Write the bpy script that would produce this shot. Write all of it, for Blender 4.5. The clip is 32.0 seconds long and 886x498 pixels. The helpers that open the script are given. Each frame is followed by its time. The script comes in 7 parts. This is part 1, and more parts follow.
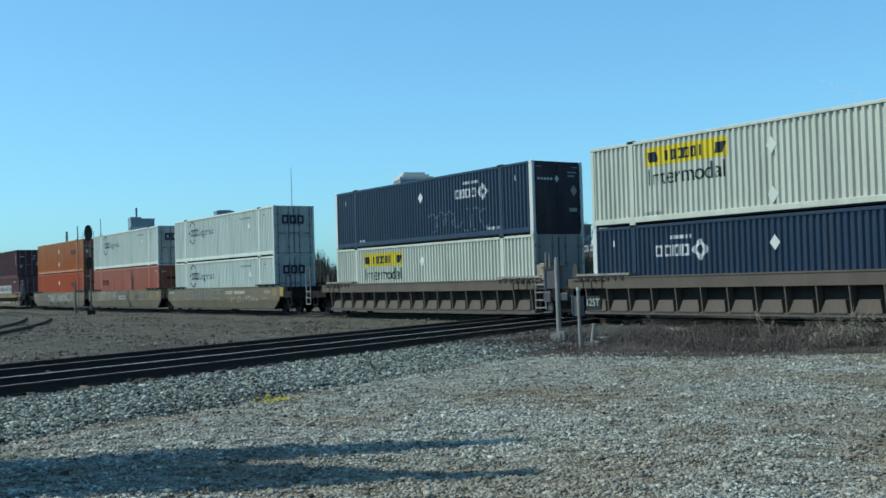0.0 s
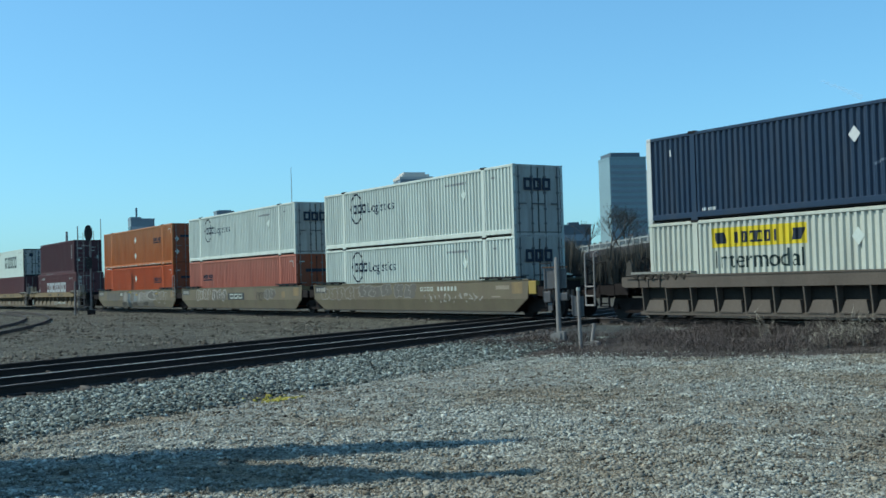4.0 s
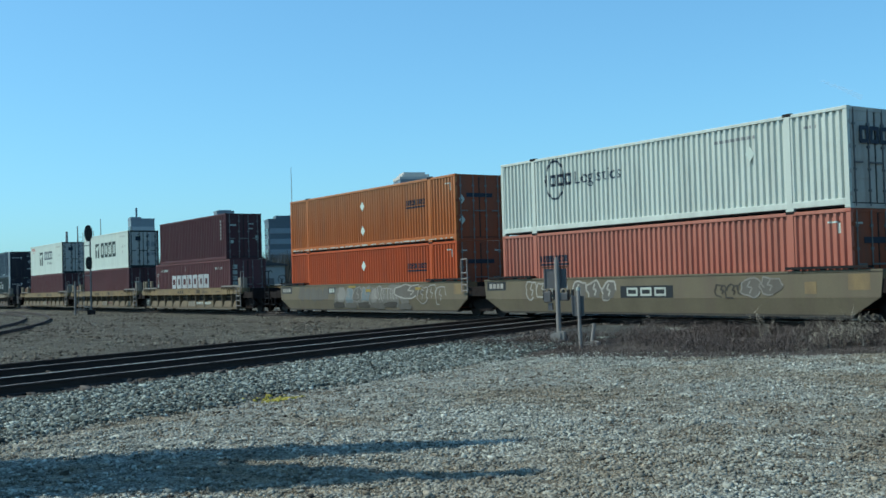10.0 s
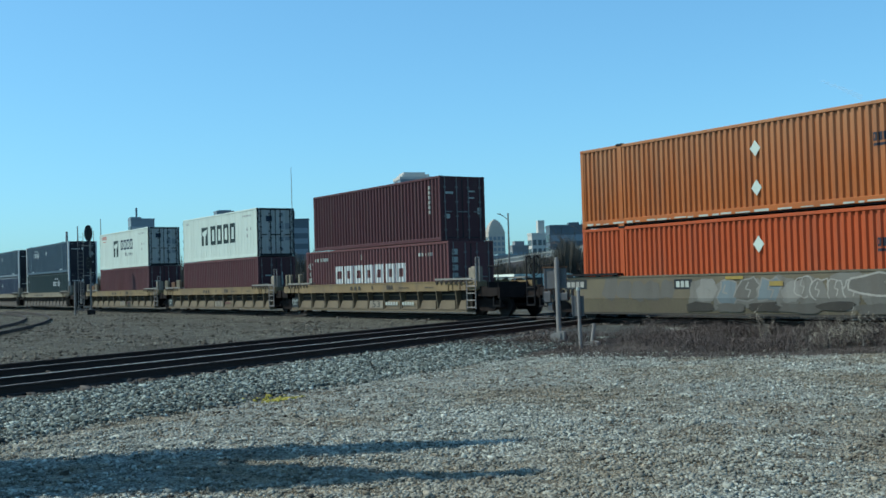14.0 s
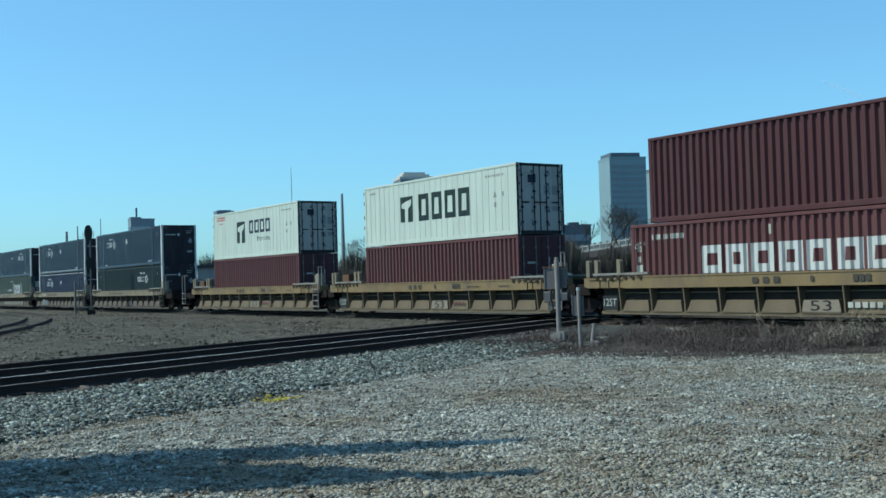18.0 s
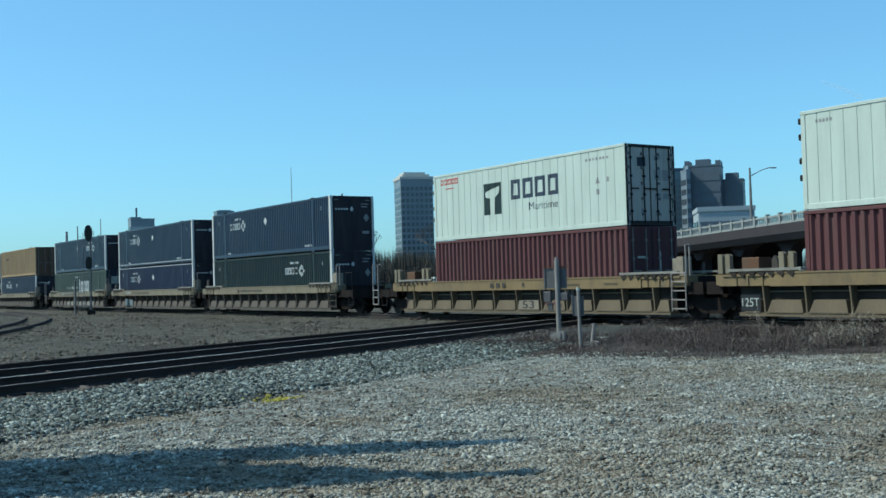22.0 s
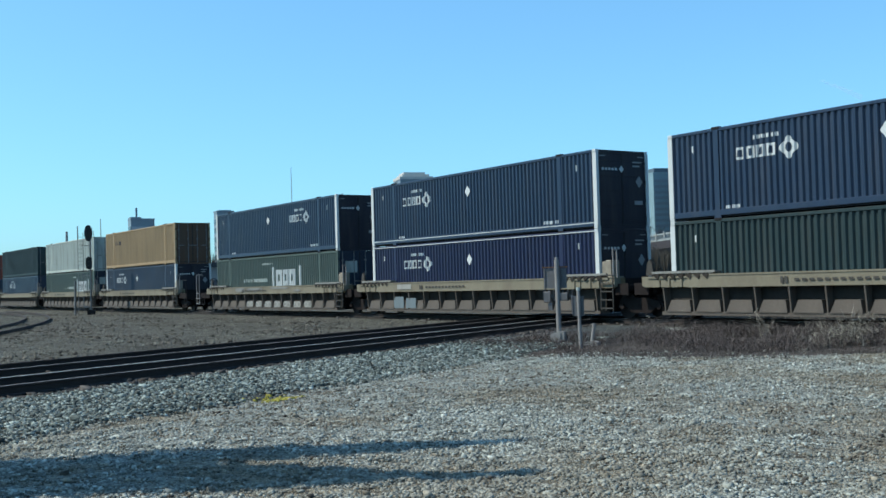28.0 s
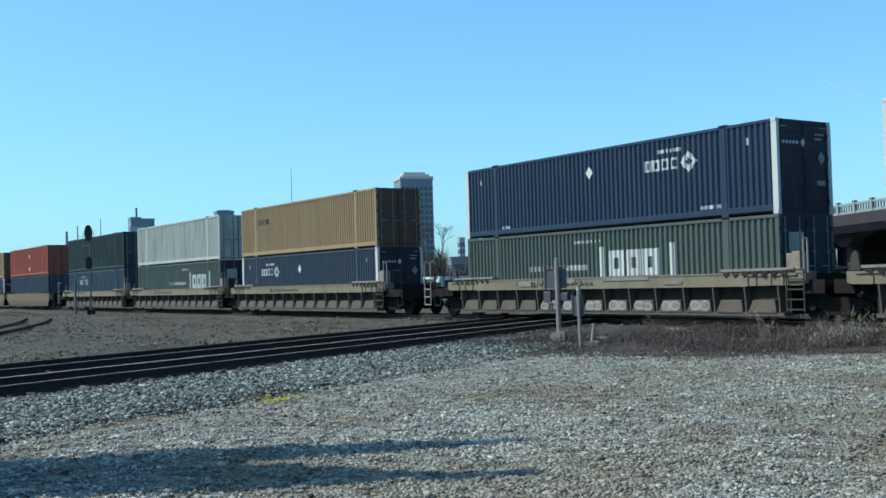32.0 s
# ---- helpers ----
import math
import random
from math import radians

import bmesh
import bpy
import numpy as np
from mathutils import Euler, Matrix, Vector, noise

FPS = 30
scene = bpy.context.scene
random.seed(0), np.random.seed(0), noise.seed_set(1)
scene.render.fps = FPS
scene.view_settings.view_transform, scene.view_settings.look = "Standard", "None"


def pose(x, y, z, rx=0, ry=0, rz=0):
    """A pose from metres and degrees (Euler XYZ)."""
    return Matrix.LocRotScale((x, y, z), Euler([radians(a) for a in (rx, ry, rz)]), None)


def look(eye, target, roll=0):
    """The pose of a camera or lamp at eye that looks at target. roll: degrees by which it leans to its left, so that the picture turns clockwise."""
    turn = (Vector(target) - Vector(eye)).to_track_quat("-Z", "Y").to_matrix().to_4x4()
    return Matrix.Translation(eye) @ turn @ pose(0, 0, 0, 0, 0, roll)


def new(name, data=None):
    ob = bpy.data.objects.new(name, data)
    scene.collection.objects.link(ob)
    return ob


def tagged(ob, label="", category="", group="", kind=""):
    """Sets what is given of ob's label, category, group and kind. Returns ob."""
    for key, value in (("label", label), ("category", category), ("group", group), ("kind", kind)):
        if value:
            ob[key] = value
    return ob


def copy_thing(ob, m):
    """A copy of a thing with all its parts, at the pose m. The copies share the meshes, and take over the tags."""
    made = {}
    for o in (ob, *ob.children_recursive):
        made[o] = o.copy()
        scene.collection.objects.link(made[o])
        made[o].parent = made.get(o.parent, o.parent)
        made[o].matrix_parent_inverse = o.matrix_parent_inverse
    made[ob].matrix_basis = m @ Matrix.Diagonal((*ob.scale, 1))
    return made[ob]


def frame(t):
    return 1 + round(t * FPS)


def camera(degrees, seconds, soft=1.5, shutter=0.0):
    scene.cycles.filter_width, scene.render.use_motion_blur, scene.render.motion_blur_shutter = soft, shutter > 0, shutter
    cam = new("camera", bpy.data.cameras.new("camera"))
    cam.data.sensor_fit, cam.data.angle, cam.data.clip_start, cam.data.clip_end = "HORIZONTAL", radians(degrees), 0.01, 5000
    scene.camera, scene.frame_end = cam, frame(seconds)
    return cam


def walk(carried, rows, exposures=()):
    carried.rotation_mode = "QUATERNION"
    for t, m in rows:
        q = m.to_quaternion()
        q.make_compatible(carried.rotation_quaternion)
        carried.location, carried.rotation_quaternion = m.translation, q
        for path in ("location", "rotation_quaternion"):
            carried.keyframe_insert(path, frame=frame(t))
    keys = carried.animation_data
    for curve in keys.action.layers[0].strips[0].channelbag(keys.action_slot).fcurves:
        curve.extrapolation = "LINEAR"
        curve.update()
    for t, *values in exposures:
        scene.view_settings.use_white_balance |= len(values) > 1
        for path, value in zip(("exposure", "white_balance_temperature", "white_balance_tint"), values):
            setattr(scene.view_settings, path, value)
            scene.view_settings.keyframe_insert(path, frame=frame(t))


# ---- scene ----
# ---------------------------------------------------------------- camera
EYE = Vector((0.0, 0.0, 1.517))
cam = camera(44.836, 32.0, soft=1.6)
AIM = EYE + Vector((-0.8296, 0.5580, 0.0300))
STILL = look(EYE, AIM, -1.64)
walk(cam, [(0.0, STILL), (32.0, STILL)], [(0.0, 0.0, 6500, 4), (25.5, 0.0, 6500, 4), (27.5, 0.2, 6500, 9), (32.0, 0.2, 6500, 9)])

# ---------------------------------------------------------------- light
SUN_FROM = Vector((-0.53, -0.85, 1.17)).normalized()
world = bpy.data.worlds.new("sky")
scene.world = world
world.use_nodes = True
wn = world.node_tree.nodes
sky = wn.new("ShaderNodeTexSky")
sky.sky_type = "NISHITA"
sky.sun_disc = False
sky.sun_elevation = math.asin(SUN_FROM.z)
sky.sun_rotation = math.atan2(SUN_FROM.x, SUN_FROM.y)
sky.altitude = 200
sky.air_density = 1.0
sky.dust_density = 1.2
sky.ozone_density = 2.5
wn["Background"].inputs["Strength"].default_value = 0.13
clear = wn.new("ShaderNodeVectorMath")      # the clear cyan cast of a dry winter sky
clear.operation = "MULTIPLY"
clear.inputs[1].default_value = (0.92, 1.69, 2.14)
even = wn.new("ShaderNodeGamma")            # deeper away from the sun
even.inputs["Gamma"].default_value = 0.75
world.node_tree.links.new(sky.outputs[0], even.inputs[0])
world.node_tree.links.new(even.outputs[0], clear.inputs[0])
world.node_tree.links.new(clear.outputs[0], wn["Background"].inputs["Color"])
sun = new("sun", bpy.data.lights.new("sun", "SUN"))
sun.data.energy = 4.5
sun.data.angle = radians(0.53)
sun.data.color = (1.0, 0.975, 0.87)
sun.matrix_world = look(SUN_FROM * 100, (0, 0, 0))


# ---------------------------------------------------------------- materials
def mat(name, col, rough=0.7, metal=0.0, var=0.25, scale=3.0, fine=40.0, bump=0.0, dirt=None, dirt_amount=0.0, stretch=(1, 1, 1), spec=0.5, random_tint=0.0, fade=None):
    """Two scales of variation, streaky dirt with a shape of its own, fine relief."""
    m = bpy.data.materials.new(name)
    m.use_nodes = True
    n, l = m.node_tree.nodes, m.node_tree.links
    b = n["Principled BSDF"]
    b.inputs["Roughness"].default_value = rough
    b.inputs["Metallic"].default_value = metal
    b.inputs["Specular IOR Level"].default_value = spec
    tc = n.new("ShaderNodeTexCoord")
    mp = n.new("ShaderNodeMapping")
    mp.inputs["Scale"].default_value = stretch
    l.new(tc.outputs["Object"], mp.inputs["Vector"])
    big = n.new("ShaderNodeTexNoise")
    big.inputs["Scale"].default_value = scale
    big.inputs["Detail"].default_value = 5
    l.new(mp.outputs[0], big.inputs["Vector"])
    small = n.new("ShaderNodeTexNoise")
    small.inputs["Scale"].default_value = fine
    small.inputs["Detail"].default_value = 3
    l.new(tc.outputs["Object"], small.inputs["Vector"])
    add = n.new("ShaderNodeMath")
    add.operation = "ADD"
    l.new(big.outputs[0], add.inputs[0])
    l.new(small.outputs[0], add.inputs[1])
    ramp = n.new("ShaderNodeMapRange")
    ramp.inputs["From Min"].default_value = 0.65
    ramp.inputs["From Max"].default_value = 1.35
    ramp.inputs["To Min"].default_value = 1 - var
    ramp.inputs["To Max"].default_value = 1 + var
    l.new(add.outputs[0], ramp.inputs["Value"])
    value = ramp.outputs[0]
    if random_tint:
        info = n.new("ShaderNodeObjectInfo")
        rr = n.new("ShaderNodeMapRange")
        rr.inputs["To Min"].default_value = 1 - random_tint
        rr.inputs["To Max"].default_value = 1 + random_tint
        l.new(info.outputs["Random"], rr.inputs["Value"])
        mul = n.new("ShaderNodeMath")
        mul.operation = "MULTIPLY"
        l.new(value, mul.inputs[0])
        l.new(rr.outputs[0], mul.inputs[1])
        value = mul.outputs[0]
    base = n.new("ShaderNodeVectorMath")
    base.operation = "SCALE"
    base.inputs[0].default_value = col
    l.new(value, base.inputs["Scale"])
    out = base.outputs[0]
    if fade:                                    # sun-bleached paint under the roof edge, in ragged streaks
        xyz = n.new("ShaderNodeSeparateXYZ")
        l.new(tc.outputs["Object"], xyz.inputs[0])
        wave = n.new("ShaderNodeMath")
        wave.operation = "MULTIPLY_ADD"
        wave.inputs[1].default_value = 2.6
        l.new(big.outputs[0], wave.inputs[0])
        l.new(xyz.outputs["Z"], wave.inputs[2])
        up = n.new("ShaderNodeMapRange")
        up.inputs["From Min"].default_value = 2.2
        up.inputs["From Max"].default_value = 4.3
        up.inputs["To Max"].default_value = 0.8
        l.new(wave.outputs[0], up.inputs["Value"])
        bleach = n.new("ShaderNodeMix")
        bleach.data_type = "RGBA"
        l.new(up.outputs[0], bleach.inputs["Factor"])
        l.new(out, bleach.inputs["A"])
        bleach.inputs["B"].default_value = (*fade, 1)
        out = bleach.outputs["Result"]
    if dirt:
        sp = n.new("ShaderNodeTexNoise")
        sp.inputs["Scale"].default_value = scale * 0.9
        sp.inputs["Detail"].default_value = 8
        sp.inputs["Roughness"].default_value = 0.65
        m2 = n.new("ShaderNodeMapping")
        m2.inputs["Location"].default_value = (7.3, 2.1, 4.4)
        m2.inputs["Scale"].default_value = stretch
        l.new(tc.outputs["Object"], m2.inputs["Vector"])
        l.new(m2.outputs[0], sp.inputs["Vector"])
        r2 = n.new("ShaderNodeMapRange")
        r2.inputs["From Min"].default_value = 0.48
        r2.inputs["From Max"].default_value = 0.72
        r2.inputs["To Max"].default_value = dirt_amount
        l.new(sp.outputs[0], r2.inputs["Value"])
        mix = n.new("ShaderNodeMix")
        mix.data_type = "RGBA"
        l.new(r2.outputs[0], mix.inputs["Factor"])
        l.new(out, mix.inputs["A"])
        mix.inputs["B"].default_value = (*dirt, 1)
        out = mix.outputs["Result"]
    l.new(out, b.inputs["Base Color"])
    if bump:
        bp = n.new("ShaderNodeBump")
        bp.inputs["Strength"].default_value = bump
        bp.inputs["Distance"].default_value = 0.02
        l.new(small.outputs[0], bp.inputs["Height"])
        l.new(bp.outputs[0], b.inputs["Normal"])
    return m


GRIME = (0.09, 0.075, 0.06)
STREAK = (1.2, 1.2, 0.16)


def paint(name, col, rough=0.5, dirt=0.35, var=0.10, grime=GRIME, fade=None, spec=0.25):
    return mat(name, col, rough + 0.1, 0, var, 1.6, 30, 0.05, grime, dirt, STREAK, spec, fade=fade)


CREAM = paint("cream_paint", (0.43, 0.45, 0.385), dirt=0.3)
NAVY_DEEP = paint("deep_violet_navy_paint", (0.0115, 0.0150, 0.047), 0.3, dirt=0.15, spec=0.38)
NAVY = paint("navy_paint", (0.0125, 0.0255, 0.053), 0.26, dirt=0.2, spec=0.42)
SLATE = paint("faded_navy_paint", (0.0328, 0.0508, 0.0754), 0.5, dirt=0.3)
PALE = paint("pale_grey_paint", (0.465, 0.515, 0.465), dirt=0.25)
# darker copy of the orange sides, with the door end's shade in it
ORANGE_DOOR = paint("shaded_orange_door_paint", (0.25, 0.060, 0.024), dirt=0.45)
ORANGE = paint("orange_paint", (0.335, 0.100, 0.026), dirt=0.35, fade=(0.34, 0.165, 0.08))
ORANGE_RED = paint("orange_red_paint", (0.37, 0.070, 0.020), dirt=0.3)
CORAL = paint("faded_red_paint", (0.34, 0.105, 0.072), 0.6, dirt=0.35, fade=(0.36, 0.15, 0.11))
MAROON = paint("maroon_paint", (0.066, 0.0225, 0.0255), 0.5, dirt=0.25)
OXIDE = paint("oxide_red_paint", (0.102, 0.040, 0.042), 0.55, dirt=0.35)
WHITE = paint("reefer_white_paint", (0.455, 0.525, 0.47), 0.4, dirt=0.15)
GREENGREY = paint("grey_green_paint", (0.0615, 0.0861, 0.0754), dirt=0.3)
MUSTARD = paint("mustard_paint", (0.285, 0.2, 0.11), dirt=0.3)
SLATE_PALE = paint("faint_scrawl_paint", (0.10, 0.13, 0.17), 0.6, dirt=0.4)
# rust brown; on the mustard doors it also holds the end's shade
RUST_AND_DOOR_SHADE = paint("rust_and_door_shade_paint", (0.105, 0.055, 0.032), 0.7, dirt=0.4)
CHALK = paint("chalky_white_paint", (0.37, 0.40, 0.355), dirt=0.5)
TEAL = paint("dark_teal_paint", (0.0164, 0.0328, 0.0344), dirt=0.25)
BRICKRED = paint("brick_red_paint", (0.2706, 0.0615, 0.0369), dirt=0.3)
MARK_WHITE = paint("white_marking", (0.492, 0.5084, 0.492), 0.5, 0.25)
MARK_DARK = paint("dark_marking", (0.0164, 0.0246, 0.041), 0.5, 0.1)
MARK_GREEN = paint("dark_green_marking", (0.0123, 0.0287, 0.0287), 0.5, 0.05)
MARK_YELLOW = paint("yellow_marking", (0.5904, 0.4592, 0.0246), 0.5, 0.2)
MARK_RED = paint("red_marking", (0.41, 0.0492, 0.0328), 0.5, 0.1)
# pale door ends: their shade is put into a darker side paint
DOOR_PALE = paint("shaded_pale_door_paint", (0.40, 0.385, 0.345), 0.5, 0.4)
# navy doors face away from the sun; this near-black carries their shade
NAVY_DOOR = paint("shaded_navy_door_paint", (0.0165, 0.0140, 0.0205), 0.5, 0.25)
GASKET = mat("black_rubber_gasket", (0.012, 0.012, 0.013), 0.8, 0, 0.2, 5, 40)
DOOR_GREY = paint("door_grey_paint", (0.246, 0.2542, 0.2542), 0.5, 0.4)
STEEL_DARK = mat("dark_steel", (0.0205, 0.0180, 0.0180), 0.6, 0.3, 0.3, 4, 40, 0.2, spec=0.12)
TAN_CAR = mat("weathered_tan_car_paint", (0.108, 0.09, 0.056), 0.75, 0, 0.25, 1.2, 30, 0.15, (0.10, 0.075, 0.055), 0.75, (1, 1, 0.35))
BROWN_CAR = mat("rusty_brown_car_paint", (0.080, 0.064, 0.050), 0.8, 0, 0.3, 1.2, 30, 0.15, (0.06, 0.045, 0.035), 0.7, (1, 1, 0.35))
YELLOW_CAR = mat("faded_yellow_car_paint", (0.178, 0.124, 0.056), 0.7, 0, 0.22, 1.2, 30, 0.15, (0.09, 0.068, 0.045), 0.8, (1, 1, 0.35))
OLIVE_CAR = mat("dirty_olive_car_paint", (0.116, 0.088, 0.053), 0.8, 0, 0.25, 1.2, 30, 0.15, (0.10, 0.08, 0.055), 0.6, (1, 1, 0.35))
CHORD_TAN = mat("worn_tan_chord_paint", (0.165, 0.142, 0.096), 0.75, 0, 0.22, 1.2, 30, 0.15, (0.10, 0.075, 0.05), 0.5, (1, 1, 0.35))
# shade of the deep web recesses is painted in as this dark brown
RECESS = mat("shaded_recess_plate", (0.036, 0.031, 0.026), 0.85, 0, 0.3, 1.2, 30, 0.15, (0.02, 0.017, 0.015), 0.7, (1, 1, 0.35), spec=0.12)
PATCH_TAN = mat("pale_tan_stencil_patch", (0.21, 0.18, 0.135), 0.75, 0, 0.2, 4, 40, 0.1, (0.10, 0.08, 0.06), 0.5)
LOWER_GRIME = mat("oily_lower_plate", (0.044, 0.039, 0.032), 0.85, 0, 0.3, 1.2, 30, 0.15, (0.03, 0.027, 0.024), 0.7, (1, 1, 0.35))
GRAFFITI_FILL = paint("faded_graffiti_fill", (0.105, 0.1, 0.088), 0.7, 0.6)
# grime, deepened so that shade beneath and between the cars is in the colour
DARK_BODY = mat("shaded_underframe_grime", (0.0170, 0.0130, 0.0120), 0.85, 0, 0.3, 3, 30, 0.2, spec=0.12)
GRAFFITI = paint("graffiti_paint", (0.2, 0.195, 0.175), 0.6, 0.6)
GRAFFITI_PALE = paint("pale_graffiti_fill", (0.15, 0.145, 0.128), 0.7, 0.6)
SPRAY_BLUE = paint("pale_blue_spray_paint", (0.13, 0.16, 0.17), 0.6, 0.5)
SPRAY_YELLOW = paint("dull_yellow_spray_paint", (0.26, 0.19, 0.05), 0.6, 0.4)
GRAFFITI_BRIGHT = paint("bright_graffiti_paint", (0.29, 0.28, 0.25), 0.6, 0.5)
RAIL_TOP = mat("polished_rail", (0.4, 0.39, 0.38), 0.55, 0.0, 0.15, 2, 30)
RAIL_DULL = mat("dull_rail_head", (0.22, 0.20, 0.19), 0.6, 0.0, 0.45, 1.5, 30, 0, (0.06, 0.045, 0.035), 0.9)
RAIL_RUST = mat("rusted_rail_head", (0.055, 0.042, 0.036), 0.8, 0.0, 0.3, 2, 30)
RAIL_SIDE = mat("rusty_rail", (0.0246, 0.018, 0.0148), 0.9, 0.0, 0.3, 4, 60, 0.2)
TIE_WOOD = mat("creosoted_wood", (0.0287, 0.0238, 0.0205), 0.9, 0, 0.35, 3, 40, 0.3, random_tint=0.3)
GALV = mat("galvanised_steel", (0.155, 0.15, 0.142), 0.6, 0.15, 0.2, 5, 60, 0.1)
POST_STEEL = mat("dull_weathered_steel", (0.23, 0.21, 0.195), 0.65, 0.0, 0.25, 5, 60, 0.1, (0.14, 0.10, 0.08), 0.5, (1, 1, 0.3))
CONCRETE = mat("weathered_concrete", (0.2, 0.19, 0.175), 0.85, 0, 0.2, 1, 20, 0.2, (0.15, 0.14, 0.13), 0.5, (1, 1, 0.3))
STEEL_PLATE = mat("grey_sign_back", (0.105, 0.100, 0.100), 0.6, 0.1, 0.2, 6, 50, 0.1)
BLACK = mat("black_paint", (0.0098, 0.0098, 0.0107), 0.5, 0, 0.15, 4, 30)


# ---------------------------------------------------------------- mesh tools
class Shape:
    """Collects boxes, prisms and tubes into one mesh."""

    def __init__(self):
        self.v, self.f = [], []

    def face(self, *pts):
        k = len(self.v)
        self.v += [tuple(p) for p in pts]
        self.f.append(tuple(range(k, k + len(pts))))

    def box(self, x0, x1, y0, y1, z0, z1, c=0.0):
        """A box; c cuts its edges (chamfer seen along x)."""
        if c:
            return self.prism([(y0 + c, z0), (y1 - c, z0), (y1, z0 + c), (y1, z1 - c), (y1 - c, z1), (y0 + c, z1), (y0, z1 - c), (y0, z0 + c)], x0, x1, "x")
        k = len(self.v)
        self.v += [(x0, y0, z0), (x1, y0, z0), (x1, y1, z0), (x0, y1, z0), (x0, y0, z1), (x1, y0, z1), (x1, y1, z1), (x0, y1, z1)]
        self.f += [tuple(k + i for i in q) for q in ((3, 2, 1, 0), (4, 5, 6, 7), (0, 1, 5, 4), (1, 2, 6, 5), (2, 3, 7, 6), (3, 0, 4, 7))]

    def prism(self, outline, a, b, axis="y"):
        """Outline swept from a to b along an axis: (x, z) for y, (y, z) for x, (x, y) for z."""
        k, n = len(self.v), len(outline)
        for d in (a, b):
            for p, q in outline:
                self.v.append({"x": (d, p, q), "y": (p, d, q), "z": (p, q, d)}[axis])
        self.f.append(tuple(k + i for i in range(n)))
        self.f.append(tuple(k + n + i for i in reversed(range(n))))
        for i in range(n):
            j = (i + 1) % n
            self.f.append((k + j, k + i, k + n + i, k + n + j))

    def tube(self, p, q, r, r2=None, sides=8):
        p, q = Vector(p), Vector(q)
        r2 = r if r2 is None else r2
        d = (q - p).normalized()
        u = d.orthogonal().normalized()
        w = d.cross(u)
        k = len(self.v)
        for c, rad in ((p, r), (q, r2)):
            for i in range(sides):
                a = 2 * math.pi * i / sides
                self.v.append(tuple(c + u * (rad * math.cos(a)) + w * (rad * math.sin(a))))
        self.f.append(tuple(k + i for i in reversed(range(sides))))
        self.f.append(tuple(k + sides + i for i in range(sides)))
        for i in range(sides):
            j = (i + 1) % sides
            self.f.append((k + i, k + j, k + sides + j, k + sides + i))

    def hoop(self, c, radius, r, n=18, sides=6):
        """A closed ring in the plane across x."""
        k = len(self.v)
        for i in range(n):
            a = 2 * math.pi * i / n
            for j in range(sides):
                b = 2 * math.pi * j / sides
                d = radius + r * math.cos(b)
                self.v.append((c[0] + r * math.sin(b), c[1] + d * math.cos(a), c[2] + d * math.sin(a)))
        for i in range(n):
            for j in range(sides):
                p, q = (i + 1) % n, (j + 1) % sides
                self.f.append((k + i * sides + j, k + p * sides + j, k + p * sides + q, k + i * sides + q))

    def path(self, pts, r, sides=6):
        for p, q in zip(pts, pts[1:]):
            self.tube(p, q, r, sides=sides)

    def mesh(self, name, material, smooth=False):
        me = bpy.data.meshes.new(name)
        me.from_pydata(self.v, [], self.f)
        bm = bmesh.new()
        bm.from_mesh(me)
        bmesh.ops.recalc_face_normals(bm, faces=bm.faces)
        bm.to_mesh(me)
        bm.free()
        for m in material if isinstance(material, (list, tuple)) else [material]:
            me.materials.append(m)
        if smooth:
            for p in me.polygons:
                p.use_smooth = True
        me.update()
        return me


def part(name, shape, material, parent=None, label="", at=None, smooth=False):
    me = shape if isinstance(shape, bpy.types.Mesh) else shape.mesh(name, material, smooth)
    ob = new(name, me)
    if parent is not None:
        ob.parent = parent
    if at is not None:
        ob.matrix_basis = at
    if label:
        tagged(ob, label)
    return ob


def thing(name, m, label, category, group=""):
    ob = new(name)
    ob.empty_display_size = 0.3
    ob.matrix_basis = m
    return tagged(ob, label, category, group)


def text_mesh(words, size, material, thick=0.004):
    cu = bpy.data.curves.new("lettering", "FONT")
    cu.body = words
    cu.size = size
    cu.extrude = thick
    cu.align_x = "LEFT"
    ob = new("lettering", cu)
    bpy.context.view_layer.update()
    me = bpy.data.meshes.new_from_object(ob.evaluated_get(bpy.context.evaluated_depsgraph_get()))
    bpy.data.objects.remove(ob)
    me.materials.clear()
    me.materials.append(material)
    return me
# ---------------------------------------------------------------- the train
TRACK_Y = 27.57


def shift(t):
    """How far the train has rolled after t seconds."""
    return 5.5222 * t + 0.0457 * t * t / 2 + 0.0001 * t ** 3 / 6


MESHES = {}


def cached(key, maker):
    if key not in MESHES:
        MESHES[key] = maker()
    return MESHES[key]


def profile(length, pitch, depth, margin):
    """Corrugation seen from above: (x, inset) from end to end."""
    pts = [(-length / 2 + margin, 0.0)]
    n = max(1, round((length - 2 * margin) / pitch))
    p = (length - 2 * margin) / n
    for i in range(n):
        x = -length / 2 + margin + i * p
        pts += [(x + 0.36 * p, 0.0), (x + 0.58 * p, depth), (x + 0.76 * p, depth), (x + 0.98 * p, 0.0)]
    pts.append((length / 2 - margin, 0.0))
    return pts


def grooves(length, pitch, depth, margin):
    """Wide flat panels parted by narrow recessed joints."""
    n = round((length - 2 * margin) / pitch)
    step = (length - 2 * margin) / n
    pts = [(-length / 2 + 0.05, 0.0)]
    for k in range(n + 1):
        x = -length / 2 + margin + k * step
        pts += [(x - 0.022, 0.0), (x - 0.014, depth), (x + 0.014, depth), (x + 0.022, 0.0)]
    return pts + [(length / 2 - 0.05, 0.0)]


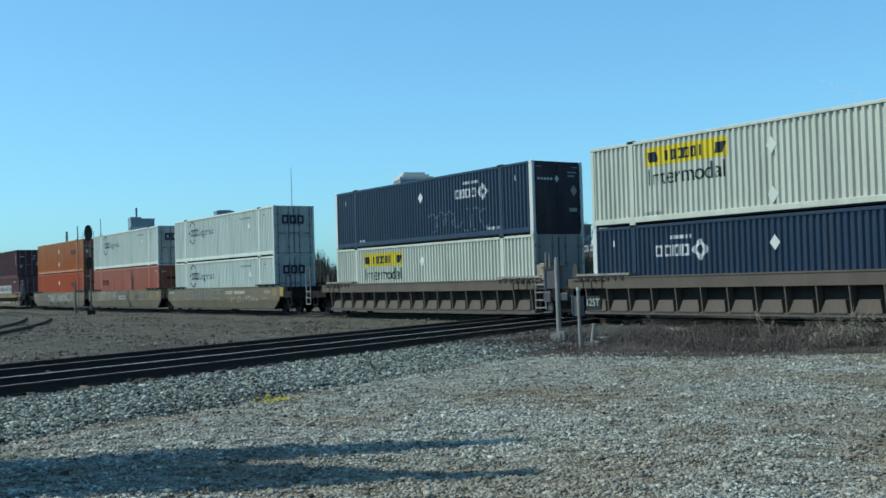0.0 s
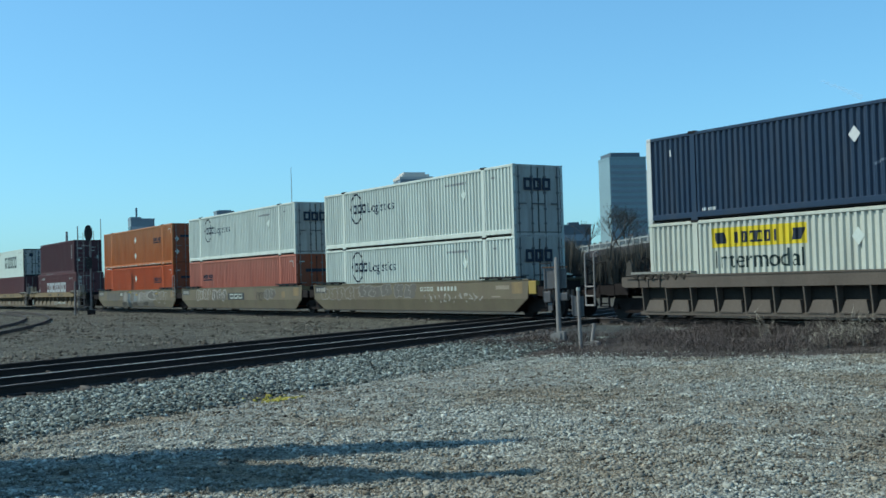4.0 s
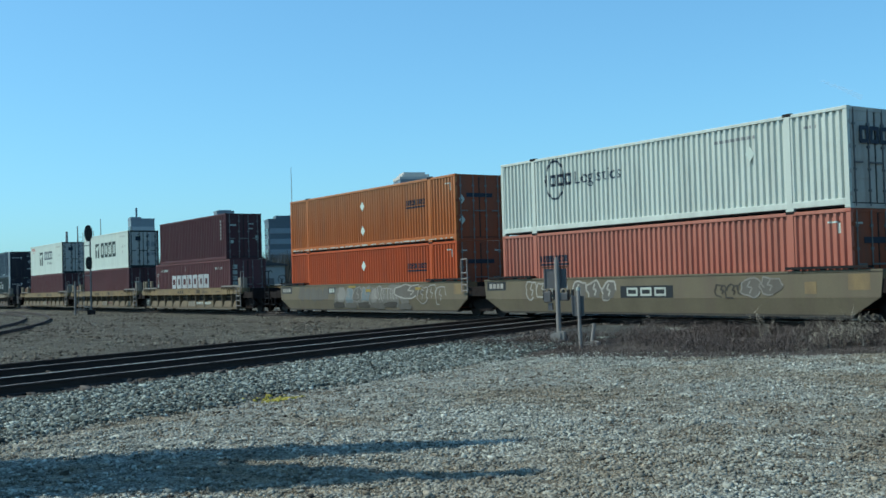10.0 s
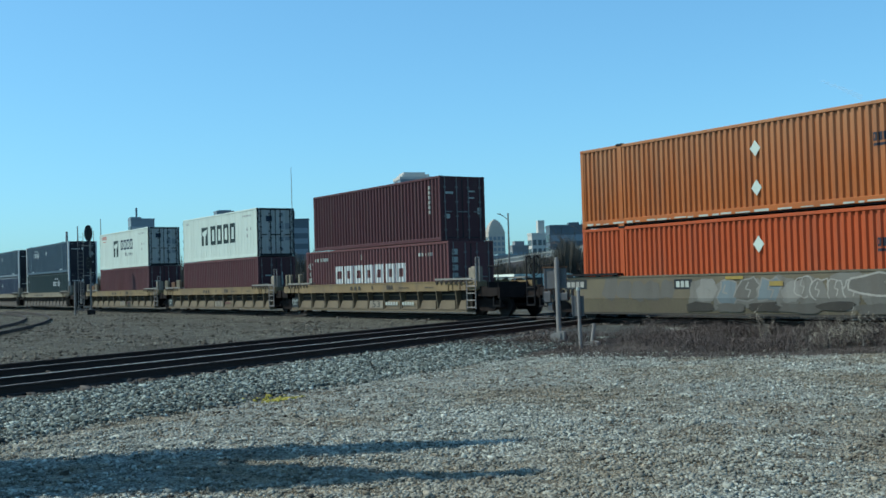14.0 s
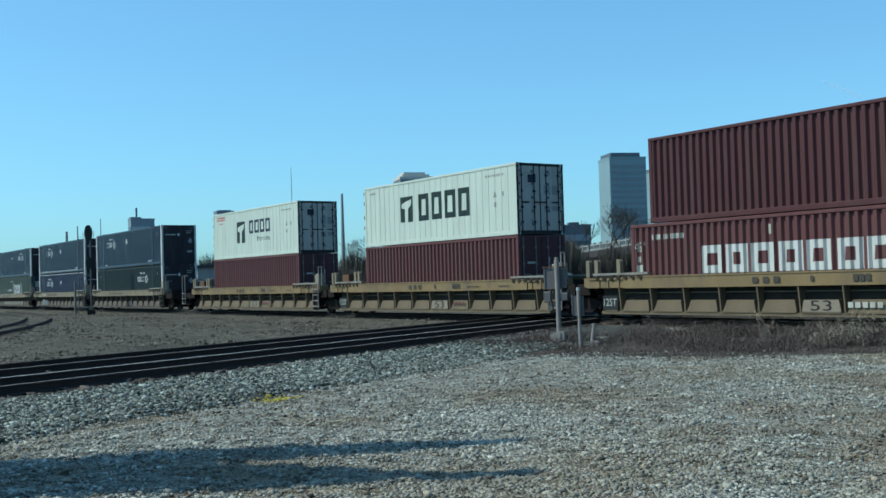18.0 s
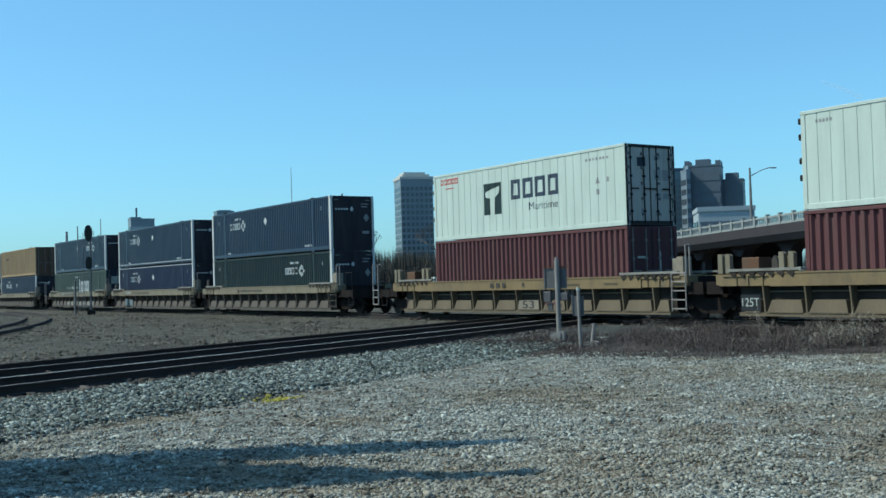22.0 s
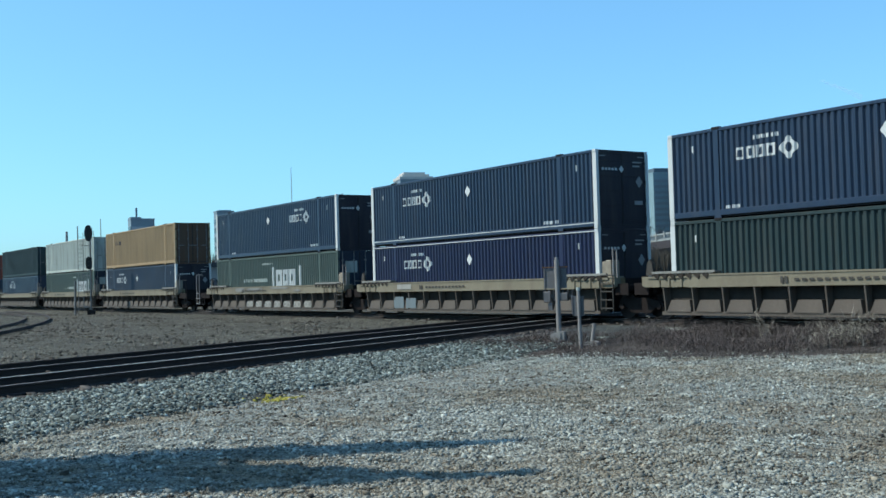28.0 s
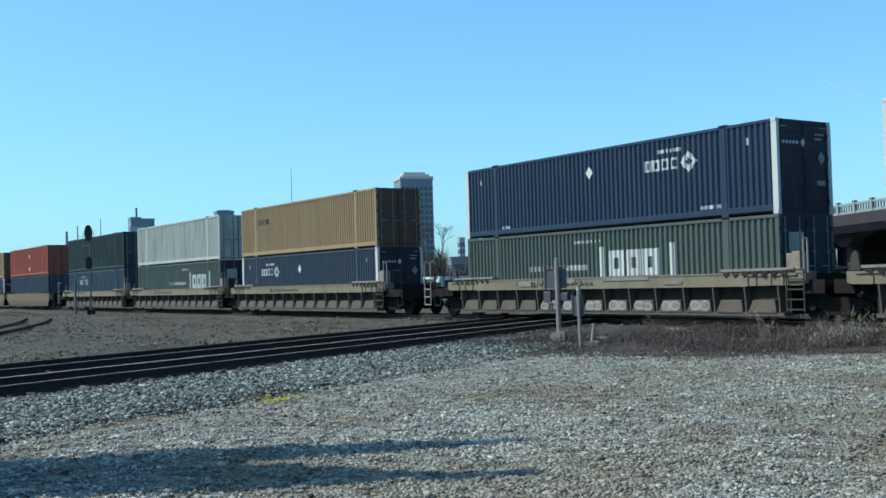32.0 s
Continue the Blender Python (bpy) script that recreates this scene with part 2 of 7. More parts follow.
def corrugated(pts, y, inward, z0, z1, material, name="side_panel"):
    def make():
        s = Shape()
        for (xa, da), (xb, db) in zip(pts, pts[1:]):
            s.face((xa, y + inward * da, z0), (xb, y + inward * db, z0), (xb, y + inward * db, z1), (xa, y + inward * da, z1))
        me = bpy.data.meshes.new(name)
        f = s.f if inward > 0 else [q[::-1] for q in s.f]
        me.from_pydata(s.v, [], f)
        me.materials.append(material)
        return me
    return cached((name, len(pts), y, z0, z1, material.name, pts[3]), make)


def spans(polys, x):
    """Heights between which the outlines cover the column at x."""
    zs = []
    for poly in polys:
        for (xa, za), (xb, zb) in zip(poly, poly[1:] + poly[:1]):
            if (xa <= x) != (xb <= x):
                zs.append(za + (zb - za) * (x - xa) / (xb - xa))
    zs.sort()
    return list(zip(zs[::2], zs[1::2]))


def painted(polys, pts, y, material, step=0.04, lift=0.004):
    """Paint that follows the corrugation: the outlines cut into narrow columns."""
    s = Shape()
    lo = min(p[0] for q in polys for p in q)
    hi = max(p[0] for q in polys for p in q)
    for (xa, da), (xb, db) in zip(pts, pts[1:]):
        if xb <= lo or xa >= hi:
            continue
        n = max(1, math.ceil((xb - xa) / step))
        for i in range(n):
            u, v = xa + (xb - xa) * i / n, xa + (xb - xa) * (i + 1) / n
            yu, yv = y - lift + da + (db - da) * i / n, y - lift + da + (db - da) * (i + 1) / n
            a, b = spans(polys, u + 1e-4), spans(polys, v - 1e-4)
            if len(a) != len(b):
                a = b = spans(polys, (u + v) / 2)
            for (z0, z1), (z2, z3) in zip(a, b):
                s.face((u, yu, z0), (v, yv, z2), (v, yv, z3), (u, yu, z1))
    me = bpy.data.meshes.new("marking")
    me.from_pydata(s.v, [], s.f)
    bm = bmesh.new()
    bm.from_mesh(me)
    bmesh.ops.remove_doubles(bm, verts=bm.verts, dist=0.0008)
    bm.to_mesh(me)
    bm.free()
    me.materials.append(material)
    return me


def rect(x0, x1, z0, z1, lean=0.0):
    return [(x0, z0), (x1, z0), (x1 + lean, z1), (x0 + lean, z1)]


def diamond(x, z, r):
    return [(x - r * 0.8, z), (x, z - r), (x + r * 0.8, z), (x, z + r)]


def ring(x, z, rx, rz, w, n=28):
    def oval(a, b):
        return [(x + a * math.cos(2 * math.pi * i / n), z + b * math.sin(2 * math.pi * i / n)) for i in range(n)]
    return [oval(rx, rz), oval(rx - w, rz - w)]


def blocks(x0, x1, z0, z1, n, gap=0.22):
    """A row of plain blocks in place of brand lettering."""
    out = []
    w = (x1 - x0) / n
    for i in range(n):
        a, b = x0 + i * w, x0 + (i + 1 - gap) * w
        out.append(rect(a, b, z0, z1))
    return out


def hoop(x, z, rx, rz, w, n=20):
    """An oval ring as one closed outline."""
    a = [(x + rx * math.cos(2 * math.pi * i / n), z + rz * math.sin(2 * math.pi * i / n)) for i in range(n + 1)]
    b = [(x + (rx - w) * math.cos(2 * math.pi * i / n), z + (rz - w) * math.sin(2 * math.pi * i / n)) for i in range(n + 1)]
    return a + b[::-1]


def shapes(pattern, x0, x1, z0, z1, gap=0.2, pen=0.24):
    """Plain shapes in place of a company mark: b a bar, o a ring, f a hollow frame, w two bars, d a diamond."""
    out = []
    w, h = (x1 - x0) / len(pattern), z1 - z0
    for i, kind in enumerate(pattern):
        a, b = x0 + (i + gap / 2) * w, x0 + (i + 1 - gap / 2) * w
        c, t = (a + b) / 2, pen * h
        if kind == "b":
            out.append(rect(c - 0.62 * t, c + 0.62 * t, z0, z1))
        elif kind == "o":
            out.append(hoop(c, (z0 + z1) / 2, (b - a) / 2, h / 2, min(t * 0.8, (b - a) * 0.3)))
        elif kind == "f":
            p, m = t * 0.85, (b - a) * 0.5 - t * 0.85
            outer, inner = rect(a, b, z0, z1), rect(c - m, c + m, z0 + p, z1 - p)
            out.append(outer + outer[:1] + inner[:1] + inner[:0:-1] + inner[:1])
        elif kind == "w":
            out += [rect(a, a + 0.32 * (b - a), z0, z1), rect(b - 0.32 * (b - a), b, z0, z1)]
        else:
            out.append([(a, z0 + h / 2), (c, z0), (b, z0 + h / 2), (c, z1)])
    return out


def word(text, x0, x1, z0, z1):
    """The outlines of a plain word, fitted to a rectangle."""
    me = text_mesh(text, 1.0, MARK_DARK, 0.0)
    xs = [v.co.x for v in me.vertices]
    ys = [v.co.y for v in me.vertices]
    ax, bx, ay, by = min(xs), max(xs), min(ys), max(ys)
    out = []
    for p in me.polygons:
        out.append([(x0 + (me.vertices[i].co.x - ax) / (bx - ax) * (x1 - x0), z0 + (me.vertices[i].co.y - ay) / (by - ay) * (z1 - z0)) for i in p.vertices])
    return out


HIGH = 2.896


def container(name, label, length, col, group="containers on the train", kind="corrugated", posts=None, doors=None, rail=None, door_bars=4, width=2.591):
    """A container on its own base: panels, rails, posts, castings, doors with bars. Origin under its middle."""
    root = thing(name, Matrix(), label, "container", group)
    rail = rail or col
    posts = posts or col
    doors = doors or col
    w2, l2 = width / 2, length / 2
    smooth_sided = kind == "reefer"
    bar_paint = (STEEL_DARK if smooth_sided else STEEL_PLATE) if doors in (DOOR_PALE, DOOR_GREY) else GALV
    pts = grooves(length, 0.44, 0.013, 0.12) if smooth_sided else profile(length, 0.232 if length > 14 else 0.29, 0.066 if length > 14 else 0.085, 0.12)
    lip = 0.02
    low, high = (0.10, 0.29) if length > 14 else (0.0, 0.17)
    key = (length, width)
    part("side_panel", corrugated(pts, -w2 + lip, 1, high - 0.03, HIGH - 0.09, col), None, root)
    part("side_panel", corrugated(pts, w2 - lip, -1, high - 0.03, HIGH - 0.09, col), None, root)

    def rails(z0, z1, y0, y1):
        s = Shape()
        s.box(-l2 + 0.1, l2 - 0.1, y0, y1, z0, z1, 0.012)
        return s
    for side in (-1, 1):
        ya, yb = sorted((side * (w2 - 0.09), side * w2))
        part("bottom_rail", cached(("br", key, side, rail.name), lambda: rails(low, high, ya, yb).mesh("bottom_rail", rail)), None, root)
        part("top_rail", cached(("tr", key, side, rail.name), lambda: rails(HIGH - 0.11, HIGH - 0.004, ya, yb).mesh("top_rail", rail)), None, root)

    def roof():
        s = Shape()
        n = round(length / 0.5)
        for i in range(n):
            a = -l2 + 0.05 + i * (length - 0.1) / n
            b = a + (length - 0.1) / n
            s.box(a, b, -w2 + 0.05, w2 - 0.05, HIGH - 0.05, HIGH - (0.018 if i % 2 else 0.034))
        return s.mesh("roof", col)
    part("roof", cached(("roof", key, col.name), roof), None, root)

    def floor():
        s = Shape()
        s.box(-l2 + 0.05, l2 - 0.05, -w2 + 0.06, w2 - 0.06, 0.05, 0.14)
        return s.mesh("floor", STEEL_DARK)
    part("floor", cached(("floor", key), floor), None, root)

    def post_mesh(m, wide):
        s = Shape()
        s.box(-wide / 2, wide / 2, -0.06, 0.06, 0.118, HIGH - 0.118)
        return s.mesh("corner_post", m)

    def casting():
        s = Shape()
        s.box(-0.09, 0.09, -0.082, 0.082, -0.059, 0.059, 0.015)
        s.box(-0.045, 0.045, -0.086, -0.078, -0.03, 0.03)
        return s.mesh("corner_casting", posts)
    dark_rear = smooth_sided
    pm = cached(("post", posts.name, posts is not col), lambda: post_mesh(posts, 0.20 if posts is not col else 0.14))
    cm = cached(("cast", posts.name), casting)
    for sx in (-1, 1):
        for sy in (-1, 1):
            part("corner_post", pm, None, root, at=pose(sx * (l2 - 0.075), sy * (w2 - 0.058), 0))
            if sx > 0 and dark_rear:
                def jamb():
                    s = Shape()
                    s.box(l2 - 0.006, l2 + 0.006, -0.05, 0.05, 0.02, HIGH - 0.02)
                    return s.mesh("door_jamb", GASKET)
                part("door_jamb", cached(("jamb", l2), jamb), None, root, "black rear door frame", at=pose(0, sy * (w2 - 0.055), 0))
            for z in (0.06, HIGH - 0.058):
                part("corner_casting", cm, None, root, at=pose(sx * (l2 - 0.088), sy * (w2 - 0.079), z))
    if length > 14:
        def stacking():
            s = Shape()
            s.box(-0.10, 0.10, -0.07, 0.05, 0.0, HIGH - 0.06)
            s.box(-0.14, 0.14, -0.075, 0.075, -0.01, 0.10, 0.01)
            return s.mesh("stacking_post", col)

        def lifting():
            s = Shape()
            s.box(-0.15, 0.15, -0.080, 0.075, HIGH - 0.058, HIGH + 0.035, 0.012)
            s.box(-0.06, 0.06, -0.083, -0.079, HIGH - 0.04, HIGH + 0.02)
            return s.mesh("lifting_casting", STEEL_DARK)
        sm = cached(("stack", col.name), stacking)
        lm = cached("lifting", lifting)
        for sx in (-1, 1):
            for sy in (-1, 1):
                m = pose(sx * 6.02, sy * (w2 - 0.068), 0, 0, 0, 0 if sy < 0 else 180)
                part("stacking_post", sm, None, root, at=m)
                part("lifting_casting", lm, None, root, "dark worn lifting casting", at=m)

    def front():
        s = Shape()
        s.box(-l2 + 0.03, -l2 + 0.06, -w2 + 0.1, w2 - 0.1, 0.1, HIGH - 0.08)
        n = 9
        for i in range(n):
            y = -w2 + 0.2 + i * (width - 0.4) / (n - 1)
            s.box(-l2 + 0.01, -l2 + 0.03, y - 0.06, y + 0.06, 0.12, HIGH - 0.1)
        return s.mesh("front_wall", col)
    part("front_wall", cached(("front", key, col.name), front), None, root)

    def header(z0, z1):
        s = Shape()
        s.box(l2 - 0.1, l2 - 0.005, -w2 + 0.1, w2 - 0.1, z0, z1)
        return s.mesh("door_header", GASKET if dark_rear else doors)
    part("door_header", cached(("header", key, doors.name), lambda: header(HIGH - 0.12, HIGH - 0.01)), None, root)
    part("door_sill", cached(("dsill", key, doors.name), lambda: header(0.0, 0.13)), None, root)

    def leaf(side):
        s = Shape()
        a, b = sorted((side * 0.01, side * (w2 - 0.12)))
        s.box(l2 - 0.09, l2 - 0.035, a, b, 0.14, HIGH - 0.13)
        for k in range(5):
            z = 0.30 + k * 0.55
            s.box(l2 - 0.035, l2 - 0.022, a + 0.05, b - 0.05, z, z + 0.28)
        return s.mesh("door", doors)
    for side in (-1, 1):
        d = part("door", cached(("leaf", key, side, doors.name), lambda: leaf(side)), None, root)

        def gasket():
            s = Shape()
            a, b = sorted((side * 0.005, side * (w2 - 0.115)))
            x0, x1 = l2 - 0.034, l2 - 0.026
            s.box(x0, x1, a, a + 0.02, 0.14, HIGH - 0.13)
            s.box(x0, x1, b - 0.02, b, 0.14, HIGH - 0.13)
            s.box(x0, x1, a + 0.02, b - 0.02, 0.14, 0.165)
            s.box(x0, x1, a + 0.02, b - 0.02, HIGH - 0.155, HIGH - 0.13)
            return s.mesh("gasket", GASKET)
        part("gasket", cached(("gasket", key, side), gasket), None, d, "black rubber door seal")

        def strap():
            s = Shape()
            ya, yb = sorted((side * (w2 - 0.22), side * (w2 - 0.03)))
            s.box(l2 - 0.03, l2 - 0.002, ya, yb, -0.045, 0.045)
            s.tube((l2 - 0.004, side * (w2 - 0.1), -0.075), (l2 - 0.004, side * (w2 - 0.1), 0.075), 0.02, sides=6)
            return s.mesh("hinge", doors)
        for z in (0.4, 1.05, 1.75, 2.45):
            part("hinge", cached(("strap", key, side, doors.name), strap), None, d, at=pose(0, 0, z))
        if door_bars:
            def bar():
                s = Shape()
                s.tube((0, 0, 0.06), (0, 0, HIGH - 0.05), 0.022)
                for z in (0.5, 1.1, 1.75, 2.4):
                    s.box(-0.03, 0.02, -0.06, 0.06, z - 0.035, z + 0.035)
                s.box(-0.01, 0.03, *sorted((0.0, -side * 0.36)), 1.28, 1.33)
                return s.mesh("locking_bar", bar_paint)
            for k in (0.26, 0.78):
                part("locking_bar", cached(("lockbar", bar_paint.name, side), bar), None, d, "upright locking bar with handle", at=pose(l2 - 0.008, side * k * w2, 0))
    SIDES[root.name] = (pts, -w2 + lip)
    return root


SIDES = {}


def mark(root, name, polys, material, label="", base=0.0):
    """Paint on the near side; heights are given above the rails and base is the container's own height."""
    pts, y = SIDES[root.name]
    moved = [[(x, z - base) for x, z in q] for q in polys]
    if name == "panel_bar":
        y = y - 0.003
    if name == "placard":
        for q in moved:
            s = Shape()
            s.prism(q, y - 0.012, y - 0.002, "y")
            ob = part(name, s, material, root, label)
        return ob
    if name in ("side_bar", "corner_tick", "lifting_mark", "warning_mark", "company_mark", "company_block", "panel_bar", "owner_mark") and len(moved) > 1:
        return [part(name, painted([q], pts, y, material), None, root, label) for q in moved][-1]
    ob = part(name, painted(moved, pts, y, material), None, root, label)
    if "stencil" in name or name == "lettering":
        ob["kind"] = "stuff"
    return ob


def end_mark(root, name, polys, material, length, base=0.0):
    """Paint on the door end, as (across, height)."""
    for q in polys:
        s = Shape()
        s.prism([(y, z - base) for y, z in q], length / 2 - 0.018, length / 2 - 0.010, "x")
        ob = part(name, s, material, root)
    return ob


UP, LOW = 3.252, 0.355


def diamond_logo(root, x, base):
    """White bars and an open diamond, in place of a company mark."""
    z = base + 1.80
    mark(root, "company_mark", shapes("ffff", x, x + 1.62, z - 0.02, z + 0.36), MARK_WHITE, "white painted company mark", base)
    cx = x + 2.05
    mark(root, "open_diamond", [[(cx - 0.38, z + 0.16), (cx, z - 0.20), (cx + 0.38, z + 0.16), (cx, z + 0.52)], [(cx - 0.16, z + 0.16), (cx, z), (cx + 0.16, z + 0.16), (cx, z + 0.32)]], MARK_WHITE, "", base)
    mark(root, "number_stencil", blocks(x + 0.7, x + 1.75, z + 0.55, z + 0.67, 6, 0.3), MARK_WHITE, "", base)


def plain_marks(root, base, placard=0.0, colour=None):
    """Small stencils near the posts and the centre placard."""
    c = colour or MARK_WHITE
    if placard is not None:
        mark(root, "placard", [diamond(placard, base + 2.05, 0.24)], c, "white diamond placard", base)
    mark(root, "stencil", blocks(5.0, 5.85, base + 0.33, base + 0.45, 6, 0.35) + blocks(-5.75, -5.1, base + 0.30, base + 0.40, 5, 0.35), c, "", base)
    mark(root, "lifting_mark", [rect(-7.1, -6.98, base + 2.2, base + 2.42), rect(6.9, 7.02, base + 2.2, base + 2.42)], c, "", base)


def navy_container(base, logo_x, col=None, placard=0.0, white_posts=True):
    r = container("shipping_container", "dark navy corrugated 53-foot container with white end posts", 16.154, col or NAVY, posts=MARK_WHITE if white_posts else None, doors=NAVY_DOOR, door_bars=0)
    if logo_x is not None:
        diamond_logo(r, logo_x, base)
    plain_marks(r, base, placard)
    s = [[(-0.35 + k * 0.16, base + 2.15), (-0.25 + k * 0.16, base + 2.15), (-0.25 + k * 0.16, base + 2.24), (-0.35 + k * 0.16, base + 2.24)] for k in range(-4, 1)]
    end_mark(r, "end_mark", s + [diamond(-0.02, base + 2.2, 0.14)], MARK_WHITE, 16.154, base)
    end_mark(r, "end_stencil", [rect(0.55, 1.0, base + 2.45, base + 2.5), rect(0.55, 0.9, base + 2.3, base + 2.36), diamond(0.85, base + 1.75, 0.22), rect(0.6, 1.0, base + 0.9, base + 1.05), rect(-1.1, -0.8, base + 2.66, base + 2.69), rect(0.8, 1.1, base + 2.66, base + 2.69)], DOOR_GREY, 16.154, base)
    return r


def cream_container(base):
    r = container("shipping_container", "cream-white corrugated 53-foot container with yellow panel", 16.154, CREAM, doors=DOOR_GREY)
    mark(r, "yellow_panel", [rect(-5.35, -1.7, base + 1.98, base + 2.60)], MARK_YELLOW, "bright yellow painted panel", base)
    mark(r, "panel_bar", shapes("bffffb", -4.5, -2.7, base + 2.10, base + 2.45) + [rect(-5.15, -4.75, base + 2.1, base + 2.45, -0.1), rect(-2.3, -1.9, base + 2.1, base + 2.45, 0.1)], MARK_DARK, "", base)
    mark(r, "lettering", word("Intermodal", -5.2, -1.85, base + 1.32, base + 1.87), MARK_GREEN, "dark green painted word", base)
    mark(r, "placard", [diamond(0.0, base + 2.1, 0.26), diamond(0.0, base + 0.6, 0.26)], PALE, "pale diamond placard", base)
    mark(r, "stencil", blocks(-5.5, -4.6, base + 0.32, base + 0.42, 6, 0.35), DOOR_GREY, "", base)
    return r


def pale_container(base):
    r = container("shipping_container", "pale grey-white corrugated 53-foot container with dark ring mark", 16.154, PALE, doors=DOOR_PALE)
    z = base + 1.98
    mark(r, "ring_mark", ring(-4.75, z, 0.58, 0.76, 0.08), MARK_DARK, "thin dark painted ring", base)
    mark(r, "company_mark", shapes("fff", -5.1, -3.75, z - 0.24, z + 0.20, 0.15, 0.3), MARK_DARK, "", base)
    mark(r, "lettering", word("Logistics", -3.6, -1.15, z - 0.40, z + 0.22), SLATE, "dark blue painted word", base)
    mark(r, "placard", [diamond(4.6, base + 1.9, 0.24)], WHITE, "", base)
    mark(r, "stencil", blocks(3.2, 4.9, base + 2.36, base + 2.46, 8, 0.4) + blocks(6.6, 7.1, base + 2.4, base + 2.48, 3, 0.4), DOOR_GREY, "", base)
    end_mark(r, "end_mark", shapes("fff", -0.80, 0.65, base + 1.85, base + 2.35, 0.14, 0.28), MARK_DARK, 16.154 + 0.07, base)
    return r


def orange_container(base, col, label, bars_x=3.95, two=True):
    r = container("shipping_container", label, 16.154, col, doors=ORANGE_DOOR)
    mark(r, "company_mark", shapes("ffffbffff", bars_x, bars_x + 1.65, base + 1.78, base + 2.02, 0.2, 0.3) + [rect(bars_x, bars_x + 1.65, base + 1.64, base + 1.72)], MARK_DARK, "dark painted company mark", base)
    if two:
        mark(r, "placard", [diamond(-0.05, base + 2.06, 0.25), diamond(-0.05, base + 0.85, 0.25)] if base > 2 else [diamond(-0.05, base + 2.02, 0.26)], WHITE, "white diamond placard", base)
    if base > 2:
        rnd = random.Random(61)
        s, x = Shape(), -7.8
        while x < 7.7:
            w = rnd.uniform(0.05, 0.6)
            s.box(x, min(x + w, 7.8), -1.2995, -1.2965, 0.11 + rnd.uniform(0, 0.02), 0.15 + rnd.uniform(0, 0.05))
            x += w + rnd.uniform(0.05, 0.35)
        part("scuffed_edge", s, CHALK, r, "bare scuffed lower rail")["kind"] = "stuff"
    mark(r, "corner_tick", [rect(7.6, 7.68, base + 2.2, base + 2.55), rect(7.3, 7.68, base + 2.5, base + 2.55)], WHITE, "", base)
    end_mark(r, "end_mark", [rect(-0.7, 0.7, base + 1.9, base + 2.08)], MARK_DARK, 16.154, base)
    end_mark(r, "placard", [diamond(-0.95, base + 1.8, 0.2), diamond(-0.95, base + 0.9, 0.2)] if base > 2 else [rect(-1.1, -0.75, base + 2.45, base + 2.5), rect(0.75, 1.1, base + 2.45, base + 2.5)], WHITE, 16.154, base)
    return r


def box_marks(r, base, length):
    """Stencils of an ocean container: upright block beside the doors."""
    mark(r, "stencil", [rect(length / 2 - 0.95, length / 2 - 0.87, base + 1.25 + 0.22 * k, base + 1.40 + 0.22 * k) for k in range(6)] + [rect(length / 2 - 0.5, length / 2 - 0.42, base + 1.0 + 0.25 * k, base + 1.18 + 0.25 * k) for k in range(6)], CHALK, "", base)
    end_mark(r, "end_stencil", [rect(0.3, 0.7, base + 2.2, base + 2.26), rect(0.3, 0.65, base + 1.9, base + 1.96), rect(-0.95, -0.5, base + 2.1, base + 2.2), rect(0.8, 1.0, base + 1.2, base + 1.5), rect(-0.9, -0.7, base + 1.0, base + 1.2)], CHALK, length, base)


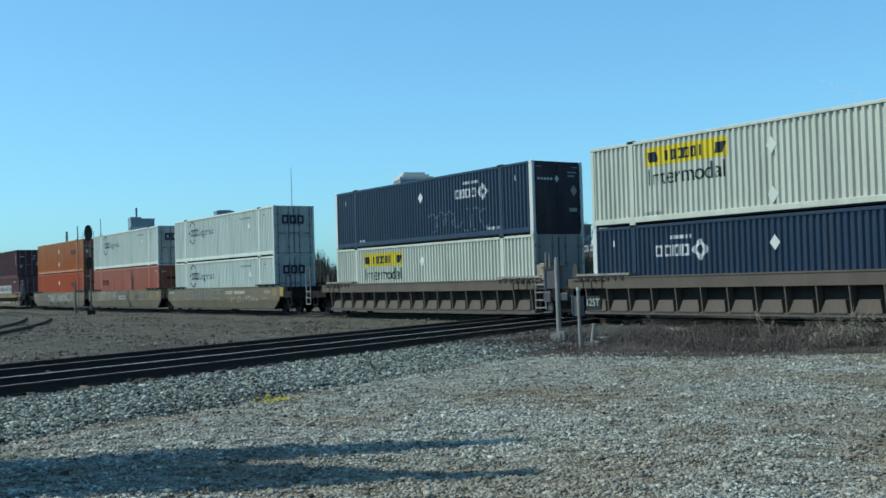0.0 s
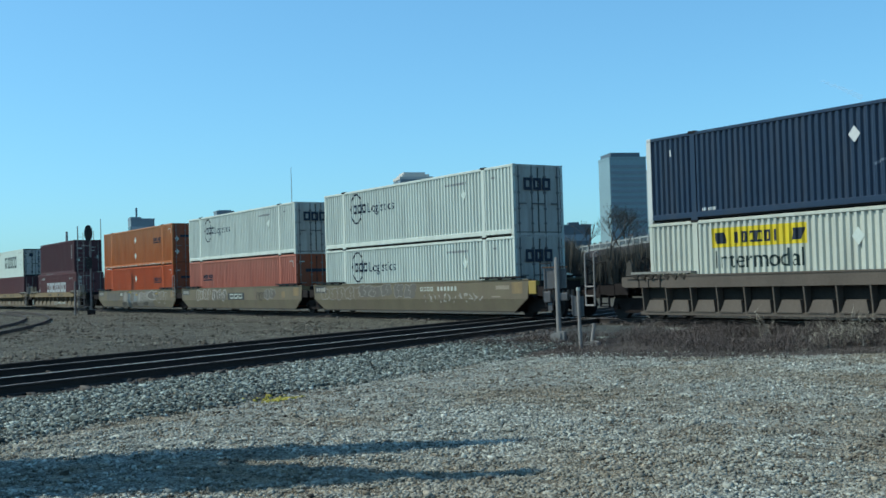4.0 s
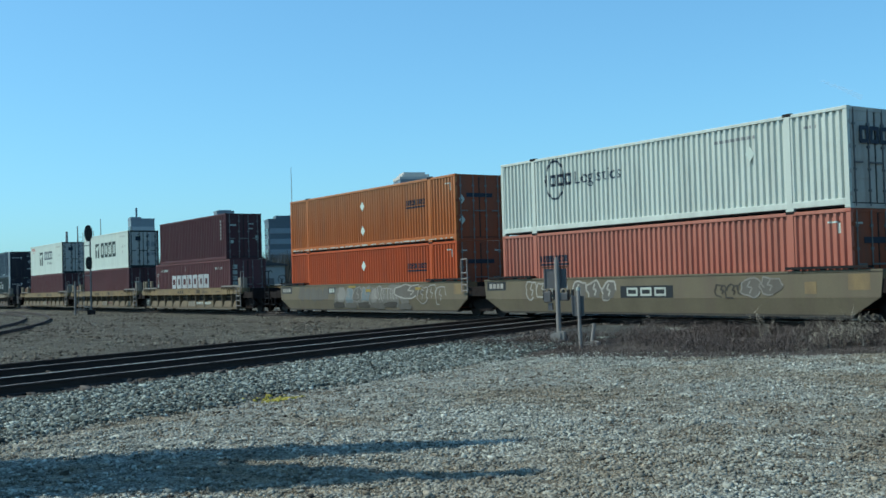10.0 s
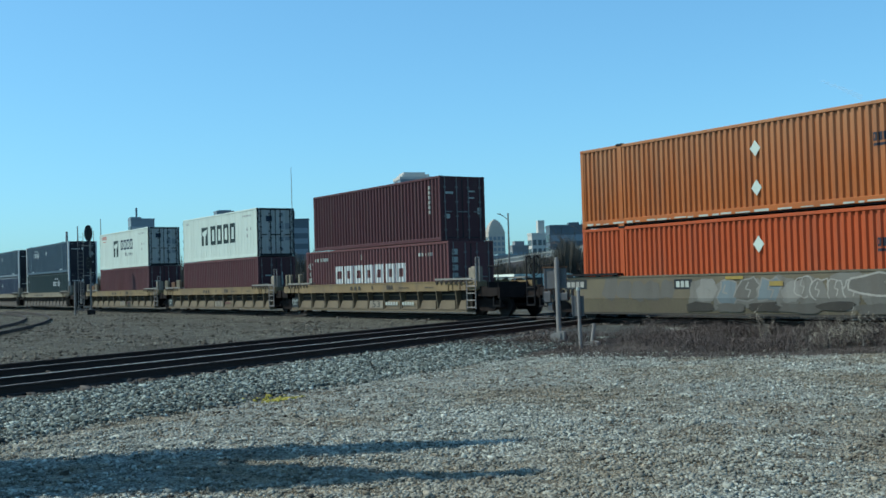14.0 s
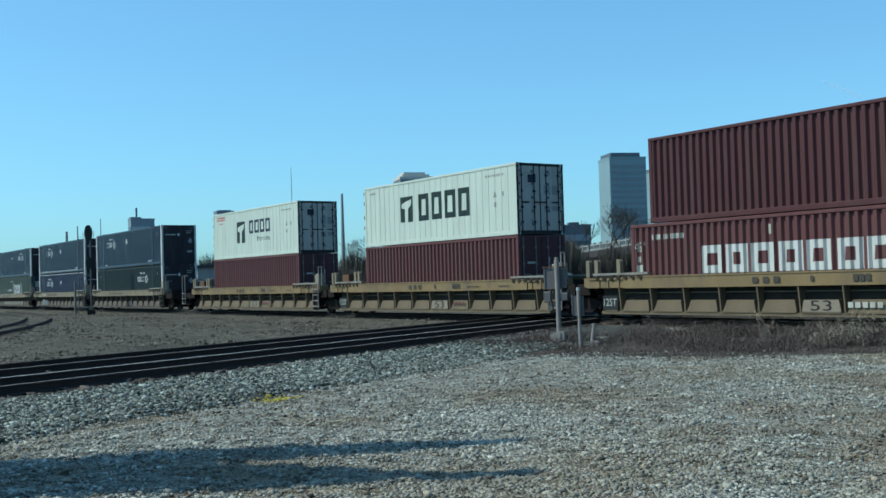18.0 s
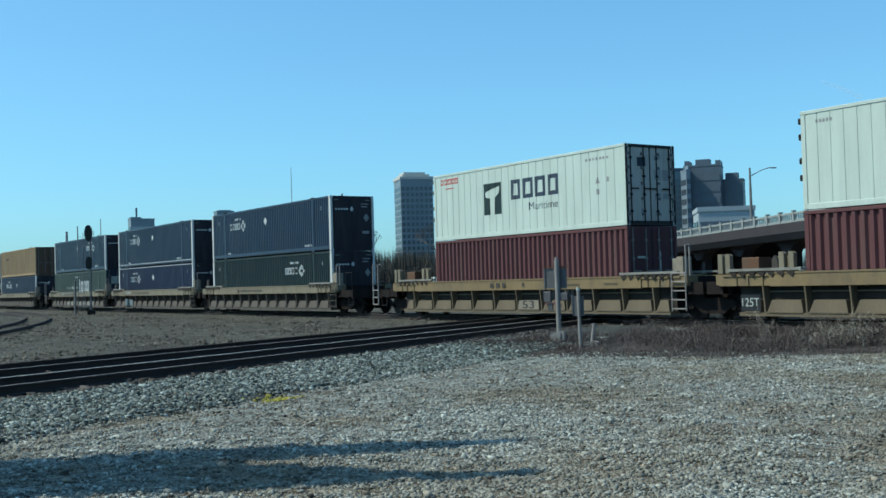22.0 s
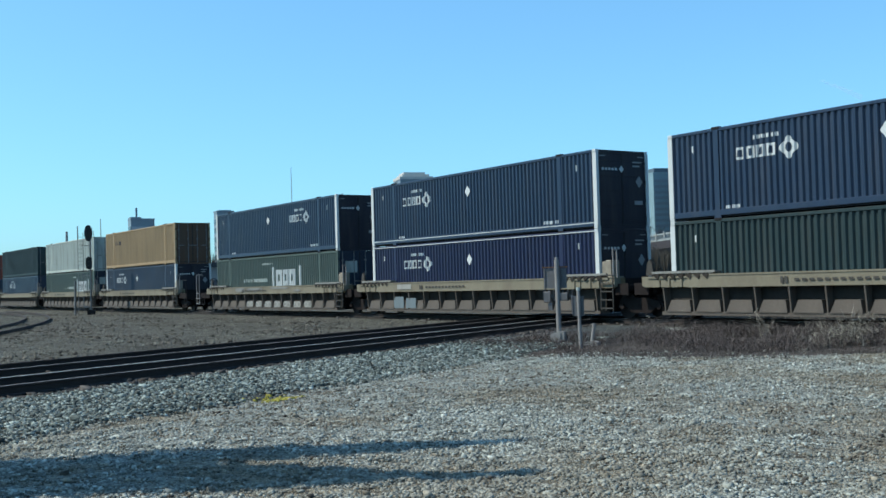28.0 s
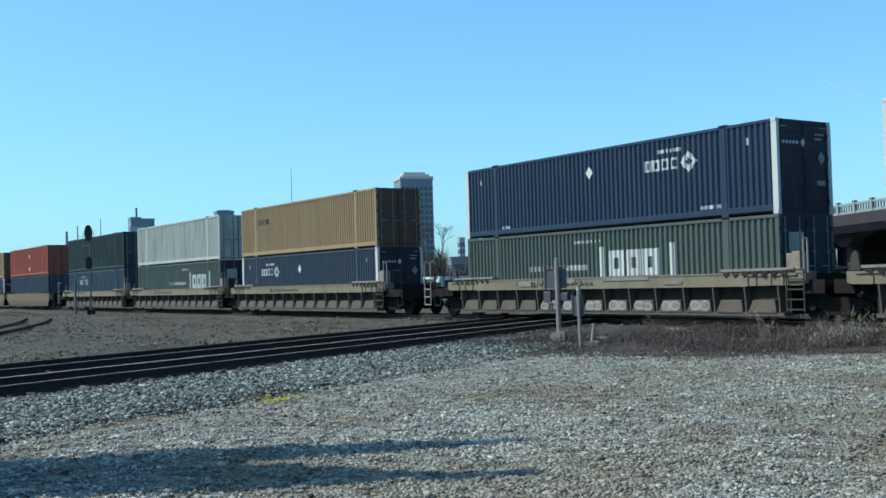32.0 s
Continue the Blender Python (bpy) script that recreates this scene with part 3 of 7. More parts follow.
def white_reefer(base, second):
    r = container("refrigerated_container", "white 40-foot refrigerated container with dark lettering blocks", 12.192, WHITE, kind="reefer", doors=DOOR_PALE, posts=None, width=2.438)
    if not second:
        a, b, z0, z1 = -2.78, -1.68, base + 1.00, base + 2.18
        c, d, e, f = -1.3, 2.80, base + 0.98, base + 2.2
    else:
        a, b, z0, z1 = -2.39, -1.16, base + 0.90, base + 2.20
        c, d, e, f = -0.60, 2.37, base + 1.41, base + 2.2
    w, h = b - a, z1 - z0
    mark(r, "badge", [rect(a, b, z0, z1)], MARK_GREEN, "dark square badge with a pale pictogram", base)
    m = mark(r, "badge_figure", [[(a + 0.1 * w, z0 + 0.72 * h), (a + 0.42 * w, z0 + 0.80 * h), (a + 0.9 * w, z0 + 0.88 * h), (a + 0.86 * w, z0 + 0.66 * h), (a + 0.62 * w, z0 + 0.52 * h), (a + 0.60 * w, z0 - 0.02), (a + 0.36 * w, z0 - 0.02), (a + 0.38 * w, z0 + 0.52 * h), (a + 0.12 * w, z0 + 0.56 * h)]], WHITE, "", base)
    m.location.y = -0.004
    bars = shapes("ffff", c, d + 0.12, e, f, 0.2, 0.24)
    mark(r, "company_block", bars, MARK_GREEN if not second else SLATE, "dark painted company mark", base)
    if second:
        mark(r, "lettering", word("Maritime", 0.62, 2.38, base + 0.92, base + 1.22), SLATE, "dark grey painted word", base)
        mark(r, "owner_mark", shapes("fffff", -5.6, -4.2, base + 2.42, base + 2.66, 0.2, 0.28) + [rect(-5.2, -4.5, base + 2.22, base + 2.26)], MARK_RED, "red painted owner mark", base)
    else:
        mark(r, "owner_mark", blocks(-5.6, -5.0, base + 2.5, base + 2.6, 5, 0.3), DOOR_GREY, "", base)
    mark(r, "warning_mark", [[(4.5, base + 1.6), (4.75, base + 1.6), (4.62, base + 1.85)], rect(5.1, 5.22, base + 1.62, base + 1.8), rect(4.55, 4.7, base + 1.2, base + 1.4)], DOOR_GREY, "", base)
    mark(r, "stencil", blocks(4.0, 5.3, base + 2.45, base + 2.55, 7, 0.4), DOOR_GREY, "", base)
    end_mark(r, "end_badge", [rect(-0.62, -0.22, base + 2.10, base + 2.42)], MARK_DARK, 12.192, base)
    end_mark(r, "end_stencil", [rect(0.22, 0.52, base + 2.38, base + 2.55), rect(0.20, 0.52, base + 1.62, base + 2.0), rect(0.62, 0.98, base + 1.62, base + 2.0), rect(0.2, 0.5, base + 0.9, base + 1.15), rect(0.62, 0.95, base + 0.95, base + 1.15), rect(-0.5, -0.38, base + 0.4, base + 0.6), [(0.22, base + 0.35), (0.5, base + 0.35), (0.36, base + 0.6)]], DOOR_GREY, 12.192, base)

    s = Shape()
    s.box(-6.15, -6.092, -1.05, 1.05, 0.25, 2.70, 0.02)
    unit = part("refrigeration_unit", s, DOOR_GREY, r, "grey machinery panel on the front end")
    for z in (0.55, 1.7):
        s = Shape()
        s.box(-6.165, -6.151, -0.85, 0.85, z, z + 0.8)
        part("grille", s, GASKET, unit, "dark fan grille")
    for z in (0.95, 1.45, 2.15, 2.62):
        s = Shape()
        s.box(-6.20, -6.09, -1.20, -1.08, z - 0.09, z + 0.09, 0.02)
        part("latch", s, STEEL_DARK, r, "dark latch on the front corner")

    def hinge():
        s = Shape()
        s.box(6.075, 6.105, -0.08, 0.08, -0.05, 0.05)
        return s.mesh("hinge", STEEL_PLATE)
    for z in (0.4, 0.95, 1.5, 2.05, 2.55):
        for y in (-1.1, -0.38, 0.38, 1.1):
            part("hinge", cached("hinge", hinge), None, r, at=pose(0, y, z))
    return r


def grey_green_container(base, x0):
    r = container("shipping_container", "grey-green corrugated 53-foot container with white block mark", 16.154, GREENGREY, doors=MARK_DARK)
    mark(r, "company_mark", shapes("fff", x0 + 0.5, x0 + 3.0, base + 1.17, base + 2.08, 0.10, 0.34), MARK_WHITE, "large white painted company mark", base)
    mark(r, "side_bar", [rect(x0, x0 + 0.22, base + 1.14, base + 2.24), rect(x0 + 3.45, x0 + 3.67, base + 1.14, base + 2.24)], MARK_WHITE, "", base)
    mark(r, "stencil", blocks(x0 - 4.0, x0 - 0.6, base + 1.42, base + 1.62, 14, 0.3) + blocks(x0 - 1.3, x0 + 0.2, base + 2.4, base + 2.5, 7, 0.4), CHALK, "", base)
    end_mark(r, "placard", [rect(-0.85, -0.15, base + 1.75, base + 2.35)], CHALK, 16.154, base)
    return r


def plain_container(base, col, label, length=16.154, doors=None, bars=None, posts=None, logo=None, width=2.591):
    r = container("shipping_container", label, length, col, doors=doors, posts=posts, width=width)
    if bars is not None:
        mark(r, "company_mark", shapes("ffffbff", bars, bars + 1.6, base + 1.85, base + 2.15), MARK_DARK, "", base)
    if logo is not None:
        diamond_logo(r, logo, base)
    return r


# ---------------------------------------------------------------- well cars
def wheelset_mesh():
    s = Shape()
    s.tube((0, -0.9, 0), (0, 0.9, 0), 0.075, sides=10)
    for y in (-0.75, 0.75):
        s.tube((0, y - 0.065, 0), (0, y + 0.065, 0), 0.46, sides=24)
        s.tube((0, y - 0.085, 0), (0, y + 0.085, 0), 0.13, sides=12)
        inner = 0.055 if y > 0 else -0.055
        s.tube((0, y - inner - 0.02, 0), (0, y - inner + 0.02, 0), 0.485, sides=24)
        for k in range(6):
            a = k * math.pi / 3
            s.box(0.27 * math.cos(a) - 0.03, 0.27 * math.cos(a) + 0.03, y - 0.075, y + 0.075, 0.27 * math.sin(a) - 0.03, 0.27 * math.sin(a) + 0.03)
    return s.mesh("wheelset", STEEL_DARK)


def truck(parent, x):
    """A bogie: bolster, two cast side frames, two wheelsets."""
    def bolster():
        s = Shape()
        s.box(-0.22, 0.22, -0.98, 0.98, 0.42, 0.72, 0.05)
        s.tube((0, 0, 0.7), (0, 0, 0.82), 0.25, sides=16)
        return s.mesh("truck", DARK_BODY)

    def frame_side():
        s = Shape()
        o = [(-1.16, 0.40), (-1.0, 0.60), (-0.45, 0.74), (0.45, 0.74), (1.0, 0.60), (1.16, 0.40), (1.0, 0.36), (0.72, 0.42), (0.42, 0.22), (-0.42, 0.22), (-0.72, 0.42), (-1.0, 0.36)]
        s.prism(o, -0.07, 0.07, "y")
        for k in (-0.14, 0.0, 0.14):
            s.tube((k, -0.02, 0.28), (k, -0.02, 0.55), 0.055, sides=8)
        for k in (-0.89, 0.89):
            s.tube((k, -0.13, 0.46), (k, 0.1, 0.46), 0.11, sides=10)
        return s.mesh("side_frame", DARK_BODY)
    t = part("truck", cached("bolster", bolster), None, parent, "dark grimy four-wheel truck with shade in its colour", at=pose(x, 0, 0))
    for y in (-1.0, 1.0):
        part("side_frame", cached("sideframe", frame_side), None, t, at=pose(0, y, 0))
    for k in (-0.89, 0.89):
        w = part("wheelset", cached("wheelset", wheelset_mesh), None, t, at=pose(k, 0, 0.46))
        WHEELS.append((w, k))
    return t


WHEELS = []


def ladder(parent, x, y, z0, z1, m, rungs=4, wide=0.42):
    """Two stiles under a bent top, and its rungs."""
    s = Shape()
    s.path([(x - wide / 2, y, z0), (x - wide / 2, y, z1), (x + wide / 2, y, z1), (x + wide / 2, y, z0)], 0.026)
    lad = part("ladder", s, m, parent)

    def rung():
        s = Shape()
        s.box(-wide / 2, wide / 2, -0.035, 0.015, -0.02, 0.02)
        return s.mesh("rung", m)
    for k in range(rungs):
        part("rung", cached(("rung", wide, m.name), rung), None, lad, at=pose(x, y, z0 + 0.08 + k * (min(z1, max(1.5, z0 + 1.0)) - z0) / rungs))
    return lad


def well_car(style, body, chord, pitch=1.06):
    """One platform of an articulated well car, its well open above; origin on the rails under its middle."""
    label = {"flat": "weathered tan smooth-sided well car", "rib": "ribbed steel well car with deep side sills"}[style]
    root = thing("well_car", Matrix(), label + ", on the rails", "rail car", "well cars")
    tag = (style, body.name, chord.name)
    for sy in (-1, 1):
        if style == "flat":
            def side():
                s = Shape()
                y = 1.50
                hi = [(-9.15, 1.50), (9.15, 1.50), (9.05, 0.74), (-9.05, 0.74)]
                s.prism(hi, -y, -y + 0.05, "y")
                s.box(-9.15, 9.15, -y - 0.02, -y + 0.16, 1.46, 1.52)
                return s.mesh("side_girder", body)

            def lower():
                s = Shape()
                y = 1.50
                a = [(-9.02, -y, 0.738), (9.02, -y, 0.738), (8.15, -1.40, 0.25), (-8.15, -1.40, 0.25)]
                b = [(x, yy + 0.05, z) for x, yy, z in a]
                s.face(*a)
                s.face(*b[::-1])
                for i in range(4):
                    j = (i + 1) % 4
                    s.face(a[j], a[i], b[i], b[j])
                return s.mesh("lower_plate", body)

            def keel():
                s = Shape()
                s.box(-8.1, 8.1, -1.39, -1.14, 0.19, 0.248)
                return s.mesh("bottom_sill", LOWER_GRIME)
            part("lower_plate", cached(("lower", tag), lower), None, root, "lower plate leaning inwards", at=pose(0, 0, 0, 0, 0, 0 if sy < 0 else 180))
            part("bottom_sill", cached(("keel", tag), keel), None, root, at=pose(0, 0, 0, 0, 0, 0 if sy < 0 else 180))
            part("side_girder", cached(("side", tag), side), None, root, at=pose(0, 0, 0, 0, 0, 0 if sy < 0 else 180))
        else:
            def top():
                s = Shape()
                s.box(-7.1, 7.1, -1.64, -1.31, 1.09, 1.50)
                s.box(-7.1, 7.1, -1.66, -1.31, 1.462, 1.515)
                return s.mesh("top_chord", chord)

            def end_chord():
                s = Shape()
                s.prism([(7.103, 1.47), (9.2, 1.47), (9.2, 1.16), (9.0, 1.11), (7.103, 1.11)], -1.60, -1.31, "y")
                s.box(7.103, 8.9, -1.64, -1.60, 1.40, 1.47)
                for x in (7.35, 7.9, 8.35):
                    s.box(x, x + 0.07, -1.635, -1.60, 1.11, 1.40)
                return s.mesh("end_chord", chord)

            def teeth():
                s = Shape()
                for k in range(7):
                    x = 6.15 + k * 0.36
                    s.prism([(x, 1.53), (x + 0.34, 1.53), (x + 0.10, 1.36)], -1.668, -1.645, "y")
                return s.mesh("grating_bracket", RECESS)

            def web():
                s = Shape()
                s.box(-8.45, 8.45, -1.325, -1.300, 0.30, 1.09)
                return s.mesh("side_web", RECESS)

            def sill():
                s = Shape()
                s.box(-8.35, 8.35, -1.55, -1.10, 0.19, 0.298)
                return s.mesh("bottom_sill", body)

            def rib():
                s = Shape()
                k = 0.024
                o = [(-1.63, 1.09), (-1.32, 1.09), (-1.32, 0.30), (-1.55, 0.30), (-1.57, 0.62)]
                s.prism(o, -k, k, "x")
                return s.mesh("rib", body)
            turn = pose(0, 0, 0, 0, 0, 0 if sy < 0 else 180)
            part("top_chord", cached(("top", tag), top), None, root, "lighter worn top chord", at=turn)
            for e in (0, 180):
                part("end_chord", cached(("endchord", tag), end_chord), None, root, "tapered end of the top chord", at=turn @ (pose(0, 0, 0) if e == 0 else Matrix.Scale(-1, 4, (1, 0, 0))))
                part("grating_bracket", cached(("teeth", tag), teeth), None, root, "dark saw-toothed bracket", at=turn @ (pose(0, 0, 0) if e == 0 else Matrix.Scale(-1, 4, (1, 0, 0))))
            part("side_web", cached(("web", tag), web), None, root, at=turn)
            part("bottom_sill", cached(("sill", tag), sill), None, root, at=turn)
            start = -7.37 if pitch > 1.4 else -8.2
            n = 10 if pitch > 1.4 else round(16.4 / pitch)
            cell = 1.5 if pitch > 1.4 else 16.4 / n

            def pocket(wide):
                s = Shape()
                w0, w1 = wide / 2 - 0.13, wide / 2 - 0.23
                f = [(-w0 - 0.06, -1.55, 0.30), (w0, -1.55, 0.30), (w1, -1.50, 0.68), (-w1, -1.50, 0.68)]
                b = [(x, -1.326, z) for x, yy, z in f]
                s.face(*f)
                for i in range(4):
                    j = (i + 1) % 4
                    s.face(f[j], f[i], b[i], b[j])
                s.box(-w0 - 0.06, w0, -1.575, -1.54, 0.29, 0.335)
                return s.mesh("pocket_plate", body)

            def stiffener():
                s = Shape()
                s.box(-cell / 2 + 0.09, cell / 2 - 0.09, -1.43, -1.326, 0.91, 0.95)
                return s.mesh("stiffener", body)
            for k in range(n + 1):
                part("rib", cached(("rib", tag), rib), None, root, at=turn @ pose(start + k * cell, 0, 0))
            for k in range(n):
                part("pocket_plate", cached(("pocket", tag), lambda: pocket(cell)), None, root, at=turn @ pose(start + (k + 0.5) * cell, 0, 0))
                if pitch > 1.4:
                    part("stiffener", cached(("stiff", tag), stiffener), None, root, at=turn @ pose(start + (k + 0.5) * cell, 0, 0))
            if pitch > 1.4:
                part("pocket_plate", cached(("pocket_end", tag), lambda: pocket(0.8)), None, root, at=turn @ pose(-7.80, 0, 0))
                part("pocket_plate", cached(("pocket_end", tag), lambda: pocket(0.8)), None, root, at=turn @ pose(8.04, 0, 0))
    def pan():
        s = Shape()
        s.box(-8.15, 8.15, -1.12, 1.12, 0.22, 0.345)
        for k in range(9):
            x = -7.6 + k * 1.9
            s.box(x - 0.1, x + 0.1, -1.27, 1.27, 0.20, 0.30)
        return s.mesh("floor_pan", DARK_BODY)
    part("floor_pan", cached("pan", pan), None, root)

    def end_frame():
        s = Shape()
        s.box(8.2, 9.62, -0.36, 0.36, 0.84, 1.18, 0.04)
        s.box(8.2, 8.32, -1.24, 1.24, 0.40, 1.44)
        s.box(8.9, 9.05, -1.24, 1.24, 0.90, 1.40)
        for y in (-0.8, 0.8):
            s.box(8.32, 8.9, y - 0.06, y + 0.06, 1.1, 1.25)
        s.tube((8.35, 0.75, 1.0), (9.0, 0.75, 1.0), 0.16, sides=12)
        s.path([(8.5, -0.7, 1.30), (8.9, -0.9, 1.28), (9.4, -0.95, 1.1), (9.7, -0.8, 0.9)], 0.03)
        return s.mesh("end_frame", DARK_BODY)

    def platform(sx, sy):
        s = Shape()
        xa, xb = sorted((sx * 6.0, sx * 8.75))
        s.box(xa, xb, *sorted((sy * 1.56, sy * 1.30)), 1.56, 1.62)
        s.box(xa, xb, *sorted((sy * 1.58, sy * 1.54)), 1.555, 1.635)
        for x in (6.3, 7.2, 8.1):
            s.box(sx * x - 0.05, sx * x + 0.05, *sorted((sy * 1.5, sy * 1.35)), 1.515, 1.56)
        return s.mesh("corner_platform", STEEL_DARK if style == "flat" else GRAFFITI)
    for e in (1, -1):
        part("end_frame", cached("endframe", end_frame), None, root, at=pose(0, 0, 0, 0, 0, 0 if e > 0 else 180))
        for sy in (-1, 1):
            part("corner_platform", cached(("plat", tag, e, sy), lambda: platform(e, sy)), None, root)
    def end_deck():
        s = Shape()
        s.box(9.06, 9.72, -1.42, 1.42, 1.02, 1.20)
        s.box(9.06, 9.72, -1.46, -1.40, 0.86, 1.26)
        s.box(9.06, 9.72, 1.40, 1.46, 0.86, 1.26)
        return s.mesh("end_deck", DARK_BODY)

    def hose():
        s = Shape()
        s.path([(9.1, -0.4, 1.0), (9.45, -0.55, 0.75), (9.75, -0.5, 0.62), (9.9, -0.3, 0.75)], 0.03)
        return s.mesh("brake_hose", DARK_BODY)
    for e in (0, 180):
        part("end_deck", cached("enddeck", end_deck), None, root, at=pose(0, 0, 0, 0, 0, e))
        part("brake_hose", cached("brakegear", hose), None, root, at=pose(0, 0, 0, 0, 0, e))
    if style == "rib":
        ladder(root, 8.86, -1.66, 0.32, 1.56, LOWER_GRIME if chord is CHORD_TAN else POST_STEEL, 4, 0.62)
        s = Shape()
        s.tube((9.15, -1.60, 1.5), (9.15, -1.60, 2.48), 0.028, sides=6)
        s.tube((9.15, -1.60, 2.46), (9.15, -1.42, 2.46), 0.028, sides=6)
        s.tube((9.15, -1.42, 1.2), (9.15, -1.42, 2.48), 0.028, sides=6)
        part("grab_rail", s, POST_STEEL, root, "upright grab rail")
    ladder(root, -9.0, 1.42, 0.55, 2.0, chord, 4)
    if style == "rib":
        s = Shape()
        s.box(8.42, 8.62, -1.45, -1.15, 1.52, 2.05, 0.02)
        s.box(8.66, 8.93, -1.50, -1.10, 1.50, 2.10, 0.02)
        s.box(8.3, 9.1, -1.52, -1.05, 1.46, 1.52)
        part("brake_valve_box", s, PATCH_TAN, root, "pale painted valve boxes on the deck")
        for y in (-1.22, 1.22):
            s = Shape()
            s.prism([(-9.34, 1.50), (-8.98, 1.50), (-9.05, 1.92), (-9.16, 2.06), (-9.27, 1.92)], y - 0.05, y + 0.05, "y")
            part("guide_post", s, LOWER_GRIME, root, "dark tapered container guide")
    s = Shape()
    s.box(8.95, 9.12, -1.44, -1.02, 1.08, 1.46)
    part("sill_step_plate", s, YELLOW_CAR, root)
    return root


def skin(z, lift=0.006):
    """The near face of a smooth-sided car at a height: upright above the crease, leaning inwards below it."""
    return -1.50 - lift + max(0.0, 0.738 - z) * 0.205


def stroke(s, pts, width, lift):
    for (xa, za), (xb, zb) in zip(pts, pts[1:]):
        dx, dz = xb - xa, zb - za
        ln = math.hypot(dx, dz) or 1
        ux, uz = -dz / ln * width / 2, dx / ln * width / 2
        s.face(*[(x, skin(z, lift), z) for x, z in ((xa - ux, za - uz), (xb - ux, zb - uz), (xb + ux, zb + uz), (xa + ux, za + uz))])


COATS = {}                # how thick the paint lies on each car, coat over coat


def throw_up(root, x0, x1, z0, z1, seed, n, fills, line, width=0.05, slant=0.15):
    """Bulging overlapping spray-painted blocks with a ragged outline; no real letters."""
    rnd = random.Random(seed)
    lines = Shape()
    COATS[root.name] = COATS.get(root.name, 0.003) + 0.0025
    coat = COATS[root.name]
    for i in range(n):
        w = (x1 - x0) / n
        cx, cz = x0 + w * (i + 0.5), (z0 + z1) / 2 + rnd.uniform(-0.06, 0.06)
        hw, hh = w * rnd.uniform(0.46, 0.62), (z1 - z0) / 2 * rnd.uniform(0.8, 1.0)
        pts = []
        for k in range(14):
            a = 2 * math.pi * k / 14
            c, d = math.cos(a), math.sin(a)
            bulge = rnd.uniform(0.72, 1.12) / max(abs(c), abs(d)) ** 0.7
            pts.append((cx + hw * bulge * c + slant * hh * d, min(1.45, max(0.27, cz + hh * bulge * d))))
        if fills:
            s = Shape()
            lo, hi = min(p[0] for p in pts), max(p[0] for p in pts)
            m = math.ceil((hi - lo) / 0.05)
            for j in range(m):
                u, v = lo + (hi - lo) * j / m, lo + (hi - lo) * (j + 1) / m
                for za, zb in spans([pts], (u + v) / 2):
                    cuts = [za, 0.738, zb] if za < 0.738 < zb else [za, zb]
                    for p, q in zip(cuts, cuts[1:]):
                        lift = coat + 0.0006 * (i % 3)
                        s.face(*[(x, skin(z, lift), z) for x, z in ((u, p), (v, p), (v, q), (u, q))])
            part("graffiti_fill", s, fills[i % len(fills)], root, "faded spray-paint fill")["kind"] = "stuff"
        if line is not None:
            stroke(lines, pts[:rnd.randint(10, 14)], width, coat + 0.0018 + 0.00004 * i)
            px = cx + rnd.uniform(-0.3, 0.3) * hw
            stroke(lines, [(px, cz - 0.6 * hh), (px + 0.25 * hw, cz), (px - 0.2 * hw, cz + 0.1 * hh), (px + 0.1 * hw, cz + 0.7 * hh)], width, coat + 0.0021 + 0.00004 * i)
    if line is not None:
        tag = part("graffiti", lines, line, root, "ragged spray-paint outline")
        tag["kind"] = "stuff"


def scrawl(root, x0, x1, z0, z1, seed, material=None, n=9, width=0.05, y=None):
    """Quick angular spray-paint strokes, one loose sign after another; no real letters."""
    rnd = random.Random(seed)
    s = Shape()
    w = (x1 - x0) / n
    for i in range(n):
        a = x0 + w * i
        pts = [(a + w * rnd.uniform(0.0, 0.9), z0 + (z1 - z0) * rnd.choice((rnd.uniform(0, 0.25), rnd.uniform(0.7, 1.0), rnd.uniform(0.3, 0.7)))) for k in range(rnd.randint(4, 6))]
        for p, q in zip(pts, pts[1:]):
            dx, dz = q[0] - p[0], q[1] - p[1]
            ln = math.hypot(dx, dz) or 1
            ux, uz = -dz / ln * width / 2, dx / ln * width / 2
            c = [(p[0] - ux, p[1] - uz), (q[0] - ux, q[1] - uz), (q[0] + ux, q[1] + uz), (p[0] + ux, p[1] + uz)]
            s.face(*[(x, skin(z, 0.009) if y is None else y, z) for x, z in c])
    tag = part("graffiti", s, material or GRAFFITI, root, "angular spray-paint scrawl")
    tag["kind"] = "stuff"
    return tag


def plate(root, name, polys, material, y, label=""):
    s = Shape()
    for q in polys:
        s.face(*[(x, y, z) for x, z in q])
    ob = part(name, s, material, root, label)
    if name in ("number_stencil", "small_stencil", "faded_stencil", "worn_patch"):
        ob["kind"] = "stuff"
    return ob


def stencil_word(root, text, x0, x1, z0, z1, material, y):
    s = Shape()
    for q in word(text, x0, x1, z0, z1):
        s.face(*[(x, y, z) for x, z in q])
    return part("lettering", s, material, root, "stencilled " + ("number" if text.isdigit() else "letters"))


MOVERS = []
CARS = {"brown": well_car("rib", BROWN_CAR, BROWN_CAR), "tan": well_car("flat", TAN_CAR, TAN_CAR), "yellow": well_car("rib", OLIVE_CAR, YELLOW_CAR, 1.5), "mixed": well_car("rib", BROWN_CAR, CHORD_TAN, 1.27), "pale": well_car("flat", OLIVE_CAR, OLIVE_CAR)}
USED = set()
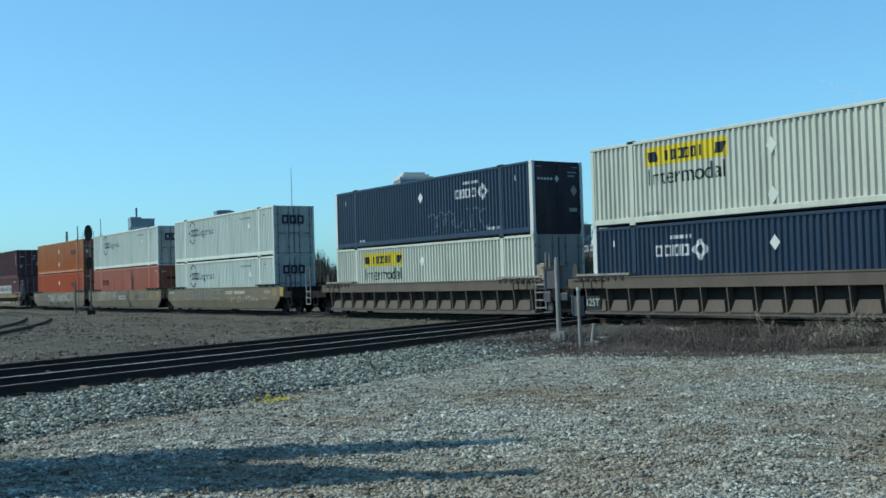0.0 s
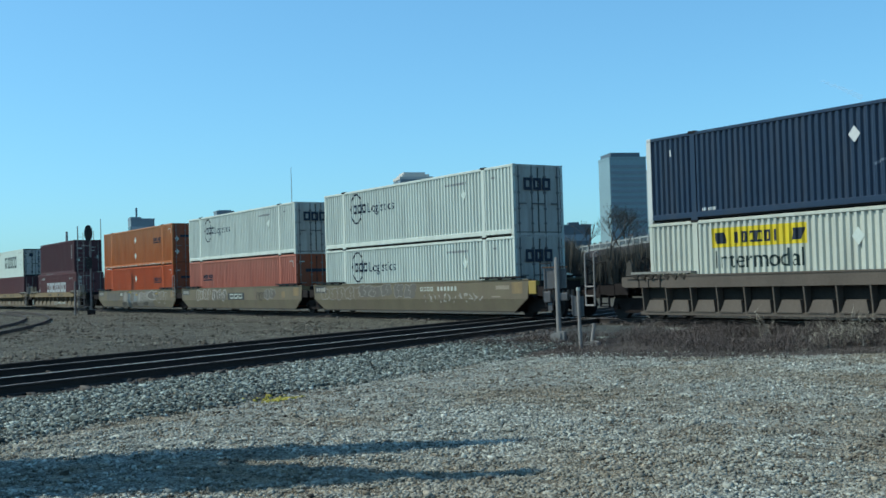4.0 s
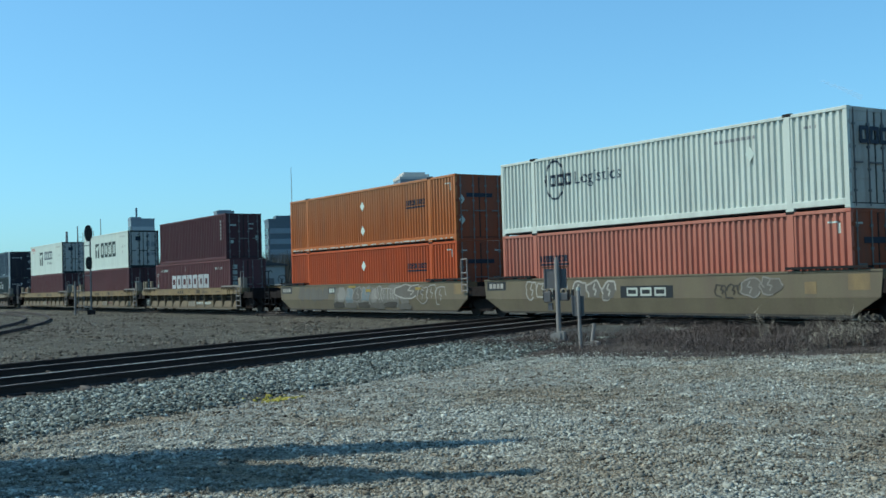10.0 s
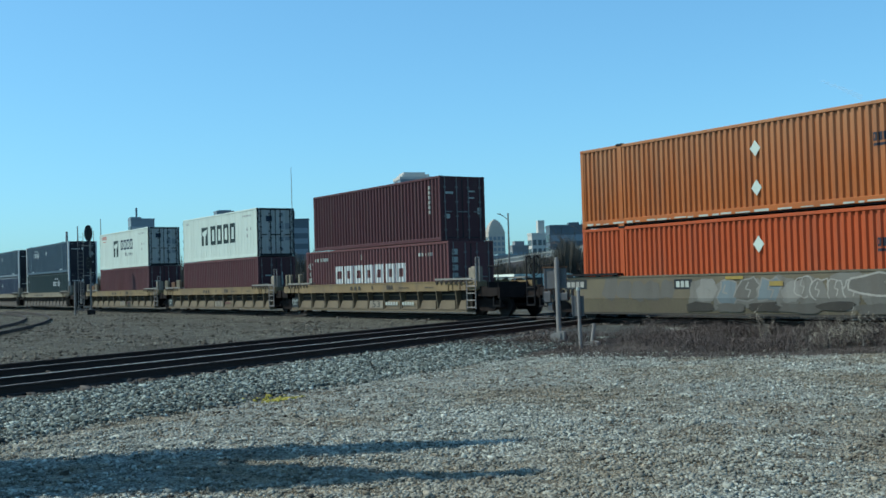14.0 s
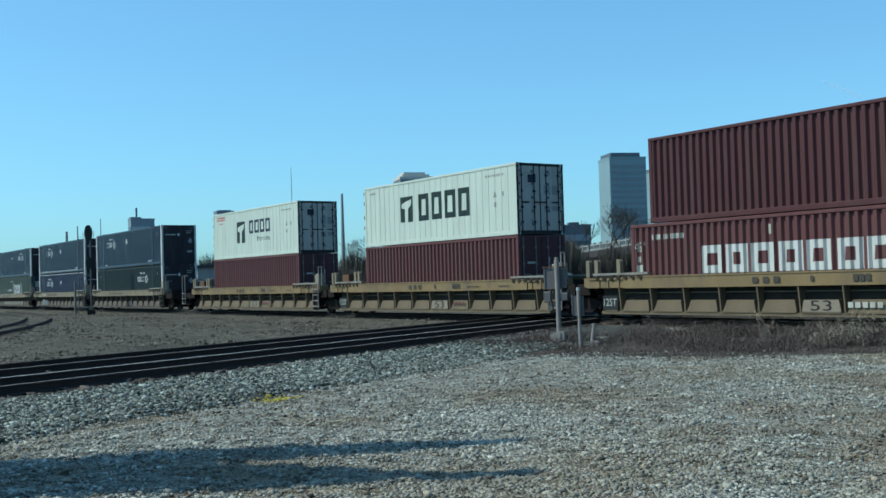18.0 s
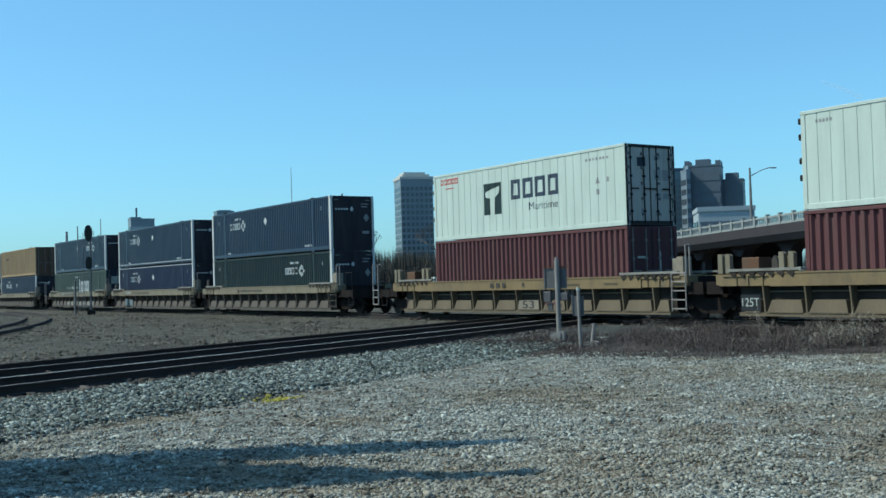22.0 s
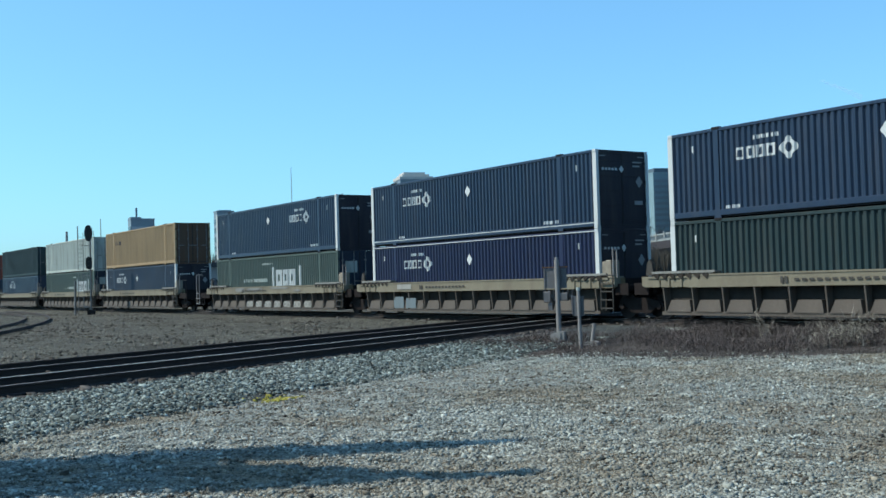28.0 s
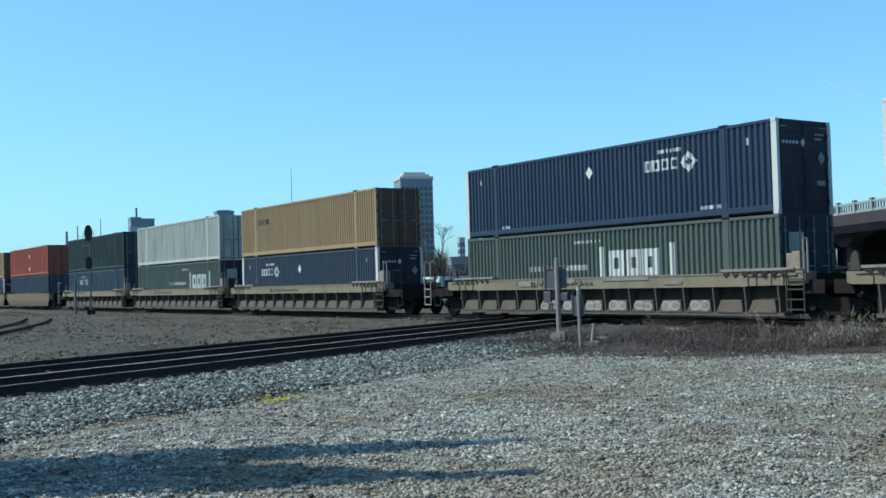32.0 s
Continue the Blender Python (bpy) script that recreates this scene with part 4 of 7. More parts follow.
# centre of the platform at the start, car, place in its three-platform set
PLATFORMS = [(-21.2, "brown", 1), (-40.8, "brown", 2), (-64.46, "tan", 0), (-84.15, "tan", 1), (-103.6, "tan", 2), (-127.2, "yellow", 0), (-146.8, "yellow", 1), (-166.4, "yellow", 2), (-190.25, "mixed", 0), (-210.0, "mixed", 1), (-229.75, "mixed", 2), (-253.5, "mixed", 0), (-273.2, "mixed", 1), (-292.8, "mixed", 2), (-316.5, "pale", 0), (-336.2, "pale", 1)]
CAR_AT = []
for centre, style, place in PLATFORMS:
    car = CARS[style] if style not in USED else copy_thing(CARS[style], Matrix())
    USED.add(style)
    CAR_AT.append(car)
    MOVERS.append((car, centre, 0.0))
for car, (centre, style, place) in zip(CAR_AT, PLATFORMS):
    if place == 0:
        truck(car, 9.15)
    truck(car, -9.83 if place < 2 else -9.15)
    if place != 1:
        e = 1 if place == 0 else -1
        s = Shape()
        s.box(*sorted((e * 9.6, e * 11.6)), -0.12, 0.12, 0.80, 1.02, 0.03)
        s.box(*sorted((e * 11.5, e * 11.95)), -0.2, 0.2, 0.72, 1.1, 0.05)
        part("coupler", s, DARK_BODY, car)
        s = Shape()
        s.box(*sorted((e * 9.72, e * 10.55)), -1.45, 1.45, 1.00, 1.16)
        s.box(*sorted((e * 10.45, e * 10.58)), -1.48, 1.48, 0.78, 1.22)
        s.prism([(e * 9.72, 1.20), (e * 10.5, 1.20), (e * 10.5, 0.90), (e * 10.0, 0.84), (e * 9.72, 0.84)], -1.48, -1.42, "y")
        s.prism([(e * 9.72, 1.20), (e * 10.5, 1.20), (e * 10.5, 0.90), (e * 10.0, 0.84), (e * 9.72, 0.84)], 1.42, 1.48, "y")
        part("crossover_platform", s, DARK_BODY, car, "dark end platform over the truck")
        for y in (-1.40, 1.40):
            if y > 0 or e > 0:
                s = Shape()
                for x in (9.75, 10.4):
                    s.tube((e * x, y, 1.16), (e * x, y, 2.10), 0.022, sides=6)
                s.tube((e * 9.75, y, 2.08), (e * 10.4, y, 2.08), 0.022, sides=6)
                part("handrail", s, STEEL_DARK, car)
            else:
                steel = STEEL_DARK if style == "tan" else POST_STEEL
                for x in (10.72, 11.20):
                    s = Shape()
                    s.path([(e * x, y - 0.10, 0.48), (e * x, y - 0.10, 2.36), (e * x, y + 0.06, 2.42), (e * x, y + 0.14, 2.30)], 0.030)
                    part("ladder_stile", s, steel, car, "pale worn upright of the end ladder")
                for z in (0.50, 0.84, 1.18):
                    s = Shape()
                    s.box(*sorted((e * 10.72, e * 11.20)), y - 0.14, y - 0.06, z - 0.025, z + 0.025)
                    part("ladder_rung", s, steel, car)
                s = Shape()
                s.box(*sorted((e * 10.56, e * 11.24)), y - 0.06, y + 0.04, 1.00, 1.10)
                part("ladder_bracket", s, DARK_BODY, car)
            s = Shape()
            s.box(*sorted((e * 10.05, e * 10.10)), y - 0.03, y + 0.03, 0.45, 1.0)
            s.box(*sorted((e * 10.50, e * 10.55)), y - 0.03, y + 0.03, 0.45, 1.0)
            s.box(*sorted((e * 10.05, e * 10.55)), y - 0.05, y + 0.05, 0.43, 0.48)
            part("stirrup_step", s, STEEL_DARK, car)
        s = Shape()
        s.tube((e * 10.2, 0.6, 1.16), (e * 10.2, 0.6, 1.9), 0.04, sides=8)
        part("brake_stand", s, STEEL_DARK, car)
        s = Shape()
        s.hoop((e * 10.28, 0.6, 1.9), 0.27, 0.02)
        wheel = part("brake_wheel", s, STEEL_DARK, car, "round hand brake wheel")
        for a in (0.5, 2.6, 4.7):
            s = Shape()
            s.tube((e * 10.28, 0.6, 1.9), (e * 10.28, 0.6 + 0.27 * math.cos(a), 1.9 + 0.27 * math.sin(a)), 0.014, sides=5)
            part("spoke", s, STEEL_DARK, wheel)

names = "J L A B O C T1 T2 U U2 U3 Y W G R Y2".split()
CAR = dict(zip(names, CAR_AT))
ladder(CAR["O"], 9.02, -1.60, 1.02, 2.42, POST_STEEL, 4, 0.42)
s = Shape()
s.box(9.16, 9.60, -1.52, -1.34, 0.92, 1.44, 0.02)
part("end_plate", s, SPRAY_YELLOW, CAR["A"], "dull yellow plate at the car's end")
throw_up(CAR["A"], -8.2, -4.0, 0.72, 1.44, 3, 5, None, GRAFFITI, 0.045)
throw_up(CAR["A"], -4.2, 1.0, 0.80, 1.46, 5, 5, [GRAFFITI_FILL], GRAFFITI, 0.035)
scrawl(CAR["A"], 1.6, 6.2, 0.58, 1.0, 8, GRAFFITI_BRIGHT, n=12, width=0.05)
plate(CAR["A"], "number_stencil", shapes("ffff", 1.3, 2.4, 1.1, 1.28, 0.25, 0.3) + blocks(2.7, 4.3, 1.1, 1.28, 6, 0.4), CHALK, -1.506)
plate(CAR["A"], "worn_patch", [rect(7.0, 7.9, 1.12, 1.28), rect(6.7, 7.3, 0.80, 0.86)], PATCH_TAN, -1.506)
throw_up(CAR["B"], -6.4, -3.9, 0.70, 1.44, 11, 4, None, GRAFFITI_BRIGHT, 0.06)
throw_up(CAR["B"], -3.6, -1.3, 0.66, 1.40, 12, 3, [GRAFFITI_FILL], GRAFFITI_BRIGHT, 0.07)
throw_up(CAR["B"], 3.2, 4.6, 0.80, 1.22, 13, 3, None, LOWER_GRIME, 0.05)
throw_up(CAR["B"], 4.3, 5.8, 0.78, 1.42, 14, 2, [GRAFFITI_FILL], GRAFFITI, 0.05)
plate(CAR["B"], "number_plate", [rect(-1.1, 1.4, 0.76, 1.17)], BLACK, -1.505)
plate(CAR["B"], "number_stencil", shapes("fff", -0.85, 1.15, 0.82, 1.11, 0.2, 0.3), CHALK, -1.510)
plate(CAR["B"], "reflector", [rect(6.6, 7.0, 0.85, 1.2)], YELLOW_CAR, -1.506)
throw_up(CAR["O"], -6.8, -3.4, 0.62, 1.44, 20, 5, [GRAFFITI_FILL], GRAFFITI_FILL, 0.05)
throw_up(CAR["O"], -2.8, 4.6, 0.34, 1.44, 21, 7, [GRAFFITI_PALE], None)
throw_up(CAR["O"], -2.4, 1.7, 0.50, 1.38, 22, 5, [GRAFFITI, SPRAY_BLUE, GRAFFITI_FILL, SPRAY_BLUE], GRAFFITI, 0.05, 0.4)
throw_up(CAR["O"], 1.4, 3.6, 0.66, 1.36, 23, 4, None, GRAFFITI_BRIGHT, 0.04)
throw_up(CAR["O"], 3.4, 5.4, 0.72, 1.46, 24, 1, [GRAFFITI_FILL], GRAFFITI_BRIGHT, 0.06)
throw_up(CAR["O"], 5.2, 7.4, 0.56, 1.36, 25, 3, None, GRAFFITI_BRIGHT, 0.045)
throw_up(CAR["O"], -3.0, 4.6, 0.29, 0.62, 29, 6, [LOWER_GRIME, GRAFFITI_FILL], None)
plate(CAR["O"], "worn_patch", [rect(-1.2, -0.5, 1.32, 1.42), rect(0.5, 1.0, 1.10, 1.24), rect(5.0, 5.5, 1.16, 1.28)], SPRAY_YELLOW, -1.530)
plate(CAR["O"], "number_plate", [rect(-3.4, -2.6, 1.04, 1.36)], BLACK, -1.5075)
plate(CAR["O"], "number_stencil", blocks(-3.3, -2.7, 1.10, 1.30, 3, 0.25), CHALK, -1.512)
for n in ("A", "B", "O"):
    plate(CAR[n], "number_plate", [rect(-8.95, -7.7, 1.08, 1.42)], BLACK, -1.5035)
    plate(CAR[n], "number_stencil", blocks(-8.8, -7.8, 1.15, 1.35, 4, 0.25), GRAFFITI_BRIGHT, -1.508)
    plate(CAR[n], "yellow_panel", [rect(8.05, 8.75, 0.95, 1.4)], YELLOW_CAR, -1.5035)
for n in ("T1", "T2", "C"):
    plate(CAR[n], "stencil_panel", [[(0.20, 0.34), (1.52, 0.34), (1.46, 0.68), (0.28, 0.68)]], PATCH_TAN, -1.580, "pale tan stencil patch")
    stencil_word(CAR[n], "53", 0.50, 1.22, 0.37, 0.665, BLACK, -1.585)
    plate(CAR[n], "number_stencil", blocks(-1.5, -0.3, 1.2, 1.38, 3, 0.45) + blocks(0.6, 0.75, 1.22, 1.38, 1) + blocks(2.0, 2.6, 1.2, 1.4, 3, 0.2), LOWER_GRIME, -1.668)
    plate(CAR[n], "small_stencil", blocks(3.1, 4.0, 1.24, 1.29, 8, 0.3) + blocks(5.3, 6.0, 1.24, 1.29, 6, 0.3), LOWER_GRIME, -1.668)
    plate(CAR[n], "faded_stencil", blocks(1.9, 2.85, 0.50, 0.62, 4, 0.4), OXIDE, -1.580)
for n, row in (("T1", (-9.1, -8.8, -6.75, -6.4)), ("T2", (-9.1, -8.8, -6.75, -6.4)), ("C", (-9.1, -8.65, -7.5))):
    for x in row:
        h = 0.55
        s = Shape()
        s.prism([(x - 0.09, 1.50), (x + 0.09, 1.50), (x + 0.09, 1.5 + h), (x + 0.03, 1.56 + h), (x - 0.09, 1.56 + h)], -1.50, -1.34, "y")
        part("deck_post", s, CHORD_TAN, CAR[n], "pale upright container guide")
    if n == "C":
        continue
    s = Shape()
    s.box(-8.40, -7.75, -1.30, -0.70, 1.50, 1.98, 0.03)
    part("equipment_box", s, RUST_AND_DOOR_SHADE, CAR[n], "brown equipment box on the deck")
plate(CAR["C"], "number_stencil", blocks(1.75, 2.9, 0.46, 0.62, 5, 0.3) + blocks(3.25, 4.3, 0.46, 0.62, 5, 0.3), CHALK, -1.583)
for n in ("U", "U2", "U3", "Y", "W"):
    plate(CAR[n], "number_stencil", blocks(-3.4, -3.1, 1.18, 1.38, 2, 0.3) + blocks(-2.9, 0.2, 1.24, 1.32, 12, 0.35), LOWER_GRIME, -1.668)
for n in ("C", "T1", "J"):
    plate(CAR[n], "stencil_panel", [rect(-8.25, -7.5, 0.34, 0.84)], BLACK, -1.580)
    stencil_word(CAR[n], "125T", -8.2, -7.55, 0.48, 0.74, CHALK, -1.585)
plate(CAR["U2"], "patch_panel", [rect(-5.75, -4.9, 0.34, 0.86), rect(-4.7, -3.85, 0.34, 0.80)], SPRAY_BLUE, -1.580, "pale painted patch")
rnd = random.Random(91)
for k in range(4, 11):
    cx = -8.2 + (k + 0.5) * 16.4 / 13
    for dx in (-0.20, 0.22):
        loop = hoop(cx + dx + rnd.uniform(-0.04, 0.04), 0.49 + rnd.uniform(-0.03, 0.03), rnd.uniform(0.18, 0.25), rnd.uniform(0.14, 0.19), 0.065, 12)
        plate(CAR["U3"], "graffiti_loop", [loop], GRAFFITI_BRIGHT, -1.562, "white sprayed loop")
    plate(CAR["U3"], "graffiti_fill", [rect(cx - 0.36, cx + 0.34, 0.345, 0.66, 0.02)], GRAFFITI, -1.5585, "faded grey spray-paint fill")
plate(CAR["U3"], "worn_patch", [rect(-4.2, -3.1, 1.22, 1.44, 0.1), rect(-2.6, -0.9, 1.28, 1.45, 0.08), rect(0.6, 2.9, 1.36, 1.46), rect(3.6, 4.4, 1.2, 1.32, 0.06)], GRAFFITI, -1.668)
plate(CAR["U2"], "patch_panel", [rect(-5.3, -4.1, 1.2, 1.42)], GRAFFITI_BRIGHT, -1.668, "white painted patch")
scrawl(CAR["U3"], -4.5, -0.4, 1.18, 1.46, 51, GRAFFITI, n=8, width=0.06, y=-1.666)

BOXES = [
    ("J", UP, cream_container(UP)), ("J", LOW, navy_container(LOW, -5.05, None, 0.0)),
    ("L", UP, navy_container(UP, 2.7)), ("L", LOW, cream_container(LOW)),
    ("A", UP, pale_container(UP)), ("A", LOW, pale_container(LOW)),
    ("B", UP, pale_container(UP)), ("B", LOW, orange_container(LOW, CORAL, "faded coral-red corrugated 53-foot container", -5.78, False)),
    ("O", UP, orange_container(UP, ORANGE, "burnt-orange corrugated 53-foot container with white placards")),
    ("O", LOW, orange_container(LOW, ORANGE_RED, "bright orange-red corrugated 53-foot container")),
    ("U", UP, navy_container(UP, -5.3)), ("U", LOW, navy_container(LOW, 2.45, TEAL, None)),
    ("U2", UP, navy_container(UP, -5.3)), ("U2", LOW, navy_container(LOW, -5.35, NAVY_DEEP)),
    ("U3", UP, navy_container(UP, 2.46, None, -0.3)), ("U3", LOW, grey_green_container(LOW, 0.05)),
    ("Y", UP, plain_container(UP, MUSTARD, "mustard-yellow corrugated 53-foot container with shaded rust-brown doors", doors=RUST_AND_DOOR_SHADE, bars=-5.8)),
    ("Y", LOW, navy_container(LOW, -5.4, SLATE, -0.35)),
    ("W", UP, plain_container(UP, CHALK, "chalky white corrugated 53-foot container")),
    ("W", LOW, grey_green_container(LOW, 2.6)),
    ("G", UP, plain_container(UP, TEAL, "dark teal 53-foot container with faded mark", bars=3.9)),
    ("G", LOW, plain_container(LOW, NAVY, "dark navy corrugated 53-foot container", logo=-4.5)),
    ("R", UP, plain_container(UP, BRICKRED, "brick-red corrugated 53-foot container")),
    ("R", LOW, plain_container(LOW, SLATE, "faded slate-blue corrugated 53-foot container")),
    ("Y2", UP, plain_container(UP, MUSTARD, "mustard-yellow corrugated 53-foot container with shaded rust-brown doors", doors=RUST_AND_DOOR_SHADE, bars=-5.8)),
    ("Y2", LOW, navy_container(LOW, -5.3)),
]
def scratches(x0, x1, z0, z1, n, seed):
    """Thin looping strokes as narrow quads."""
    rnd = random.Random(seed)
    out = []
    for i in range(n):
        cx, cz = x0 + (x1 - x0) * (i + 0.5) / n, (z0 + z1) / 2
        rx, rz = (x1 - x0) / n * 0.55, (z1 - z0) / 2 * rnd.uniform(0.55, 1.0)
        a0 = rnd.uniform(0, 6.28)
        pts = [(cx + rx * math.cos(a0 + k * 0.5) * (1 + 0.3 * math.sin(k)), cz + rz * math.sin(a0 + k * 0.5)) for k in range(9)]
        for p, q in zip(pts, pts[1:]):
            dx, dz = q[0] - p[0], q[1] - p[1]
            ln = math.hypot(dx, dz) or 1
            ux, uz = -dz / ln * 0.035, dx / ln * 0.035
            out.append([(p[0] - ux, p[1] - uz), (q[0] - ux, q[1] - uz), (q[0] + ux, q[1] + uz), (p[0] + ux, p[1] + uz)])
    return out


for n, base, ob in BOXES:
    if n == "U2":
        # the highlight along the stacked rails, painted as a thin white strip
        s = Shape()
        s.box(-7.9, 7.9, -1.2995, -1.2960, *((0.215, 0.245) if base > 2 else (HIGH - 0.085, HIGH - 0.055)))
        part("worn_rail_edge", s, MARK_WHITE, ob, "white strip painted as the rail's highlight")
mark(BOXES[2][2], "graffiti", scratches(0.6, 5.2, UP + 0.35, UP + 1.35, 7, 5), SLATE_PALE, "faint pale scrawl", UP)
mark(BOXES[22][2], "placard", [diamond(0.6, UP + 2.0, 0.25), diamond(0.6, UP + 0.7, 0.25)], WHITE, "", UP)
crow_up = container("shipping_container", "dark maroon 40-foot container with white stencils", 12.192, MAROON, width=2.438)
box_marks(crow_up, UP, 12.192)
crow_low = container("shipping_container", "brown-red 45-foot container with big white block letters", 13.716, OXIDE, width=2.438)
mark(crow_low, "company_block", shapes("fffffff", -3.75, 3.35, LOW + 1.16, LOW + 2.05, 0.16, 0.33), MARK_WHITE, "large white painted company mark", LOW)
mark(crow_low, "address_stencil", blocks(-5.9, -4.4, LOW + 2.35, LOW + 2.52, 9, 0.35), CHALK, "", LOW)
mark(crow_low, "lettering", word("45'", -6.72, -6.28, LOW + 1.95, LOW + 2.3), CHALK, "", LOW)
mark(crow_low, "stencil", [rect(-6.6, -6.4, LOW + 1.6, LOW + 1.8), rect(-6.65, -6.35, LOW + 1.2, LOW + 1.5)] + blocks(4.4, 5.6, LOW + 2.3, LOW + 2.45, 5, 0.4) + [rect(-1.0, -0.85, LOW + 2.3, LOW + 2.6)], CHALK, "", LOW)
end_mark(crow_low, "end_stencil", [rect(-1.02, -0.72, LOW + 0.9 + 0.35 * k, LOW + 1.15 + 0.35 * k) for k in range(5)], CHALK, 13.716, LOW)
BOXES += [("C", UP, crow_up), ("C", LOW, crow_low)]
for n, second in (("T1", False), ("T2", True)):
    BOXES.append((n, UP, white_reefer(UP, second)))
    low = container("shipping_container", "oxide-red corrugated 40-foot container", 12.192, OXIDE, doors=MAROON, width=2.438)
    mark(low, "stencil", [rect(5.3, 5.36, LOW + 1.2 + 0.2 * k, LOW + 1.32 + 0.2 * k) for k in range(6)], CHALK, "", LOW)
    end_mark(low, "end_stencil", [rect(-0.75, -0.35, LOW + 1.75, LOW + 1.83), rect(0.3, 0.4, LOW + 1.2, LOW + 2.0)], CHALK, 12.192, LOW)
    BOXES.append((n, LOW, low))
CENTRE = dict(zip(names, [p[0] for p in PLATFORMS]))
OFFSET = {crow_up.name: -0.03, crow_low.name: -0.25}
for n, base, ob in BOXES:
    lock = 0.0 if n not in ("C", "T1", "T2") else (0.045 if base > 2 else 0.02)      # twist locks under ocean containers
    MOVERS.append((ob, CENTRE[n] + OFFSET.get(ob.name, 0.0), base + lock))


def motions():
    times = list(range(0, 33, 2))
    for ob, c, z in MOVERS:
        walk(ob, [(t, pose(c + shift(t), TRACK_Y, z)) for t in times])
    for w, x in WHEELS:
        walk(w, [(k / 10, pose(x, 0, 0.46, 0, math.degrees(shift(k / 10) / 0.46) % 360, 0)) for k in range(321)])
# ---------------------------------------------------------------- ground
ACROSS = Vector((-0.9033, -0.4291, 0))
ALONG = Vector((-0.4291, 0.9033, 0))
NEAR_RAIL = Vector((-18.95, 4.2, 0))
TOE = -3.75             # foot of the ballast bank, beside the nearest rail


def beside(x, y):
    """Distance beyond the nearest rail of the crossing tracks; negative on this side."""
    return (x - NEAR_RAIL.x) * ACROSS.x + (y - NEAR_RAIL.y) * ACROSS.y


def smooth(a, b, v):
    u = min(1.0, max(0.0, (v - a) / (b - a)))
    return u * u * (3 - 2 * u)


def ground_z(x, y):
    z = -0.27 + 0.07 * noise.noise((x * 0.13, y * 0.13, 0)) + 0.035 * noise.noise((x * 0.6, y * 0.6, 3))
    r = math.hypot(x, y)
    far_side = smooth(6.5, 10, beside(x, y)) * (1 - smooth(22.5, 24.5, y))
    z += far_side * (0.10 * noise.noise((x * 0.28, y * 0.28, 11)) + 0.05 * noise.noise((x * 0.9, y * 0.9, 13)))
    z = z + (-0.25 - z) * smooth(60, 160, r)
    p = beside(x, y)
    bed = smooth(-3.4, -0.9, p) * (1 - smooth(5.7, 7.6, p)) * (1 - smooth(60, 90, y))
    bed2 = 1 - smooth(1.7, 3.6, abs(y - 27.57))
    bed = max(bed, bed2)
    z += -0.07 * math.exp(-((p - TOE + 0.35) / 0.35) ** 2) * (1 - smooth(18, 22, y))
    return z + (-0.20 - z) * bed


def weed_front(x):
    return 15.6 + 0.47 * max(0.0, x + 18.5) * 1.9 + 0.8 * noise.noise((x * 0.4, 0, 4))


DIRT_PATCH = 0.33        # size of the worn dirt patches


def ground_sheet():
    radii = [0.4]
    while radii[-1] < 4200:
        r = radii[-1]
        radii.append(r + max(0.22, r * 0.018 if r < 60 else r * 0.06))
    angles = [radians(a) for a in np.concatenate([np.arange(95, 185, 0.5), np.arange(185, 455, 4.0)])]
    verts, faces = [(0, 0, ground_z(0, 0))], []
    n = len(angles)
    for r in radii:
        for a in angles:
            x, y = r * math.cos(a), r * math.sin(a)
            verts.append((x, y, ground_z(x, y)))
    for j in range(n):
        faces.append((0, 1 + j, 1 + (j + 1) % n))
    for i in range(len(radii) - 1):
        for j in range(n):
            k = (j + 1) % n
            faces.append((1 + i * n + j, 1 + (i + 1) * n + j, 1 + (i + 1) * n + k, 1 + i * n + k))
    me = bpy.data.meshes.new("ground")
    me.from_pydata(verts, [], faces)
    me.materials.append(ground_material("gravel_and_dirt", (0.240, 0.250, 0.220), (0.178, 0.153, 0.110)))
    me.materials.append(ground_material("brown_dirt", (0.096, 0.090, 0.071), (0.062, 0.057, 0.045)))
    me.materials.append(ground_material("weedy_soil", (0.075, 0.063, 0.054), (0.060, 0.050, 0.044)))
    # dark sheet: the shadow in the gaps between ballast stones, as colour
    me.materials.append(ground_material("shaded_ballast_gaps", (0.070, 0.076, 0.072), (0.055, 0.056, 0.052)))
    for p in me.polygons:
        p.use_smooth = True
        c = p.center
        if beside(c.x, c.y) > 5.4 or c.y > 25.9 or math.hypot(c.x, c.y) > 60:
            p.material_index = 1
        elif c.y > weed_front(c.x) and c.x > -24:
            p.material_index = 2
        elif beside(c.x, c.y) > TOE + 0.35 * noise.noise((c.x * 0.6, c.y * 0.6, 9)):
            p.material_index = 3
    return tagged(new("ground", me), "pale crushed gravel over dry brown dirt", "ground", kind="structure")


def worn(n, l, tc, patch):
    """Dirt patches, more of them away from the rails, biased to fit the camera's view."""
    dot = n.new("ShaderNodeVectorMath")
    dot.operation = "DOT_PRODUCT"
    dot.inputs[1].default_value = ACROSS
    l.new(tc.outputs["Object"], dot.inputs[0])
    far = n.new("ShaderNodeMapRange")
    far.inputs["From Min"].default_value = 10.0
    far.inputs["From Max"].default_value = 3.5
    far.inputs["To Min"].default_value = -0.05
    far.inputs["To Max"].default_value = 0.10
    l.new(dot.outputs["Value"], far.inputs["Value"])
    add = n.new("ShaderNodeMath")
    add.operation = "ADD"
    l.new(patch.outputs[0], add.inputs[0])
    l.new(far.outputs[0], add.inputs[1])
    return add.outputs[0]


